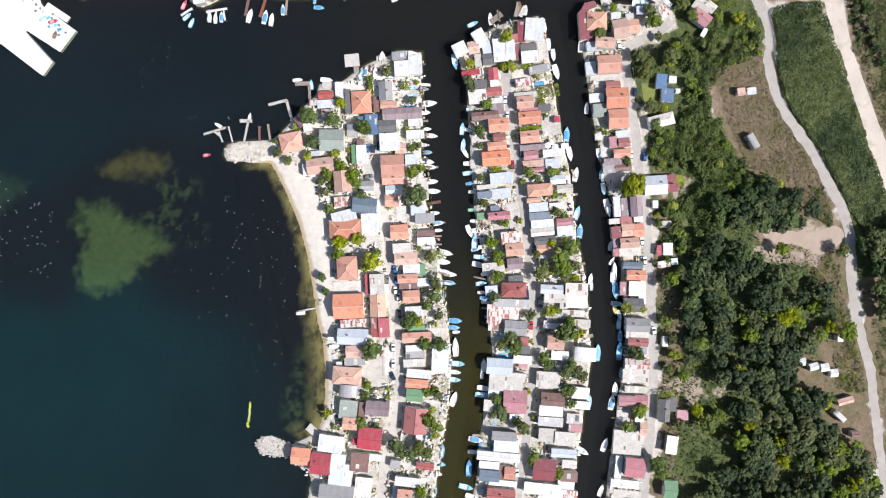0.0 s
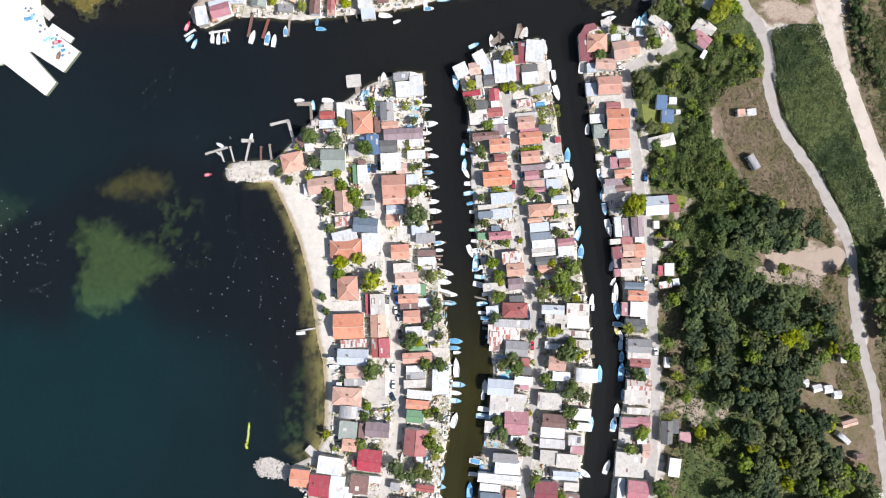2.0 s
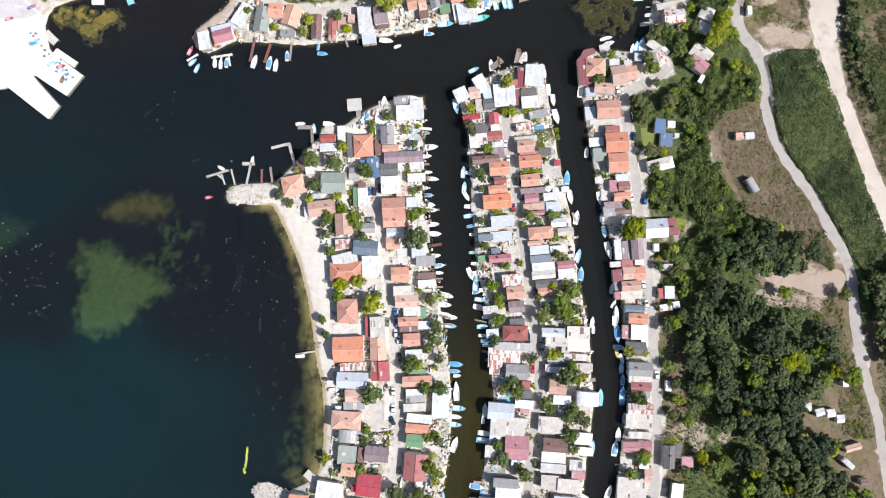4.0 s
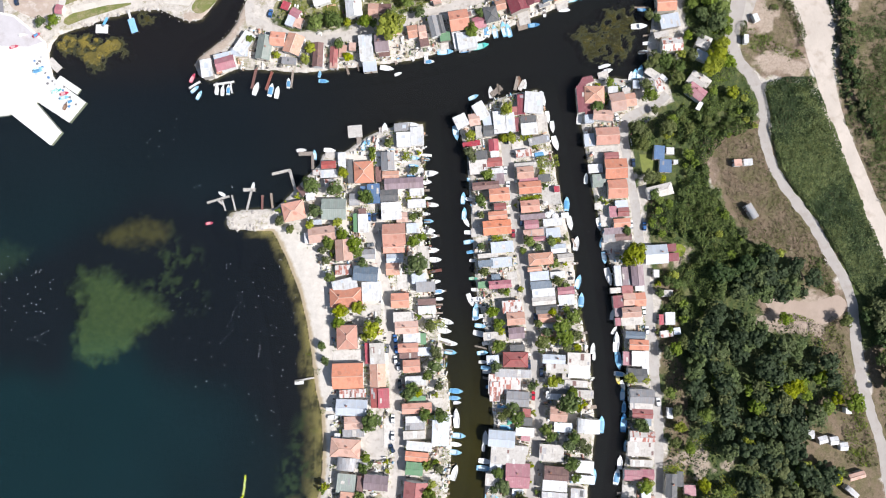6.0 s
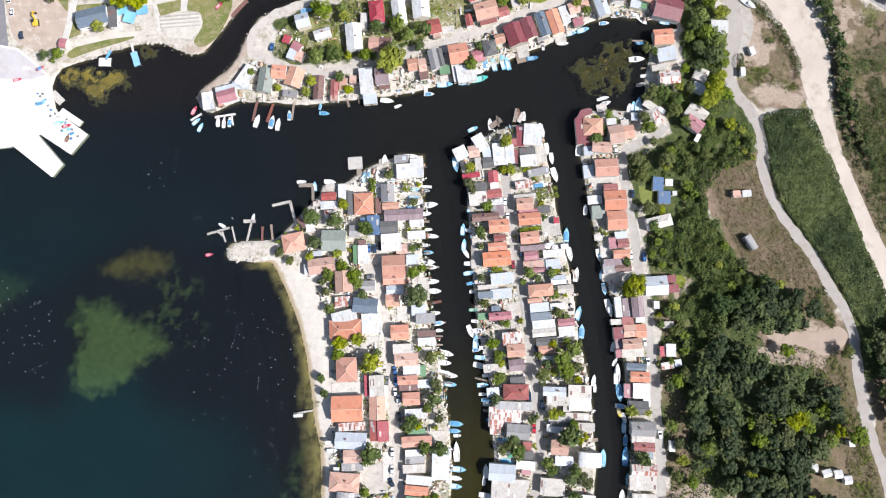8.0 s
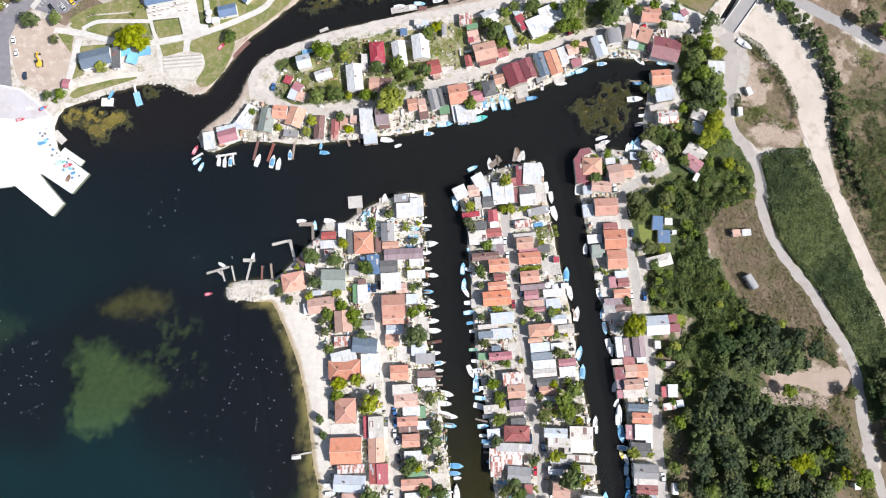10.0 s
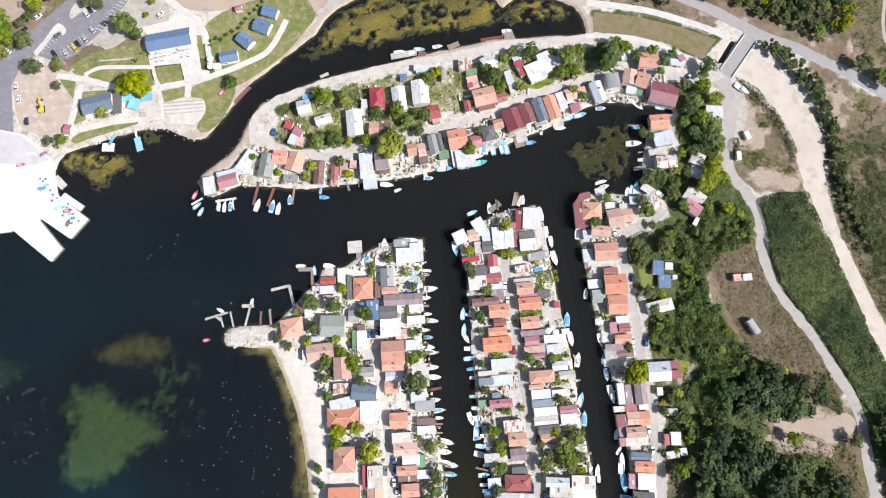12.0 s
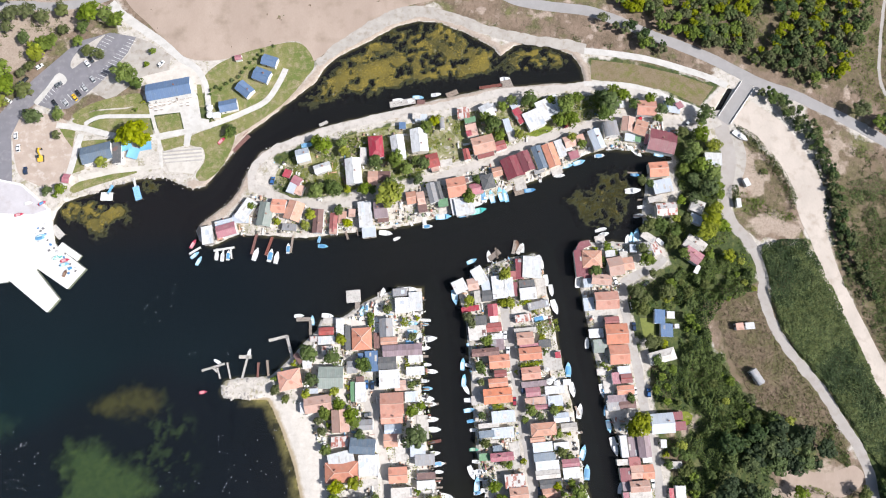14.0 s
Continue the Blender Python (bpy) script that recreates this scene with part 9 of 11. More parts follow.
house(-68.3, 53.6, 4.5, 4.0, 10, "fl", "W")
house(-72.8, 56.4, 2.6, 5.5, 40, "fl", "N")


# ---- woods, scrub and reeds ----
def spread(poly, gap, seed, jitter=0.9):
    """Places inside an outline, about gap metres apart."""
    r = np.random.RandomState(seed)
    p = np.array(poly)
    lo, hi = p.min(0), p.max(0)
    gx, gy = np.meshgrid(np.arange(lo[0], hi[0], gap), np.arange(lo[1], hi[1], gap * 0.87))
    gx = gx + (np.arange(gx.shape[0]) % 2)[:, None] * gap / 2
    x = gx.ravel() + r.uniform(-0.5, 0.5, gx.size) * gap * jitter
    y = gy.ravel() + r.uniform(-0.5, 0.5, gx.size) * gap * jitter
    ok = inside(x, y, poly)
    return x[ok], y[ok]


WOODS = [(105.3, -22.1), (114.4, -13.8), (124.0, -6.9), (135.0, 5.6), (148.6, 20.8), (160.2, 26.3), (174.8, 20.8), (176.3, 7.0), (154.3, 4.2), (150.3, -4.1), (154.5, -13.8), (179.4, -19.3), (190.6, -38.8), (193.5, -47.1), (168.7, -53.3), (170.3, -69.4), (180.0, -75.0), (188.6, -97.4), (205.2, -101.5), (212.8, -128.2), (214.2, -150.7), (115.4, -151.0), (119.9, -122.8), (141.4, -98.9), (120.6, -97.5), (120.4, -79.3), (130.7, -75.1), (127.2, -62.5), (113.3, -55.6)]
WOOD_CROWNS = [leaf_cards(*crown_points(540, c, q, 91 + i), 0.134) for i, (c, q) in enumerate(((13, 0.9), (10, 0.8), (16, 1.0), (8, 0.85)))]


def woodland(label, places):
    """Trees too many to count, in one stand: all leaves of a colour in one mesh, all trunks in another."""
    mid = np.mean([(p[0], p[1]) for p in places], 0)
    top = emptied("woodland", pose(mid[0], mid[1], LAND))
    tagged(top, label, "woods", kind="stuff")
    leaves, stems = {}, bmesh.new()
    for x, y, across, kind in places:
        pts, faces = rng.choice(WOOD_CROWNS)
        r, w, h = across / 2 * 1.08, rng.uniform(0, 6.28), across * rng.uniform(0.55, 0.72)
        c, s = math.cos(w), math.sin(w)
        q = np.stack([pts[:, 0] * c - pts[:, 1] * s, pts[:, 0] * s + pts[:, 1] * c, pts[:, 2] * rng.uniform(0.85, 1.2)], 1) * r + [x - mid[0], y - mid[1], h]
        leaves.setdefault(kind, []).append((q, faces))
        bmesh.ops.create_cone(stems, cap_ends=False, segments=6, radius1=0.07 * r, radius2=0.03 * r, depth=h + 0.3, matrix=Matrix.Translation((x - mid[0], y - mid[1], h / 2 - 0.2)))
    for kind, stand in leaves.items():
        n = np.cumsum([0] + [len(q) for q, _ in stand])
        tagged(obj("crowns", quick_mesh("crowns", np.concatenate([q for q, _ in stand]), np.concatenate([f + k for (_, f), k in zip(stand, n)]), LEAF[kind]), top,
                   None, f"{LEAF_WORDS[kind]} leaves of many trees"), kind="stuff")
    tagged(part("trunks", stems, BARK, top), kind="stuff")


CLEARINGS = [(117.6, -69.0), (140.8, -27.7), (161.6, -38.8), (149.6, -77.9), (127.4, -87.7), (132, -84), (124, -93), (133, -91), (114, -71), (121, -74), (128, -76), (134, -77), (138.7, -105.9), (124.9, -120.0), (166.6, -117.1), (179.6, -38.8), (182.6, -61.0)]
stand = []
for px, py in zip(*spread(WOODS, 6.6, 71)):
    q = lattice_noise(np.array([px]), np.array([py]), 22.0, 81)[0]
    if rng.random() < 0.08 or min(math.hypot(px - a, py - b) for a, b in CLEARINGS) < 5.0:
        continue
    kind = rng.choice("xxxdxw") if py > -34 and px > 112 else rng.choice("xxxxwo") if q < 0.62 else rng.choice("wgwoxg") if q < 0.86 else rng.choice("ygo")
    stand.append((px, py, rng.uniform(5.4, 11.0), kind))
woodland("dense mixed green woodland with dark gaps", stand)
stand = []
for area, gap, kinds, seed in (
        ([(94.4, 264.2), (172.9, 266.9), (170.9, 239.7), (164.2, 228.9), (160.9, 220.9), (150.4, 225.0), (141.6, 219.7), (127.2, 225.9), (118.1, 230.1), (107.6, 237.7), (94.8, 245.3)], 5.0, "oyyowogg", 72),
        ([(173.4, 263.3), (229.0, 264.5), (228.9, 235.0), (222.6, 218.6), (212.0, 210.1), (206.6, 198.7), (200.0, 198.7), (193.3, 209.9), (175.5, 207.5), (172.5, 216.1), (181.4, 235.5)], 4.9, "xwwyxywo", 73),
        ([(171.0, 194.1), (176.6, 193.1), (187.3, 183.4), (194.2, 170.0), (197.7, 160.6), (198.5, 153.5), (198.5, 147.1), (194.3, 148.0), (190.9, 155.4), (187.0, 166.3), (180.8, 175.8), (176.0, 182.8)], 3.3, "xxwo", 74),
        ([(197.7, 151.4), (199.7, 148.3), (197.3, 121.3), (201.2, 98.0), (199.2, 97.5), (195.2, 118.4), (196.5, 137.7)], 2.2, "xxo", 81),
        ([(128.7, 18.8), (139.4, 23.7), (149.2, 26.4), (152.3, 18.8), (146.5, 5.3), (135.3, 1.2), (124.8, 6.6)], 6.4, "xxxw", 82),
        ([(84.5, 238.6), (92.8, 237.1), (105.3, 231.5), (118.1, 222.0), (115.3, 217.3), (101.5, 220.1), (103.8, 226.8), (85.2, 233.8)], 4.4, "xwgo", 75),
        ([(114.5, 235.5), (127.8, 232.7), (138.5, 228.5), (144.2, 221.0), (137.6, 221.8), (127.3, 226.6), (118.4, 230.1)], 5.0, "xwg", 76),
        ([(146, 226), (160, 219), (174, 211), (188, 206), (200, 197), (206, 199), (196, 209), (176, 216), (160, 226), (148, 232)], 4.2, "ogwoyo", 83),
        ([(124, 231), (140, 224), (152, 218), (164, 211), (178, 205), (192, 198), (198, 195), (198, 198), (180, 209), (160, 219), (140, 230), (126, 236)], 3.0, "owgoo", 84),
        ([(197, 152), (201, 150), (202, 126), (206, 106), (212, 84), (209, 82), (202, 104), (196, 122), (195, 140)], 3.0, "owxo", 85),
        ([(165.0, 194.2), (174.8, 195.7), (175.2, 189.2), (169.2, 188.7)], 5.0, "do", 77),
        ([(209.1, 188.9), (230.6, 177.6), (229.4, 169.7), (214.0, 180.9)], 8.0, "yog", 78),
        ([(199.0, 2.8), (223.0, 11.1), (234.8, -38.7), (210.0, -38.7), (202.7, -13.8)], 6.5, "xwo", 79)):
    for px, py in zip(*spread(area, gap, seed)):
        stand.append((px, py, rng.uniform(0.8, 1.5) * gap, rng.choice(kinds)))
woodland("scattered green and olive trees among dry scrub", stand)
for p, across, kind in zip([(165.8, -37.7), (141.7, -65.3), (169.5, -75.6), (124.4, -50.0), (113.0, -16.6), (117.3, -27.7), (149.3, -49.9), (185.6, -77.8), (179.5, -33.2), (161.3, -5.5), (190.6, -6.5), (143.0, 36.0), (152.7, 27.7), (143.2, 11.2)], (8.5, 7.5, 7.0, 8.0, 6.5, 6.0, 7.0, 6.0, 6.5, 7.0, 7.0, 6.0, 7.5, 7.0), "yyygooogygoodd"):
    tree(*p, across, kind, " at the woodland's edge", "edge trees")


def clear_of_roads(x, y, gap):
    ok = np.ones(len(x), bool)
    for line, wide in ROAD_LINES:
        q = np.array(line)
        near = (x > q[:, 0].min() - 9) & (x < q[:, 0].max() + 9) & (y > q[:, 1].min() - 9) & (y < q[:, 1].max() + 9)
        ok[near] &= distance(x[near], y[near], line, False) > wide / 2 + gap
    return ok


def uneven(x, y, size):
    return 0.62 * lattice_noise(x, y, size, 517) + 0.38 * lattice_noise(x, y, size / 2.7, 523)


def thicket(name, label, area, per_square, size, high, kind, seed, patch=None, fill=0.33, up=0.6, mounds=7.5):
    """Low growth over an area: leaf sprays heaped into uneven mounds. patch: the part of the broad noise in which this colour grows."""
    r = np.random.RandomState(seed)
    p = np.array(area)
    lo, hi = p.min(0), p.max(0)
    n = int(per_square * (hi - lo).prod())
    x, y = r.uniform(lo[0], hi[0], n), r.uniform(lo[1], hi[1], n)
    d = signed(x, y, area)
    ok = d + 4.0 * (fractal(x, y, 5.0, 503) - 0.6) > 0
    x, y, d = x[ok], y[ok], d[ok]
    mound = uneven(x, y, mounds)
    ok = mound + 0.02 * r.normal(size=len(x)) > fill
    if patch:
        q = fractal(x, y, 16.0, 531) + 0.07 * r.normal(size=len(x))
        ok &= (q > patch[0]) & (q < patch[1])
    ok &= clear_of_roads(x, y, 0.2)
    x, y, d, mound = x[ok], y[ok], d[ok], mound[ok]
    z = LAND + 0.1 + high * np.clip((mound - fill + 0.08) * 2.4, 0.08, 1.3) * np.clip(d / 2.0 + 0.35, 0.25, 1) * r.uniform(0.6, 1.0, len(x))
    gx = uneven(x + 0.8, y, mounds) - mound
    gy = uneven(x, y + 0.8, mounds) - mound
    way = np.stack([-gx * 9, -gy * 9, np.full(len(x), up + 0.2)], 1) + 0.3 * r.normal(size=(len(x), 3))
    me = quick_mesh(name, *leaf_cards(np.stack([x, y, z], 1), way, size), LEAF[kind])
    return tagged(new(name, me), label, "shrubs", kind="stuff")


SCRUB = [(113.6, 98.7), (129.2, 108.0), (144.5, 110.1), (152.0, 97.5), (152.1, 87.1), (137.6, 83.9), (127.8, 70.4), (129.6, 56.7), (140.2, 43.7), (143.0, 33.3), (162.4, 26.3), (140.4, 15.3), (126.8, -1.3), (107.5, -13.8), (103.5, -2.7), (114.2, 16.7), (123.8, 27.2), (114.1, 33.3), (98.3, 34.4), (98.8, 51.0), (112.5, 53.1), (114.0, 80.1), (109.5, 89.7)]
thicket("shrubs", "dense green scrub and brambles on waste ground", SCRUB, 5.0, 0.40, 3.6, "w", 101, (0.44, 0.62), 0.36)
# darker leaf colour in patches, standing for shadowed gaps between the clumps
thicket("shrubs", "dark leaves coloured as the shadowed gaps of the scrub", SCRUB, 5.0, 0.40, 3.2, "x", 102, (0.0, 0.52), 0.32)
thicket("shrubs", "yellow-green brambles in the scrub", SCRUB, 2.4, 0.36, 3.2, "g", 103, (0.60, 0.9), 0.42)
thicket("shrubs", "green brambles on the brighter patches of scrub", SCRUB, 4.0, 0.4, 3.4, "w", 109, (0.60, 0.9), 0.38)
thicket("shrubs", "grey-olive brambles in the scrub", SCRUB, 4.0, 0.38, 3.2, "o", 108, (0.56, 0.68), 0.36)
thicket("shrubs", "full mid-green brambles covering the waste ground", SCRUB, 2.8, 0.42, 3.0, "w", 110, None, 0.26)
for seed, (label, area, dens, high, kind, fill) in enumerate((
        ("dark bushes lining the dry channel", [(170.3, 193.2), (177.2, 191.2), (185.8, 178.6), (192.9, 171.0), (197.1, 162.5), (198.5, 153.5), (198.5, 147.1), (194.3, 148.0), (190.9, 155.4), (187.6, 164.4), (181.6, 172.9), (175.7, 180.6)], 5.0, 2.8, "x", 0.2),
        ("dark growth in the drain beside the channel", [(189.9, 154.2), (191.7, 154.8), (194.9, 141.3), (195.9, 133.5), (193.2, 128.1), (194.4, 118.1), (197.7, 108.7), (201.5, 95.7), (199.2, 95.2), (194.5, 108.1), (191.5, 117.5), (190.6, 128.1), (192.8, 134.1), (192.2, 140.7)], 5.0, 1.0, "x", 0.25),
        ("green weeds along the edge of the dry channel", [(151.2, 175.4), (162.0, 168.7), (169.5, 157.4), (175.3, 146.6), (179.1, 135.4), (177.1, 128.2), (174.4, 129.2), (175.9, 134.5), (171.1, 145.5), (165.8, 155.6), (159.4, 166.2)], 4.5, 1.3, "w", 0.3),
        ("mixed dark scrub beyond the dry channel", [(201.1, 142.2), (224.8, 139.0), (254.0, 120.9), (242.5, 53.4), (211.6, 50.8), (199.2, 95.2), (195.6, 118.4)], 3.6, 1.8, "w", 0.3),
        ("scrub round the bare clearing", [(173.4, 25.0), (181.7, 20.8), (188.7, 9.8), (187.9, 5.6), (179.1, 8.9), (174.9, 13.9)], 4.5, 2.0, "w", 0.25),
        ("scrub behind a long shed", [(98.6, 33.8), (108.4, 35.8), (123.3, 29.7), (124.1, 18.8), (111.5, 15.5), (97.8, 13.8), (97.9, 16.8), (113.3, 18.5), (113.9, 30.3)], 4.5, 1.8, "w", 0.25),
        ("bush on the waste ground", [(161.8, 150.7), (163.7, 151.9), (165.6, 151.0), (165.6, 148.2), (163.4, 146.7), (161.5, 148.0)], 9.0, 2.4, "w", 0.1),
        ("bushes beside the dirt road", [(145.3, 142.6), (148.8, 143.2), (149.7, 138.0), (147.0, 133.5), (144.7, 136.6)], 8.0, 2.4, "w", 0.15))):
    thicket("shrubs", label, area, dens, 0.34, high, kind, 260 + seed, None, fill)
thicket("shrubs", "low dark green growth beyond the channel", [(207, 112), (228, 118), (246, 104), (254, 40), (238, 8), (224, 36), (212, 74)], 3.2, 0.34, 1.2, "w", 108, (0.0, 0.52), 0.38, 0.5, 4.0)
thicket("shrubs", "olive growth beyond the channel", [(200, 150), (228, 140), (250, 104), (254, 40), (238, 8), (220, 44), (204, 92)], 2.2, 0.32, 1.3, "o", 109, (0.46, 0.9), 0.40, 0.5, 4.0)
thicket("shrubs", "band of olive bushes along the dry channel", [(151, 177), (162, 170), (170, 158.5), (176, 147), (179.6, 135), (177.5, 127), (173.5, 128.5), (174.5, 134.5), (169.5, 145.5), (164.5, 155.6), (157.5, 165.6)], 6.0, 0.3, 1.5, "o", 110, None, 0.12, 0.6, 3.0)
WASTE = [(128.8, 85.5), (153.5, 91.0), (164.8, 60.8), (181.5, 36.0), (187.2, 22.2), (189.0, 8.5), (184.9, 5.6), (176.3, 12.4), (167.9, 25.0), (145.8, 33.3), (137.3, 52.6)]
EAST_VERGE = [(175.1, 27.5), (183.3, 24.7), (188.8, 8.1), (186.5, 4.8), (178.6, 13.1), (172.0, 19.1)]
SOUTH_VERGE = [(186.2, -4.5), (191.3, -8.3), (193.2, -24.6), (199.0, -43.4), (206.7, -76.7), (190.9, -76.8), (187.2, -35.4), (177.1, -19.2), (179.0, -10.3)]
thicket("weeds", "dry brown grass and thistles on waste ground", WASTE, 3.4, 0.25, 0.45, "h", 113, None, 0.16, 0.9, 4.0)
thicket("weeds", "olive weeds among the dry grass", WASTE, 2.4, 0.26, 0.7, "o", 114, (0.50, 0.9), 0.30, 0.7, 5.0)
thicket("weeds", "dry brown growth along the dirt road", SOUTH_VERGE, 2.8, 0.25, 0.5, "h", 116, None, 0.2, 0.9, 4.0)
thicket("shrubs", "olive bushes along the dirt road", SOUTH_VERGE, 3.4, 0.32, 1.6, "o", 117, None, 0.50, 0.6, 4.0)
thicket("shrubs", "fresh green bushes along the dirt road", SOUTH_VERGE, 4.0, 0.32, 1.8, "g", 118, (0.52, 0.9), 0.42, 0.6, 5.0)
thicket("shrubs", "mid-green bushes between the clearing and the waste ground", EAST_VERGE, 4.0, 0.34, 1.8, "w", 119, None, 0.40, 0.6, 4.0)
thicket("shrubs", "olive bushes between the clearing and the waste ground", EAST_VERGE, 3.0, 0.32, 1.4, "o", 121, None, 0.34, 0.6, 4.0)
BRUSH = [(161.5, -6.0), (167.6, -3.2), (175.9, -5.1), (181.9, -7.8), (179.9, -14.2), (171.6, -15.3), (163.4, -12.0)]
thicket("shrubs", "leafless grey-brown brush at the clearing's edge", BRUSH, 4.5, 0.22, 2.0, "h", 122, None, 0.34, 0.4, 4.0)
thicket("shrubs", "green bushes growing through the dead brush", BRUSH, 3.0, 0.32, 2.2, "g", 123, None, 0.54, 0.6, 5.0)
thicket("weeds", "green weeds in the old ditch", [(147, 141), (156, 137), (166, 131), (177, 129), (178, 124), (166, 125), (154, 130), (146, 136)], 5.0, 0.28, 0.8, "g", 111, None, 0.25, 0.6, 3.0)
thicket("weeds", "yellow-green weeds in the gardens by the wood", [(105.6, -61.2), (124.5, -61.1), (130, -75.1), (138, -82), (139, -97), (121, -97), (106, -80)], 3.2, 0.3, 0.9, "y", 112, (0.46, 0.9), 0.42, 0.6, 4.0)
for seed, (x, y) in enumerate(((-73.8, 36.1), (-70.6, 28.5), (-75.5, 40.3), (-65.3, 22.1), (-69.2, -23.7), (-64.4, -32.0), (-63.4, -19.6), (-64.8, -59.6), (-61.2, -51.4))):
    thicket("weeds", "tuft of green beach grass on pale sand", [(x - 2.2, y - 1.4), (x + 2, y - 1.8), (x + 2.4, y + 1.2), (x - 1.6, y + 1.6)], 5.0, 0.22, 0.5, "g", 600 + seed, None, 0.42, 0.6, 2.0)
stand = []
for px, py in zip(*spread(SCRUB, 6.4, 87)):
    q = lattice_noise(np.array([px]), np.array([py]), 18.0, 83)[0]
    if rng.random() < 0.7 and clear_of_roads(np.array([px]), np.array([py]), 2.0)[0]:
        stand.append((px, py, rng.uniform(2.6, 5.6), rng.choice("wwgo") if q < 0.5 else rng.choice("gwyg")))
woodland("bushes and saplings rising out of the scrub", stand)
GARDENS = [[(105.6, -61.2), (124.5, -61.1), (128.7, -75.1), (117.6, -77.9), (105.7, -78.0)], [(119.6, -81.3), (137.9, -81.2), (138.6, -97.5), (121.4, -97.0)],
           [(-90.0, 160.7), (-82.7, 163.8), (-69.0, 169.4), (-59.2, 170.5), (-56.7, 158.0), (-60.9, 150.3), (-71.6, 153.8), (-80.0, 150.4), (-86.4, 153.9)],
           [(-56.3, 172.7), (-47.6, 173.9), (-46.1, 160.4), (-53.5, 159.2)],
           [(-90.5, 148.4), (-85.3, 150.5), (-73.4, 147.0), (-63.8, 149.1), (-53.2, 146.8), (-50.1, 141.3), (-57.3, 137.1), (-73.1, 138.2), (-83.6, 139.5), (-89.1, 142.8)],
           [(-37.8, 174.8), (-30.4, 178.2), (-29.0, 162.4), (-21.6, 161.1), (-18.3, 156.8), (-11.0, 154.2), (-14.2, 147.8), (-24.7, 146.6), (-28.9, 153.4), (-32.2, 160.3)],
           [(-14.3, 181.6), (-5.6, 180.6), (-4.4, 170.1), (-9.8, 167.9), (-13.1, 175.8)],
           [(34.4, 191.1), (51.0, 193.6), (58.3, 188.7), (54.9, 179.1), (41.4, 173.8), (34.1, 179.3)],
           [(63.0, 191.9), (78.0, 192.7), (85.2, 186.8), (80.4, 182.1), (65.4, 180.0)]]
for seed, area in enumerate(GARDENS):
    thicket("garden_plants", "green vegetable beds and vines in a cabin garden", area, 2.6, 0.28, 1.2, "g", 280 + seed, (0.4, 0.9), 0.46, 0.7, 3.0)
    thicket("garden_plants", "darker shrubs in a cabin garden", area, 2.4, 0.28, 1.8, "w", 290 + seed, (0.0, 0.5), 0.46, 0.7, 3.5)
REEDS = [(156.6, 110.7), (164.8, 113.9), (180.1, 114.4), (184.0, 107.3), (191.3, 88.1), (198.2, 66.2), (206.1, 44.2), (213.6, 22.2), (220.5, -2.7), (212.2, -2.7), (204.5, 0.1), (195.5, 13.9), (189.3, 27.7), (181.5, 40.1), (173.1, 53.9), (163.6, 66.3), (160.7, 80.0), (157.9, 91.0)]
thicket("reeds", "dense dark green reed bed beside the channel", REEDS, 6.5, 0.42, 1.8, "x", 104, (0.0, 0.50), 0.06, 0.9, 13.0)
thicket("reeds", "olive reeds in the reed bed", REEDS, 4.5, 0.40, 1.8, "o", 105, (0.56, 0.9), 0.08, 0.9, 13.0)
thicket("reeds", "fresh green reeds in the reed bed", REEDS, 6.0, 0.40, 1.9, "w", 115, (0.42, 0.9), 0.08, 0.9, 13.0)
UNDERWOOD = [(103.2, 0.1), (124.0, -5.5), (148.6, 25.0), (160, 20), (166, 7), (150, 2), (161, -8), (177, -11), (182.1, -16.5), (190.3, -49.9), (168.7, -55.5), (174.5, -75.0), (191.4, -100.2), (213.6, -105.7), (214.2, -150.7), (111.2, -151.1), (105.1, -78.0)]
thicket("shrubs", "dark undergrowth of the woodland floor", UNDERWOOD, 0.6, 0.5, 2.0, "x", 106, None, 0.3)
thicket("shrubs", "fresh undergrowth of the woodland floor", UNDERWOOD, 0.6, 0.42, 2.2, "g", 107, (0.5, 0.9), 0.35)
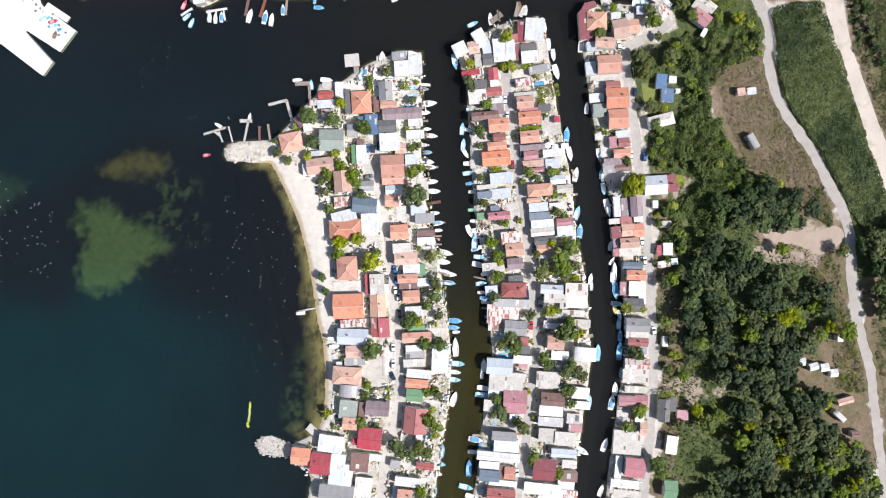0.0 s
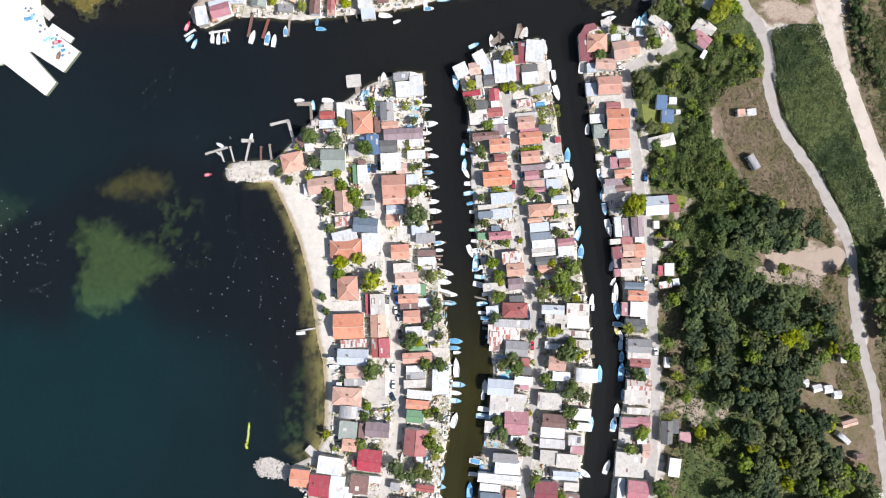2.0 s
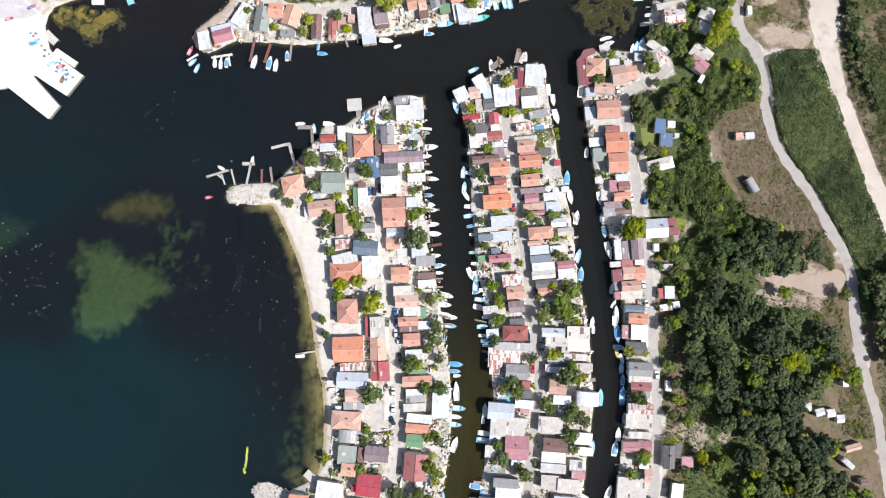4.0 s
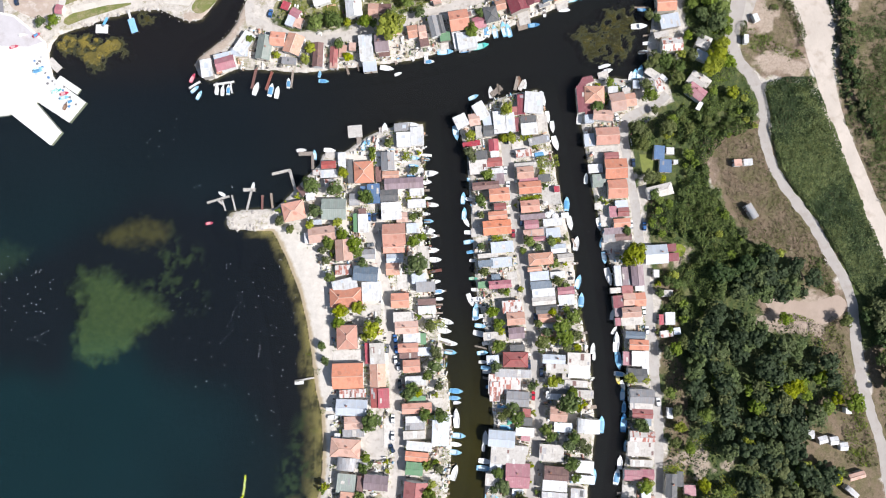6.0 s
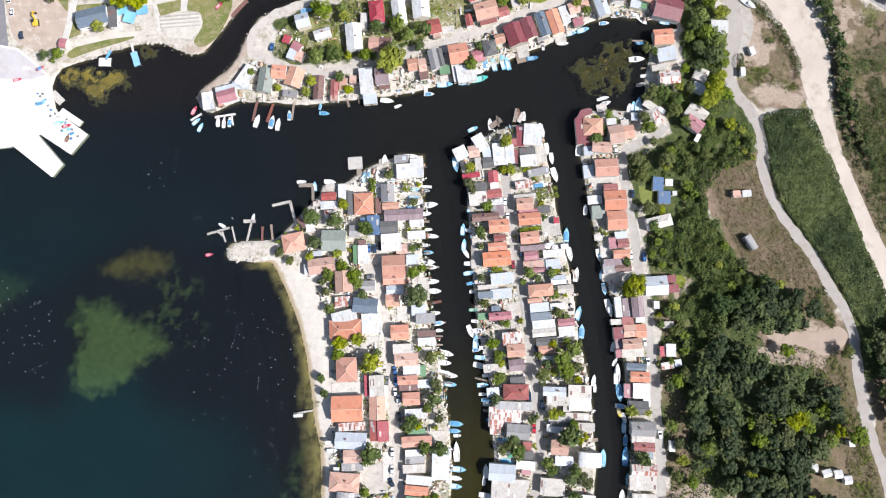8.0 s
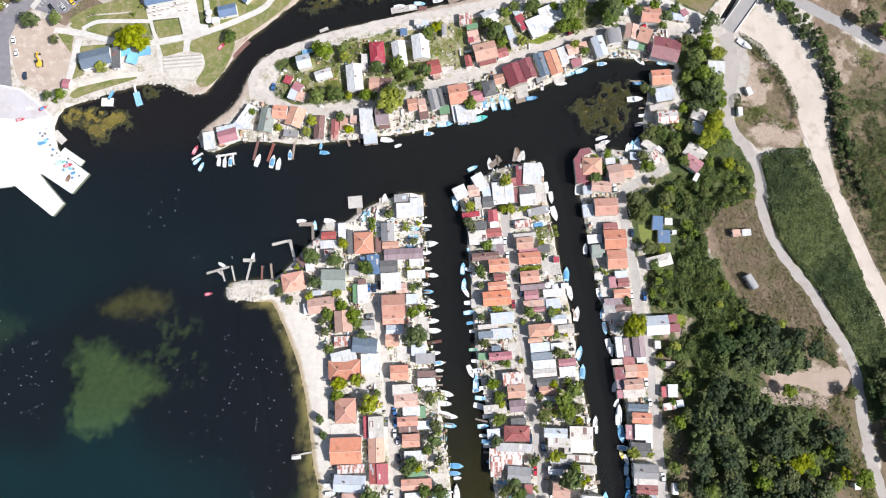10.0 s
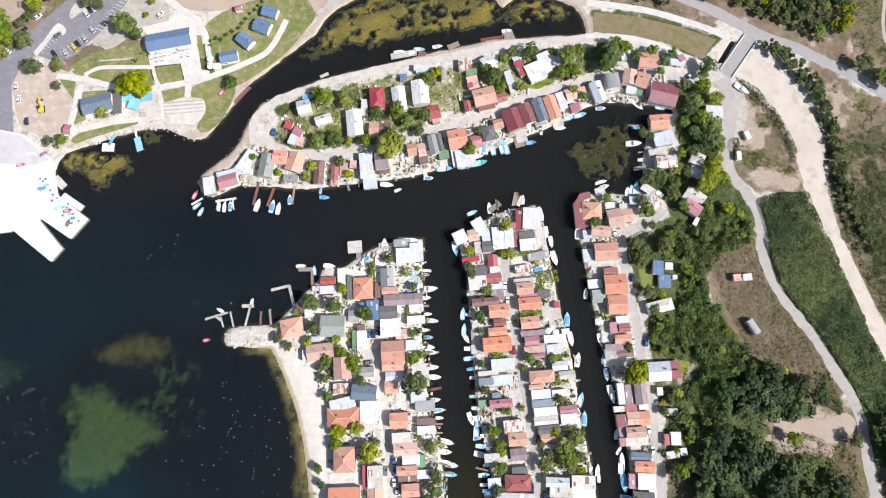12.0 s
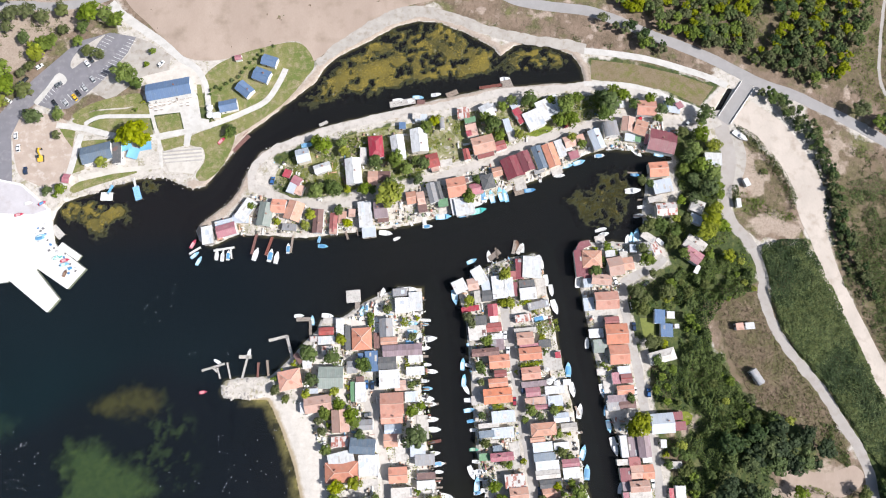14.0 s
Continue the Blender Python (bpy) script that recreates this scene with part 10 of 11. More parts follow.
for seed, (label, kind, area, dens, high) in enumerate((
        ("scrub on the dry slope", "o", [(204.1, -13.8), (234.4, -11.0), (236.6, -161.8), (222.5, -150.6), (216.4, -105.7), (210.2, -61.0)], 3.0, 1.6),
        ("green scrub beside the dirt road", "g", [(204.1, -13.8), (234.4, -11.0), (236.6, -161.8), (222.5, -150.6), (216.4, -105.7), (210.2, -61.0)], 1.2, 1.6),
        ("dry scrub beside the country road", "o", [(123.5, 236.1), (156.2, 225.6), (207.5, 198.7), (230.9, 179.2), (249.5, 163.3), (266.9, 269.3), (123.1, 271.0)], 2.2, 1.5),
        ("green scrub beside the country road", "g", [(123.5, 236.1), (156.2, 225.6), (207.5, 198.7), (230.9, 179.2), (249.5, 163.3), (266.9, 269.3), (123.1, 271.0)], 1.5, 1.5),
        ("brown scrub beyond the channel", "o", [(201.1, 173.1), (227.8, 158.8), (254.0, 120.9), (243.4, 58.8), (212.0, 53.5), (194.4, 100.9), (196.2, 136.2)], 2.2, 1.4),
        ("green scrub beyond the channel", "w", [(197.0, 142.2), (226.7, 151.1), (255.0, 126.8), (242.5, 53.4), (211.6, 50.8), (196.0, 92.3)], 4.0, 2.2),
        ("weeds on the triangle of waste ground", "o", [(150.3, 167.2), (162.1, 167.1), (175.4, 142.4), (177.5, 124.4), (165.7, 121.5), (150.1, 136.5)], 0.6, 1.1),
        ("olive edge of the dry channel", "o", [(150.3, 176.1), (162.0, 169.3), (169.6, 158.0), (175.3, 147.2), (179.1, 135.4), (177.1, 128.2), (174.1, 129.2), (175.6, 134.5), (170.8, 145.5), (165.8, 155.6), (159.0, 165.6)], 3.0, 1.2),
        ("green weeds of the ditch on the waste ground", "g", [(149.8, 135.6), (163.7, 136.4), (174.8, 130.0), (179.7, 128.2), (177.4, 123.8), (165.8, 124.2), (152.2, 126.0)], 3.2, 1.2),
        ("green verge of the country road", "g", [(201.3, 174.7), (208.0, 171.8), (217.5, 164.2), (227.5, 157.0), (246.0, 141.9), (245.3, 137.3), (226.7, 151.1), (213.1, 158.0), (203.7, 166.2)], 3.2, 1.2),
        ("weeds on the bare ground by the dirt road", "o", [(146.1, 125.2), (177.5, 124.4), (183.5, 112.6), (190.4, 92.4), (170.9, 92.5), (157.0, 106.9)], 0.5, 0.9),
        ("scrub on the creek's north bank", "o", [(3.3, 244.2), (34.1, 237.0), (64.8, 233.3), (83.7, 240.0), (104.6, 229.5), (136.7, 212.5), (145.0, 204.1), (109.7, 216.0), (76.5, 221.7), (33.9, 229.5)], 1.8, 0.9),
        ("garden plants among the cabins", "g", [(-85.8, 153.6), (-68.7, 169.0), (-45.0, 176.8), (2.8, 184.3), (32.9, 188.9), (81.1, 194.9), (92.4, 183.6), (50.2, 172.5), (2.6, 156.0), (-26.8, 147.6), (-55.9, 139.6), (-79.3, 139.7)], 2.0, 1.0),
        ("yellow garden plants among the cabins", "y", [(-85.8, 153.6), (-68.7, 169.0), (-45.0, 176.8), (2.8, 184.3), (32.9, 188.9), (81.1, 194.9), (92.4, 183.6), (50.2, 172.5), (2.6, 156.0), (-26.8, 147.6), (-55.9, 139.6), (-79.3, 139.7)], 2.0, 1.0),
        ("dry scrub above the car park", "o", [(-289.7, 275.6), (-189.2, 263.8), (-187.3, 246.2), (-207.7, 232.6), (-229.9, 212.6), (-272.1, 206.4)], 3.0, 1.8),
        ("weeds on the field's edge", "o", [(-202.3, 187.7), (-184.6, 192.4), (-163.2, 190.6), (-162.7, 185.8), (-192.5, 181.2)], 1.4, 0.8))):
    low = kind in "oh"
    thicket("shrubs" if "scrub" in label else "weeds", label, area, dens * (2.0 if low else 1.4), 0.28, high * (0.5 if low else 0.7), kind, 120 + seed, None, 0.60 if low else 0.54, 0.6, 5.0 if low else 9.0)
for seed, area in enumerate(([(89.2, 90.6), (96.3, 93.8), (106.2, 96.0), (112.2, 100.9), (125.9, 108.0), (129.2, 99.2), (115.1, 79.5), (101.4, 76.8), (90.3, 76.8)], [(103.0, 124.3), (116.1, 123.3), (119.2, 139.8), (117.0, 148.3), (120.5, 169.4), (130.1, 171.8), (142.3, 163.5), (140.9, 139.6), (143.3, 126.1), (153.6, 101.2), (142.4, 88.4), (113.5, 94.3), (112.0, 107.2)])):
    thicket("shrubs", "dark green bushes behind the canal cabins", area, 2.6, 0.36, 2.6, "d", 190 + seed, (0.0, 0.55), 0.36)
    thicket("shrubs", "fresh green bushes behind the canal cabins", area, 2.2, 0.34, 2.4, "g", 194 + seed, (0.48, 0.9), 0.40)

# ---- yards: clutter and weeds between the cabins ----
CLUTTER = bpy.data.materials.new("mixed_yard_things")
CLUTTER.use_nodes = True
_nt = CLUTTER.node_tree
_geo = _nt.nodes.new("ShaderNodeNewGeometry")
_ramp = _nt.nodes.new("ShaderNodeValToRGB")
_ramp.color_ramp.interpolation = "CONSTANT"
for k, (at_, col) in enumerate(((0.0, (0.62, 0.60, 0.57)), (0.16, (0.25, 0.19, 0.14)), (0.34, (0.10, 0.09, 0.085)), (0.48, (0.42, 0.38, 0.33)), (0.62, (0.78, 0.77, 0.75)),
                                (0.80, (0.30, 0.14, 0.11)), (0.85, (0.16, 0.30, 0.44)), (0.88, (0.16, 0.20, 0.12)), (0.92, (0.48, 0.30, 0.20)))):
    e = _ramp.color_ramp.elements[0] if k == 0 else _ramp.color_ramp.elements.new(at_)
    e.position, e.color = at_, (*col, 1)
_nt.links.new(_geo.outputs["Random Per Island"], _ramp.inputs[0])
_nt.links.new(_ramp.outputs[0], _nt.nodes["Principled BSDF"].inputs["Base Color"])
_nt.nodes["Principled BSDF"].inputs["Roughness"].default_value = 0.75


def free_of_roofs(x, y, gap=0.0):
    ok = np.ones(len(x), bool)
    for hx, hy, w, d, turn in FOOT:
        c, s = math.cos(radians(turn)), math.sin(radians(turn))
        u, v = (x - hx) * c + (y - hy) * s, -(x - hx) * s + (y - hy) * c
        ok &= ~((np.abs(u) < w / 2 + gap) & (np.abs(v) < d / 2 + gap))
    return ok


def boxes_mesh(x, y, z, w, d, h, turn, material, name):
    """Many small upright boxes in one mesh."""
    n = len(x)
    c, s = np.cos(turn), np.sin(turn)
    corner = []
    for kz in (0, 1):
        for sx, sy in ((-0.5, -0.5), (0.5, -0.5), (0.5, 0.5), (-0.5, 0.5)):
            corner.append(np.stack([x + c * sx * w - s * sy * d, y + s * sx * w + c * sy * d, z + kz * h], 1))
    pts = np.stack(corner, 1).reshape(-1, 3)
    f = np.array([[0, 1, 5, 4], [1, 2, 6, 5], [2, 3, 7, 6], [3, 0, 4, 7], [4, 5, 6, 7]])
    faces = (f[None] + 8 * np.arange(n)[:, None, None]).reshape(-1, 4)
    return quick_mesh(name, pts, faces, material)


STREETS = [[(-40.2, 37.6), (-35.3, 25.1), (-31.4, 11.2), (-29.7, 0.1), (-28.6, -11.1), (-27.8, -22.2), (-26.7, -33.4), (-25.9, -44.6), (-24.5, -55.8), (-24.0, -67.0), (-24.3, -78.2), (-26.0, -89.5), (-28.2, -100.7), (-31.0, -112.0), (-33.0, -123.3), (-35.1, -151.6)],
           [(27.7, 80.8), (28.8, 72.0), (30.5, 61.0), (31.9, 49.9), (33.3, 38.9), (34.7, 27.8), (36.7, 16.7), (38.1, 5.6), (39.5, -5.5), (40.4, -16.6), (41.8, -22.2), (42.4, -33.3), (43.8, -44.5), (43.8, -55.7), (42.5, -66.9), (40.5, -78.1), (39.7, -89.3), (38.4, -100.6), (36.2, -114.6), (34.5, -129.3), (32.3, -151.4)],
           [(95.7, 97.1), (88.1, 92.8), (86.7, 85.6), (88.2, 74.6), (89.9, 60.9), (91.9, 49.9), (93.3, 36.1), (95.1, 22.2), (97.1, 8.4), (98.0, -5.5), (99.2, -19.4), (99.9, -33.3), (100.8, -47.2), (101.4, -61.2), (101.0, -75.2), (100.2, -89.2), (99.2, -103.2), (97.6, -117.3), (96.6, -129.1), (94.5, -151.1)],
           [(-101.2, 144.5), (-91.0, 139.8), (-79.1, 135.8), (-64.4, 133.6), (-49.9, 135.9), (-38.4, 140.3), (-18.0, 145.1), (2.5, 151.0), (17.3, 155.9), (38.1, 164.4), (50.1, 169.3), (68.1, 173.6), (80.2, 178.6), (90.8, 180.7), (107.1, 180.2), (121.7, 176.6), (133.4, 175.2), (144.1, 178.3)]]
YARDS = [("along the bay", [(-68.8, 61.1), (-53.5, 74.9), (-25.7, 90.0), (-11.9, 90.0), (-10.2, 50.0), (-8.0, 19.5), (-2.5, -13.8), (0.9, -41.7), (2.0, -61.3), (0.9, -83.8), (-3.6, -114.8), (-7.8, -134.6), (-62.6, -134.7), (-76.5, -106.5), (-58.2, -95.2), (-56.1, -50.2), (-57.1, -16.7), (-59.3, 11.2), (-68.9, 30.7), (-70.3, 41.8)]),
         ("on the middle strip", MIDDLE_STRIP),
         ("along the second canal", [(65.4, 110.4), (95.6, 113.0), (90.3, 91.1), (93.3, 49.9), (99.0, 8.4), (101.6, -50.0), (99.8, -106.0), (94.4, -139.8), (79.0, -134.2), (83.0, -94.8), (86.9, -50.0), (83.9, -13.8), (79.6, 16.7), (72.6, 44.4), (68.9, 71.9)]),
         ("on the northern tongue", [(-124.4, 117.6), (-102.7, 139.9), (-79.3, 139.7), (-55.7, 135.0), (-26.7, 143.9), (20.3, 158.9), (62.2, 174.3), (92.3, 182.0), (121.6, 175.3), (117.3, 159.7), (79.4, 164.1), (55.3, 151.9), (19.9, 137.5), (-15.0, 125.1), (-49.5, 120.6), (-89.9, 119.1)]),
         ("in the gardens", [(-91.2, 144.4), (-86.1, 159.8), (-56.9, 173.7), (2.8, 184.3), (63.1, 195.1), (92.4, 183.6), (50.2, 171.2), (2.6, 154.1), (-44.2, 139.5)])]
for k, (where, area) in enumerate(YARDS):
    r = np.random.RandomState(200 + k)
    p = np.array(area)
    lo, hi = p.min(0), p.max(0)
    n = int((hi - lo).prod() * (0.27 if k < 4 else 0.06))
    x, y = r.uniform(lo[0], hi[0], n), r.uniform(lo[1], hi[1], n)
    ok = inside(x, y, area) & free_of_roofs(x, y, 0.15) & (lattice_noise(x, y, 5.0, 210 + k) > 0.35)
    for line in STREETS:
        ok &= distance(x, y, line, False) > 2.6
    x, y = x[ok], y[ok]
    n = len(x)
    long = r.uniform(size=n) < 0.3
    w = np.where(long, r.uniform(1.4, 3.8, n), r.uniform(0.4, 1.6, n))
    d = np.where(long, r.uniform(0.15, 0.9, n), r.uniform(0.4, 1.4, n))
    me = boxes_mesh(x, y, np.full(n, LAND - 0.05), w, d, r.uniform(0.15, 1.1, n), r.choice([0.05, 1.6], n) + r.normal(0, 0.15, n), CLUTTER, "yard_clutter")
    tagged(new("yard_clutter", me), f"crates, boards, tables and pots in yards {where}", "clutter", kind="stuff")
    # weeds and vines in the same yards
    n = int((hi - lo).prod() * 1.6)
    x, y = r.uniform(lo[0], hi[0], n), r.uniform(lo[1], hi[1], n)
    ok = inside(x, y, area) & free_of_roofs(x, y, -0.2) & (fractal(x, y, 5.0, 230 + k) > 0.505)
    for line in STREETS:
        ok &= distance(x, y, line, False) > 2.4
    x, y = x[ok], y[ok]
    z = LAND + 0.1 + r.uniform(0.1, 1.9, len(x)) * np.clip((fractal(x, y, 5.0, 230 + k) - 0.5) * 6, 0.1, 1)
    half = r.uniform(size=len(x)) < 0.6
    for kind, sel in (("g", half), ("y", ~half)):
        pts, faces = leaf_cards(np.stack([x, y, z], 1)[sel], r.normal(size=(sel.sum(), 3)) * 0.5 + [0, 0, 0.8], 0.3)
        me = quick_mesh("weeds", pts, faces, LEAF[kind])
        tagged(new("weeds", me), f"{LEAF_WORDS[kind]} weeds and vines in yards {where}", "weeds", kind="stuff")

# ---- floats in the bay ----
_bm = bmesh.new()
bmesh.ops.create_uvsphere(_bm, u_segments=10, v_segments=6, radius=0.17)
bmesh.ops.create_cone(_bm, cap_ends=True, segments=8, radius1=0.05, radius2=0.03, depth=0.12, matrix=Matrix.Translation((0, 0, 0.2)))
FLOAT = mesh_of("float", _bm, paint("white_float", (0.8, 0.8, 0.8), 0.4))
for area, gap, seed in (([(-115.0, 25.1), (-78.7, 25.1), (-74.6, 0.1), (-73.4, -27.8), (-81.8, -39.0), (-109.7, -16.7)], 5.6, 301), ([(-161.8, 97.2), (-136.8, 94.4), (-134.2, 72.3), (-159.3, 75.1)], 6.5, 302), ([(-226.9, 36.4), (-190.8, 11.2), (-194.0, -22.3), (-227.8, -22.3)], 5.4, 303),
                        ([(-137.5, 11.2), (-109.6, 0.1), (-98.6, -39.1), (-121.2, -61.5), (-137.8, -27.9)], 10.0, 304), ([(-98.6, -33.5), (-76.2, -39.0), (-79.2, -72.7), (-98.8, -67.1)], 7.5, 305), ([(-128.7, 66.8), (-89.7, 63.9), (-114.8, 52.9), (-128.8, 44.6)], 7.5, 306)):
    for px, py in zip(*spread(area, gap, seed, 1.9)):
        if rng.random() < 0.72:
            ob = obj("net_float", FLOAT, None, pose(px, py, 0.06, rng.uniform(-20, 20), 0, rng.uniform(0, 360)))
            tagged(ob, "small white plastic net float on dark water", "float", "net floats")
FLOAT_GREEN = mesh_of("float", box(bmesh.new(), 0, 0, -0.2, 1.0, 0.8, 0.55), paint("yellow_green_float", (0.50, 0.56, 0.10), 0.5, 0.3))
for i in range(14):
    a, b = [(-98.3, -82.3), (-99.5, -94.2)]
    s = i / 13
    ob = obj("marker_float", FLOAT_GREEN, None, pose(a[0] + (b[0] - a[0]) * s + rng.uniform(-0.4, 0.4), a[1] + (b[1] - a[1]) * s, 0.05, 0, 0, rng.uniform(0, 90)))
    tagged(ob, "weedy yellow-green float in a row of floats", "float", "row of yellow-green floats")

# ---- rock groynes ----
ROCK = plain("pale_rock", (0.47, 0.43, 0.39), (0.36, 0.33, 0.30), 0.95, 0.8, None, 0, 0.2, (0.26, 0.24, 0.22), 0.5, 5)


def rock_mesh(seed):
    r = random.Random(seed)
    bm = bmesh.new()
    bmesh.ops.create_icosphere(bm, subdivisions=1, radius=1)
    for v in bm.verts:
        v.co *= r.uniform(0.68, 1.15)
        v.co.z *= 0.7
    return mesh_of("rock", bm, ROCK)


ROCKS = [rock_mesh(s) for s in range(5)]


def groyne(label, area, gap, seed, size=1.0):
    mid = np.array(area).mean(0)
    top = emptied("rock_groyne", pose(mid[0], mid[1], 0))
    tagged(top, label, "breakwater")
    for px, py in zip(*spread(area, gap, seed)):
        s = size * rng.uniform(0.6, 1.25)
        obj("rock", rng.choice(ROCKS), top, pose(px - mid[0], py - mid[1], rng.uniform(0.0, 0.45), 0, 0, rng.uniform(0, 360)) @ Matrix.Diagonal((s, s, s, 1)))


slab("breakwater_core", "rubble core of the southern groyne", [(-95.3, -102.9), (-92.2, -99.5), (-87.2, -98.9), (-82.1, -101.2), (-76.5, -103.7), (-76.5, -107.6), (-81.3, -109.1), (-87.8, -108.5), (-92.3, -107.4)], ROCK, 0.25, 2.0, True, 0.0, "breakwater")
groyne("rough groyne of pale tumbled boulders in the bay", [(-96.5, -102.6), (-93.4, -98.7), (-87.7, -98.1), (-82.1, -100.3), (-76.5, -103.1), (-76.5, -108.2), (-80.8, -109.9), (-87.8, -109.4), (-92.8, -108.3)], 1.25, 401, 0.62)
groyne("boulder edge of a stone mole by the cabins", [(-111.0, 44.0), (-109.9, 39.6), (-106.5, 36.8), (-98.2, 36.8), (-87.6, 38.5), (-88.1, 40.1), (-98.2, 38.7), (-106.5, 39.0), (-108.2, 42.9)], 1.5, 402)
groyne("boulders at the foot of the north shore", [(-187.7, 139.6), (-173.6, 145.0), (-159.2, 148.9), (-147.5, 150.0), (-147.6, 151.3), (-159.4, 150.7), (-173.8, 147.2), (-188.1, 142.7)], 1.7, 403)
groyne("boulders round the southern cabin wall", [(-78.8, -108.2), (-75.4, -113.3), (-68.7, -115.5), (-68.7, -113.8), (-73.7, -111.6), (-77.1, -107.1)], 1.5, 404)
groyne("stone mole topped with rubble by the cabins", [(-108.7, 44.6), (-98.1, 46.2), (-87.0, 46.8), (-87.0, 40.1), (-98.2, 38.7), (-107.1, 39.3)], 2.3, 405)
groyne("brown rubble along the park shore", [(-147.0, 151.3), (-139.0, 147.2), (-132.4, 145.3), (-126.1, 147.1), (-118.5, 156.9), (-111.7, 165.6), (-108.9, 164.3), (-116.3, 154.4), (-124.1, 144.0), (-132.1, 141.6), (-139.9, 143.8), (-147.4, 148.8)], 2.3, 406, 0.45)
groyne("rubble along the village's creek bank", [(-124.9, 123.5), (-113.4, 133.6), (-106.9, 142.1), (-103.9, 151.2), (-97.5, 162.0), (-85.9, 167.9), (-68.9, 174.7), (-69.5, 176.0), (-87.1, 169.5), (-99.1, 163.9), (-105.8, 152.5), (-108.8, 143.6), (-115.3, 135.4), (-126.8, 125.6)], 2.4, 407, 0.4)


# ---- the bridge ----
def bridge():
    a, b = [Vector((*p, 0)) for p in [(160.1, 198.4), (146.2, 179.3)]]
    mid, length = (a + b) / 2, (b - a).length
    top = emptied("road_bridge", pose(mid.x, mid.y, LAND, 0, 0, math.degrees(math.atan2(b.y - a.y, b.x - a.x))))
    tagged(top, "short concrete road bridge with low parapets", "bridge")
    part("deck", box(bmesh.new(), 0, 0, -0.5, length + 3, 7.6, 0.62), ROAD_GREY, top)
    for s in (-1, 1):
        bm = box(bmesh.new(), 0, s * 3.7, 0.1, length + 1, 0.35, 0.75)
        bmesh.ops.bevel(bm, geom=bm.edges[:], offset=0.05, segments=1, affect="EDGES")
        part("parapet", bm, WHITE_CONCRETE, top, "pale concrete parapet")
        part("abutment", box(bmesh.new(), s * (length / 2 + 0.6), 0, -2.6, 0.8, 7.2, 2.2), RENDER_GREY, top)


bridge()

# ---- car park lines ----
LINE_PAINT = paint("road_line_white", (0.75, 0.75, 0.73), 0.7)
LINE = mesh_of("bay_line", box(bmesh.new(), 0, 0, 0, 4.4, 0.18, 0.012), LINE_PAINT)
car_park = bpy.data.objects["pavement_9"]


def bay_lines(start, end, count, turn):
    for i in range(count):
        s = i / (count - 1)
        obj("bay_line", LINE, car_park, pose(start[0] + (end[0] - start[0]) * s, start[1] + (end[1] - start[1]) * s, LAND + 0.072, 0, 0, turn))


bay_lines(*[(-171.8, 228.2), (-187.3, 205.6)], 14, -22)
bay_lines(*[(-183.8, 230.4), (-189.7, 221.6)], 6, -22)
bay_lines(*[(-207.9, 203.8), (-217.0, 193.4)], 8, -42)
bay_lines(*[(-194.8, 201.7), (-207.4, 190.0)], 8, -48)

# ---- the park ----
YELLOW = paint("machine_yellow", (0.82, 0.50, 0.02), 0.4)


def excavator(x, y, turn):
    top = emptied("excavator", pose(x, y, LAND, 0, 0, turn))
    tagged(top, "yellow tracked excavator on a bare building site", "excavator")
    for s in (-1, 1):
        bm = bmesh.new()
        prism(bm, [(-1.9, 0.35), (-1.5, 0.05), (1.5, 0.05), (1.9, 0.35), (1.6, 0.8), (-1.6, 0.8)], 0.55, "y")
        part("track", bm, DARK, top, "", pose(0, s * 1.1, 0))
    bm = box(bmesh.new(), -0.4, 0, 0.9, 3.0, 2.5, 1.1)
    bmesh.ops.bevel(bm, geom=bm.edges[:], offset=0.15, segments=2, affect="EDGES")
    part("body", bm, YELLOW, top)
    bm = box(bmesh.new(), 0.7, 0.7, 1.0, 1.4, 1.0, 1.7)
    bmesh.ops.bevel(bm, geom=bm.edges[:], offset=0.1, segments=2, affect="EDGES")
    part("cab", bm, PANE, top, "glazed driver's cab")
    bm = bmesh.new()
    prism(bm, [(0.9, 1.6), (2.9, 3.7), (5.0, 3.2), (4.9, 2.8), (3.0, 3.2), (1.3, 1.3)], 0.45, "y")
    boom = part("boom", bm, YELLOW, top, "", pose(0, -0.3, 0))
    bm = bmesh.new()
    prism(bm, [(4.8, 3.3), (5.2, 3.2), (5.6, 1.2), (5.3, 1.1)], 0.35, "y")
    part("dipper", bm, YELLOW, boom)
    bm = bmesh.new()
    prism(bm, [(5.2, 1.2), (5.8, 1.2), (5.7, 0.3), (5.0, 0.2)], 0.9, "y")
    part("bucket", bm, DARK, boom)


excavator(*[(-212.7, 160.2)][0], 100)


def steps_terrace():
    """Three long seat steps facing the water, in grey that stands in for their shading."""
    a, b = [Vector((*p, 0)) for p in [(-148.9, 159.0), (-127.7, 160.7)]]
    top = emptied("seat_steps", pose((a.x + b.x) / 2, (a.y + b.y) / 2, LAND + 0.11, 0, 0, math.degrees(math.atan2(b.y - a.y, b.x - a.x))))
    tagged(top, "concrete seat steps facing the water, greyed to read as shaded", "steps")
    for i in range(4):
        bm = box(bmesh.new(), 0, i * 2.0 - 1.5, 0, (b - a).length - 1, 0.7, 0.2 + 0.16 * i)
        bmesh.ops.bevel(bm, geom=bm.edges[:], offset=0.03, segments=1, affect="EDGES")
        # grey, not the terrace's white: the colour draws the shaded step lines
        part("step", bm, RENDER_GREY, top)


steps_terrace()


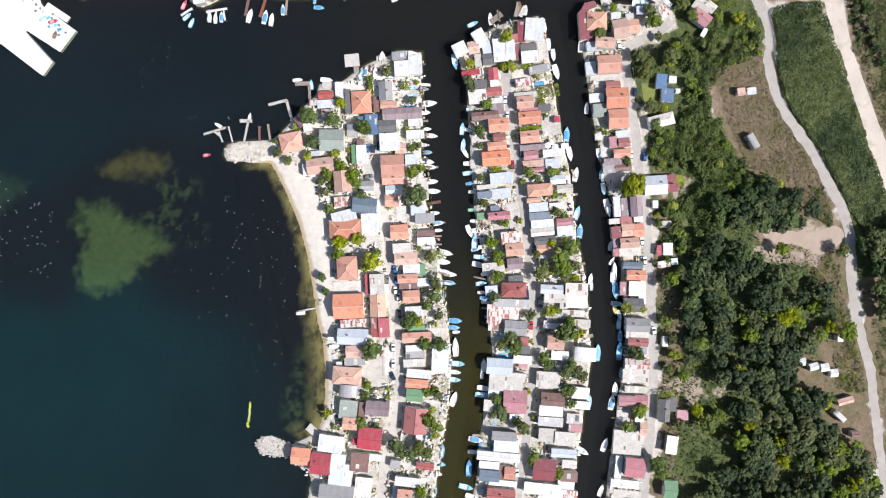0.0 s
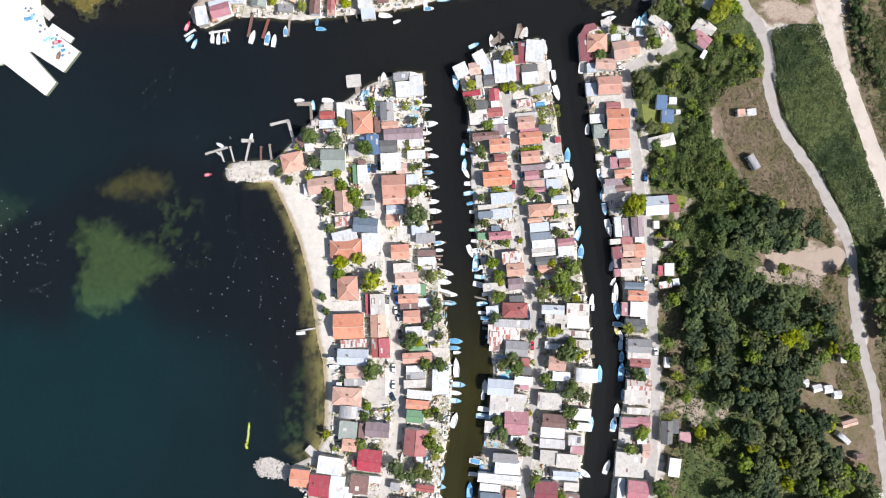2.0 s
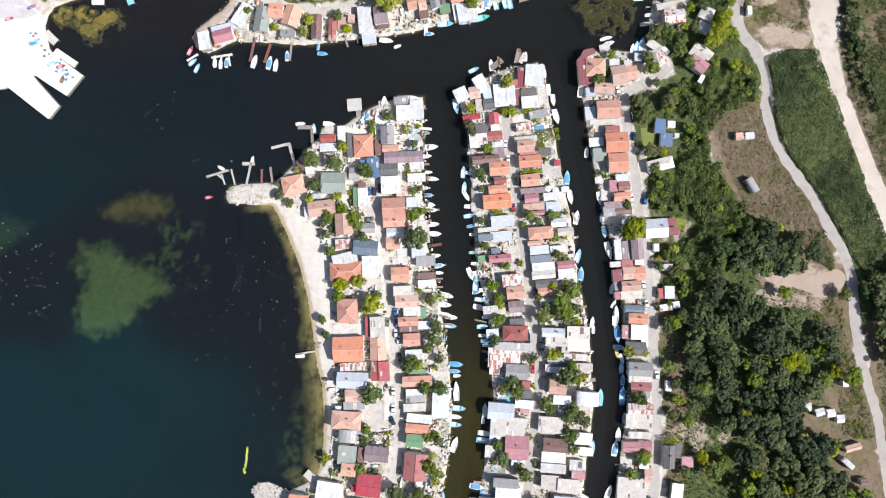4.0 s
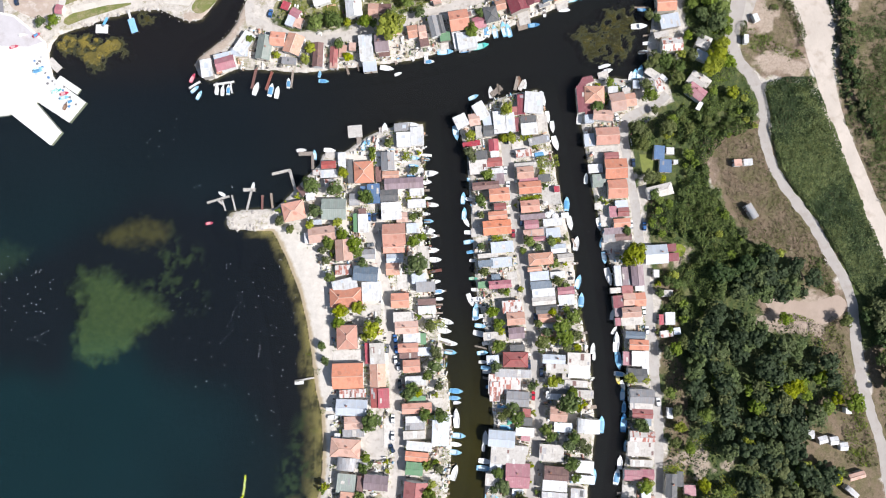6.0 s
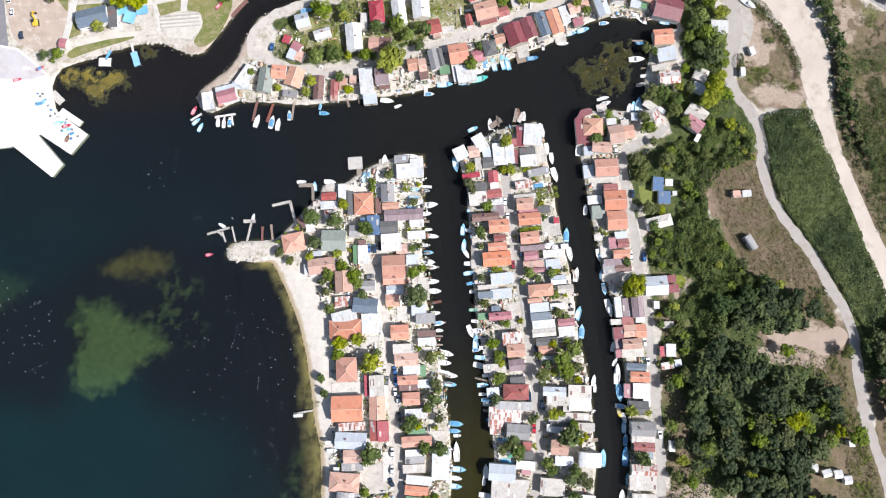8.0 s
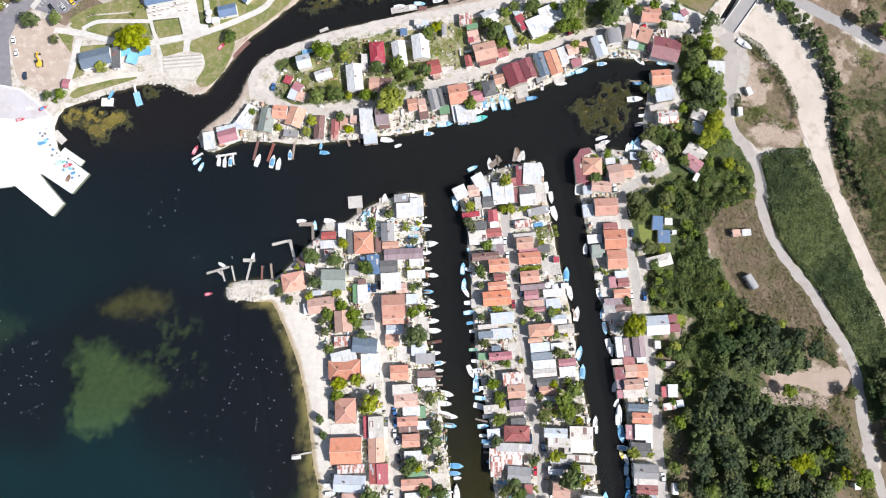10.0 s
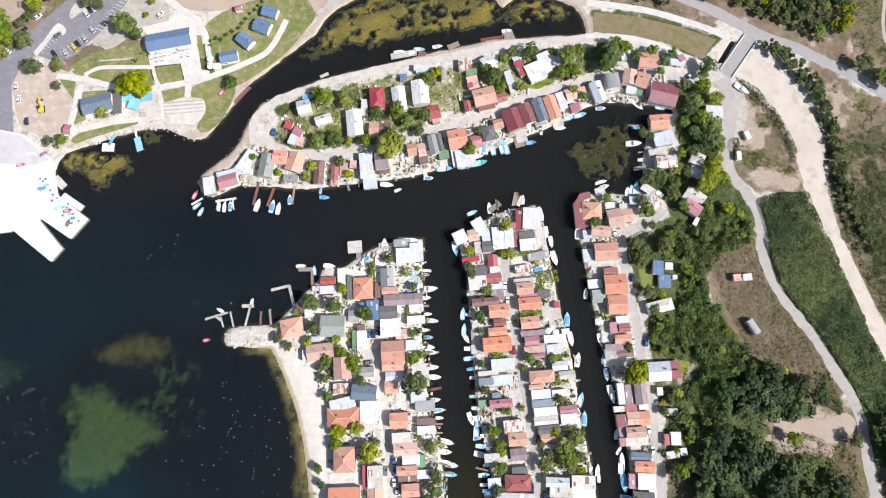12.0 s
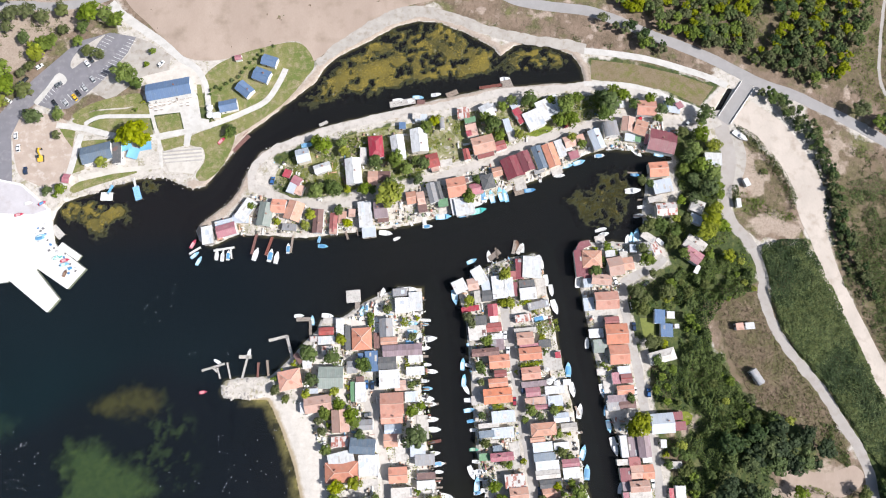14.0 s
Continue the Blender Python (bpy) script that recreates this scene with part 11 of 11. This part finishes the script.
def shade_sail(x, y, w, d, turn):
    """A stretched awning on four posts."""
    top = emptied("awning", pose(x, y, LAND, 0, 0, turn))
    tagged(top, "bright blue cloth awning on thin posts", "awning", "blue awnings")
    bm = bmesh.new()
    bmesh.ops.create_grid(bm, x_segments=8, y_segments=8, size=0.5)
    for v in bm.verts:
        sag = (0.25 - v.co.x**2) * (0.25 - v.co.y**2)
        v.co = Vector((v.co.x * w, v.co.y * d, 2.6 - 4 * sag + 0.1 * (v.co.x + v.co.y)))
    bmesh.ops.solidify(bm, geom=bm.faces[:], thickness=0.03)
    part("cloth", bm, TARP_BLUE, top)
    for sx in (-0.48, 0.48):
        for sy in (-0.48, 0.48):
            part("post", box(bmesh.new(), sx * w, sy * d, 0, 0.08, 0.08, 2.6), FRAME, top)


for p, w, d, turn in zip([(-168.0, 166.1), (-163.5, 162.3), (-157.3, 166.0)], (6.5, 6.0, 6.0), (5.0, 6.0, 4.5), (20, -15, 10)):
    shade_sail(*p, w, d, turn)
for p in [(-126.2, 198.4), (-123.3, 199.7), (-120.8, 199.0), (-117.9, 201.6), (-115.0, 203.6), (-111.5, 205.5), (-109.8, 208.2), (-108.1, 210.8), (-105.9, 214.1), (-103.5, 216.1), (-101.8, 218.7), (-99.5, 220.7), (-126.0, 195.8), (-93.5, 223.4)]:
    tree(*p, 2.4, "d", " on lawn", "clipped lawn bushes")
# quay furniture: boats and tarpaulins laid up on the concrete
for p, length, turn, kind in zip([(-207.0, 118.3), (-197.3, 107.3), (-193.1, 105.8), (-193.4, 103.5), (-189.8, 101.7), (-192.5, 99.0), (-219.8, 129.8), (-208.7, 135.9), (-215.7, 135.9)], (5, 5.5, 4.5, 4.5, 4, 3.6, 4.5, 4, 4), (20, 25, 15, 12, 20, 70, 15, 30, 10), "lwrkwnrrw"):
    boat(*p, length, turn, kind, LAND + 0.85, "on the quay")


def parasol(x, y, across):
    """A round garden parasol: ribbed canopy, pole, foot."""
    top = emptied("parasol", pose(x, y, LAND))
    tagged(top, "open white garden parasol on a waterside terrace", "parasol", "white parasols")
    bm = bmesh.new()
    bmesh.ops.create_cone(bm, cap_ends=False, segments=8, radius1=across / 2, radius2=0.05, depth=0.6, matrix=Matrix.Translation((0, 0, 2.6)))
    bmesh.ops.solidify(bm, geom=bm.faces[:], thickness=0.02)
    part("canopy", bm, FRAME, top)
    part("pole", box(bmesh.new(), 0, 0, 0, 0.06, 0.06, 2.5), WOOD, top)
    part("foot", box(bmesh.new(), 0, 0, 0, 0.6, 0.6, 0.1), RENDER_GREY, top)


for p, across in zip([(48.5, 44.7), (52.1, 43.8), (50.2, 46.1), (47.4, 50.5)], (3.2, 3.4, 2.6, 2.4)):
    parasol(*p, across)
boat(*[(153.2, 169.7)][0], 8.6, -38, "c", LAND + 0.25, "laid up beside the dry channel")
boat(*[(-73.0, 166.6)][0], 6.6, 8, "l", LAND + 0.25, "on grass beside the creek lane")
boat(*[(-118.5, 169.4)][0], 4.6, 48, "r", LAND + 0.2, "on the park lawn")


def garden_table(x, y, turn):
    """A terrace table with two benches."""
    top = emptied("garden_table", pose(x, y, LAND, 0, 0, turn))
    tagged(top, "white garden table with weathered benches on a terrace", "table", "terrace tables")
    part("tabletop", box(bmesh.new(), 0, 0, 0.7, 1.6, 0.8, 0.05), FRAME, top)
    for sx in (-0.6, 0.6):
        part("leg", box(bmesh.new(), sx, 0, 0, 0.1, 0.6, 0.7), FRAME, top)
    for sy in (-0.75, 0.75):
        part("seat", box(bmesh.new(), 0, sy, 0.1, 1.5, 0.35, 0.36), WOOD, top)
    return top


def pergola(x, y, w, d, turn):
    """An open roof of rafters on posts."""
    top = emptied("pergola", pose(x, y, LAND, 0, 0, turn))
    tagged(top, "open white timber pergola beside the park hall", "pergola")
    for sx in (-0.5, 0, 0.5):
        for sy in (-0.5, 0.5):
            part("post", box(bmesh.new(), sx * w, sy * d, 0, 0.15, 0.15, 2.6), FRAME, top)
    for sy in (-0.5, 0, 0.5):
        part("beam", box(bmesh.new(), 0, sy * d, 2.6, w + 0.6, 0.14, 0.18), WOOD, top)
    for i in range(9):
        part("rafter", box(bmesh.new(), (i / 8 - 0.5) * w, 0, 2.78, 0.1, d + 0.5, 0.14), FRAME, top)


pergola(*[(-139.9, 194.6)][0], 8.0, 5.0, 12)
_first = garden_table(*[(-157.6, 189.0)][0], 12)
for p in [(-156.0, 191.9), (-153.7, 192.5), (-151.3, 193.1), (-148.9, 193.7), (-146.6, 194.4), (-155.2, 189.6), (-152.9, 190.2), (-150.5, 190.8), (-148.1, 191.5), (-145.8, 192.1), (-154.5, 187.6), (-151.5, 188.3), (-142.0, 190.1), (-138.4, 190.7)]:
    copy_thing(_first, pose(p[0] + rng.uniform(-0.4, 0.4), p[1] + rng.uniform(-0.4, 0.4), LAND, 0, 0, 12 + rng.uniform(-14, 14)))
for p, across in zip([(-125.4, 187.4), (-125.1, 183.2), (-120.9, 183.2)], (3.8, 3.8, 3.8)):
    parasol(*p, across)


def crate_stack(x, y, turn, colour, high):
    """Open fish crates stacked on the quay."""
    top = emptied("crate_stack", pose(x, y, LAND + 0.52, 0, 0, turn))
    tagged(top, f"stack of {colour} plastic fish crates on bleached concrete", "crates", "fish crates on the quay")
    for k in range(high):
        bm = box(bmesh.new(), 0, 0, 0.3 * k, 1.1, 0.75, 0.06)
        for sx, sy, w, d in ((0, 0.35, 1.1, 0.05), (0, -0.35, 1.1, 0.05), (0.525, 0, 0.05, 0.65), (-0.525, 0, 0.05, 0.65)):
            box(bm, sx, sy, 0.3 * k, w, d, 0.28)
        part("crate", bm, CRATE[colour], top)


CRATE = {"blue": paint("crate_blue", (0.10, 0.25, 0.48), 0.5), "grey": paint("crate_grey", (0.22, 0.22, 0.23), 0.6), "white": paint("crate_white", (0.55, 0.55, 0.55), 0.5)}
for k, (x, y) in enumerate(((-209.4, 122.7), (-207.8, 121.2), (-206.5, 122.4), (-210.3, 120.0), (-205.1, 119.4), (-206.7, 117.9), (-203.7, 116.4), (-208.2, 115.8), (-201.7, 114.0), (-199.9, 112.2), (-202.1, 111.0), (-198.0, 110.4), (-194.3, 107.5), (-192.4, 105.7), (-190.6, 103.9), (-188.7, 101.9), (-190.8, 99.2), (-187.4, 100.4), (-193.8, 109.3), (-206.1, 124.8))):
    crate_stack(x, y, 37 + 11 * (k % 5), ("blue", "grey", "grey", "white")[k % 4], 1 + k % 3)
boat(-207.2, 117.3, 5.0, 10, "l", LAND + 0.85, "laid up on the quay")
boat(-197.2, 107.2, 5.2, 20, "t", LAND + 0.85, "laid up on the quay")
boat(-193.3, 105.7, 4.4, 15, "r", LAND + 0.85, "laid up on the quay")
boat(-192.9, 103.7, 4.6, 12, "k", LAND + 0.85, "laid up on the quay")
boat(-188.1, 101.0, 4.0, 30, "w", LAND + 0.85, "laid up on the quay")
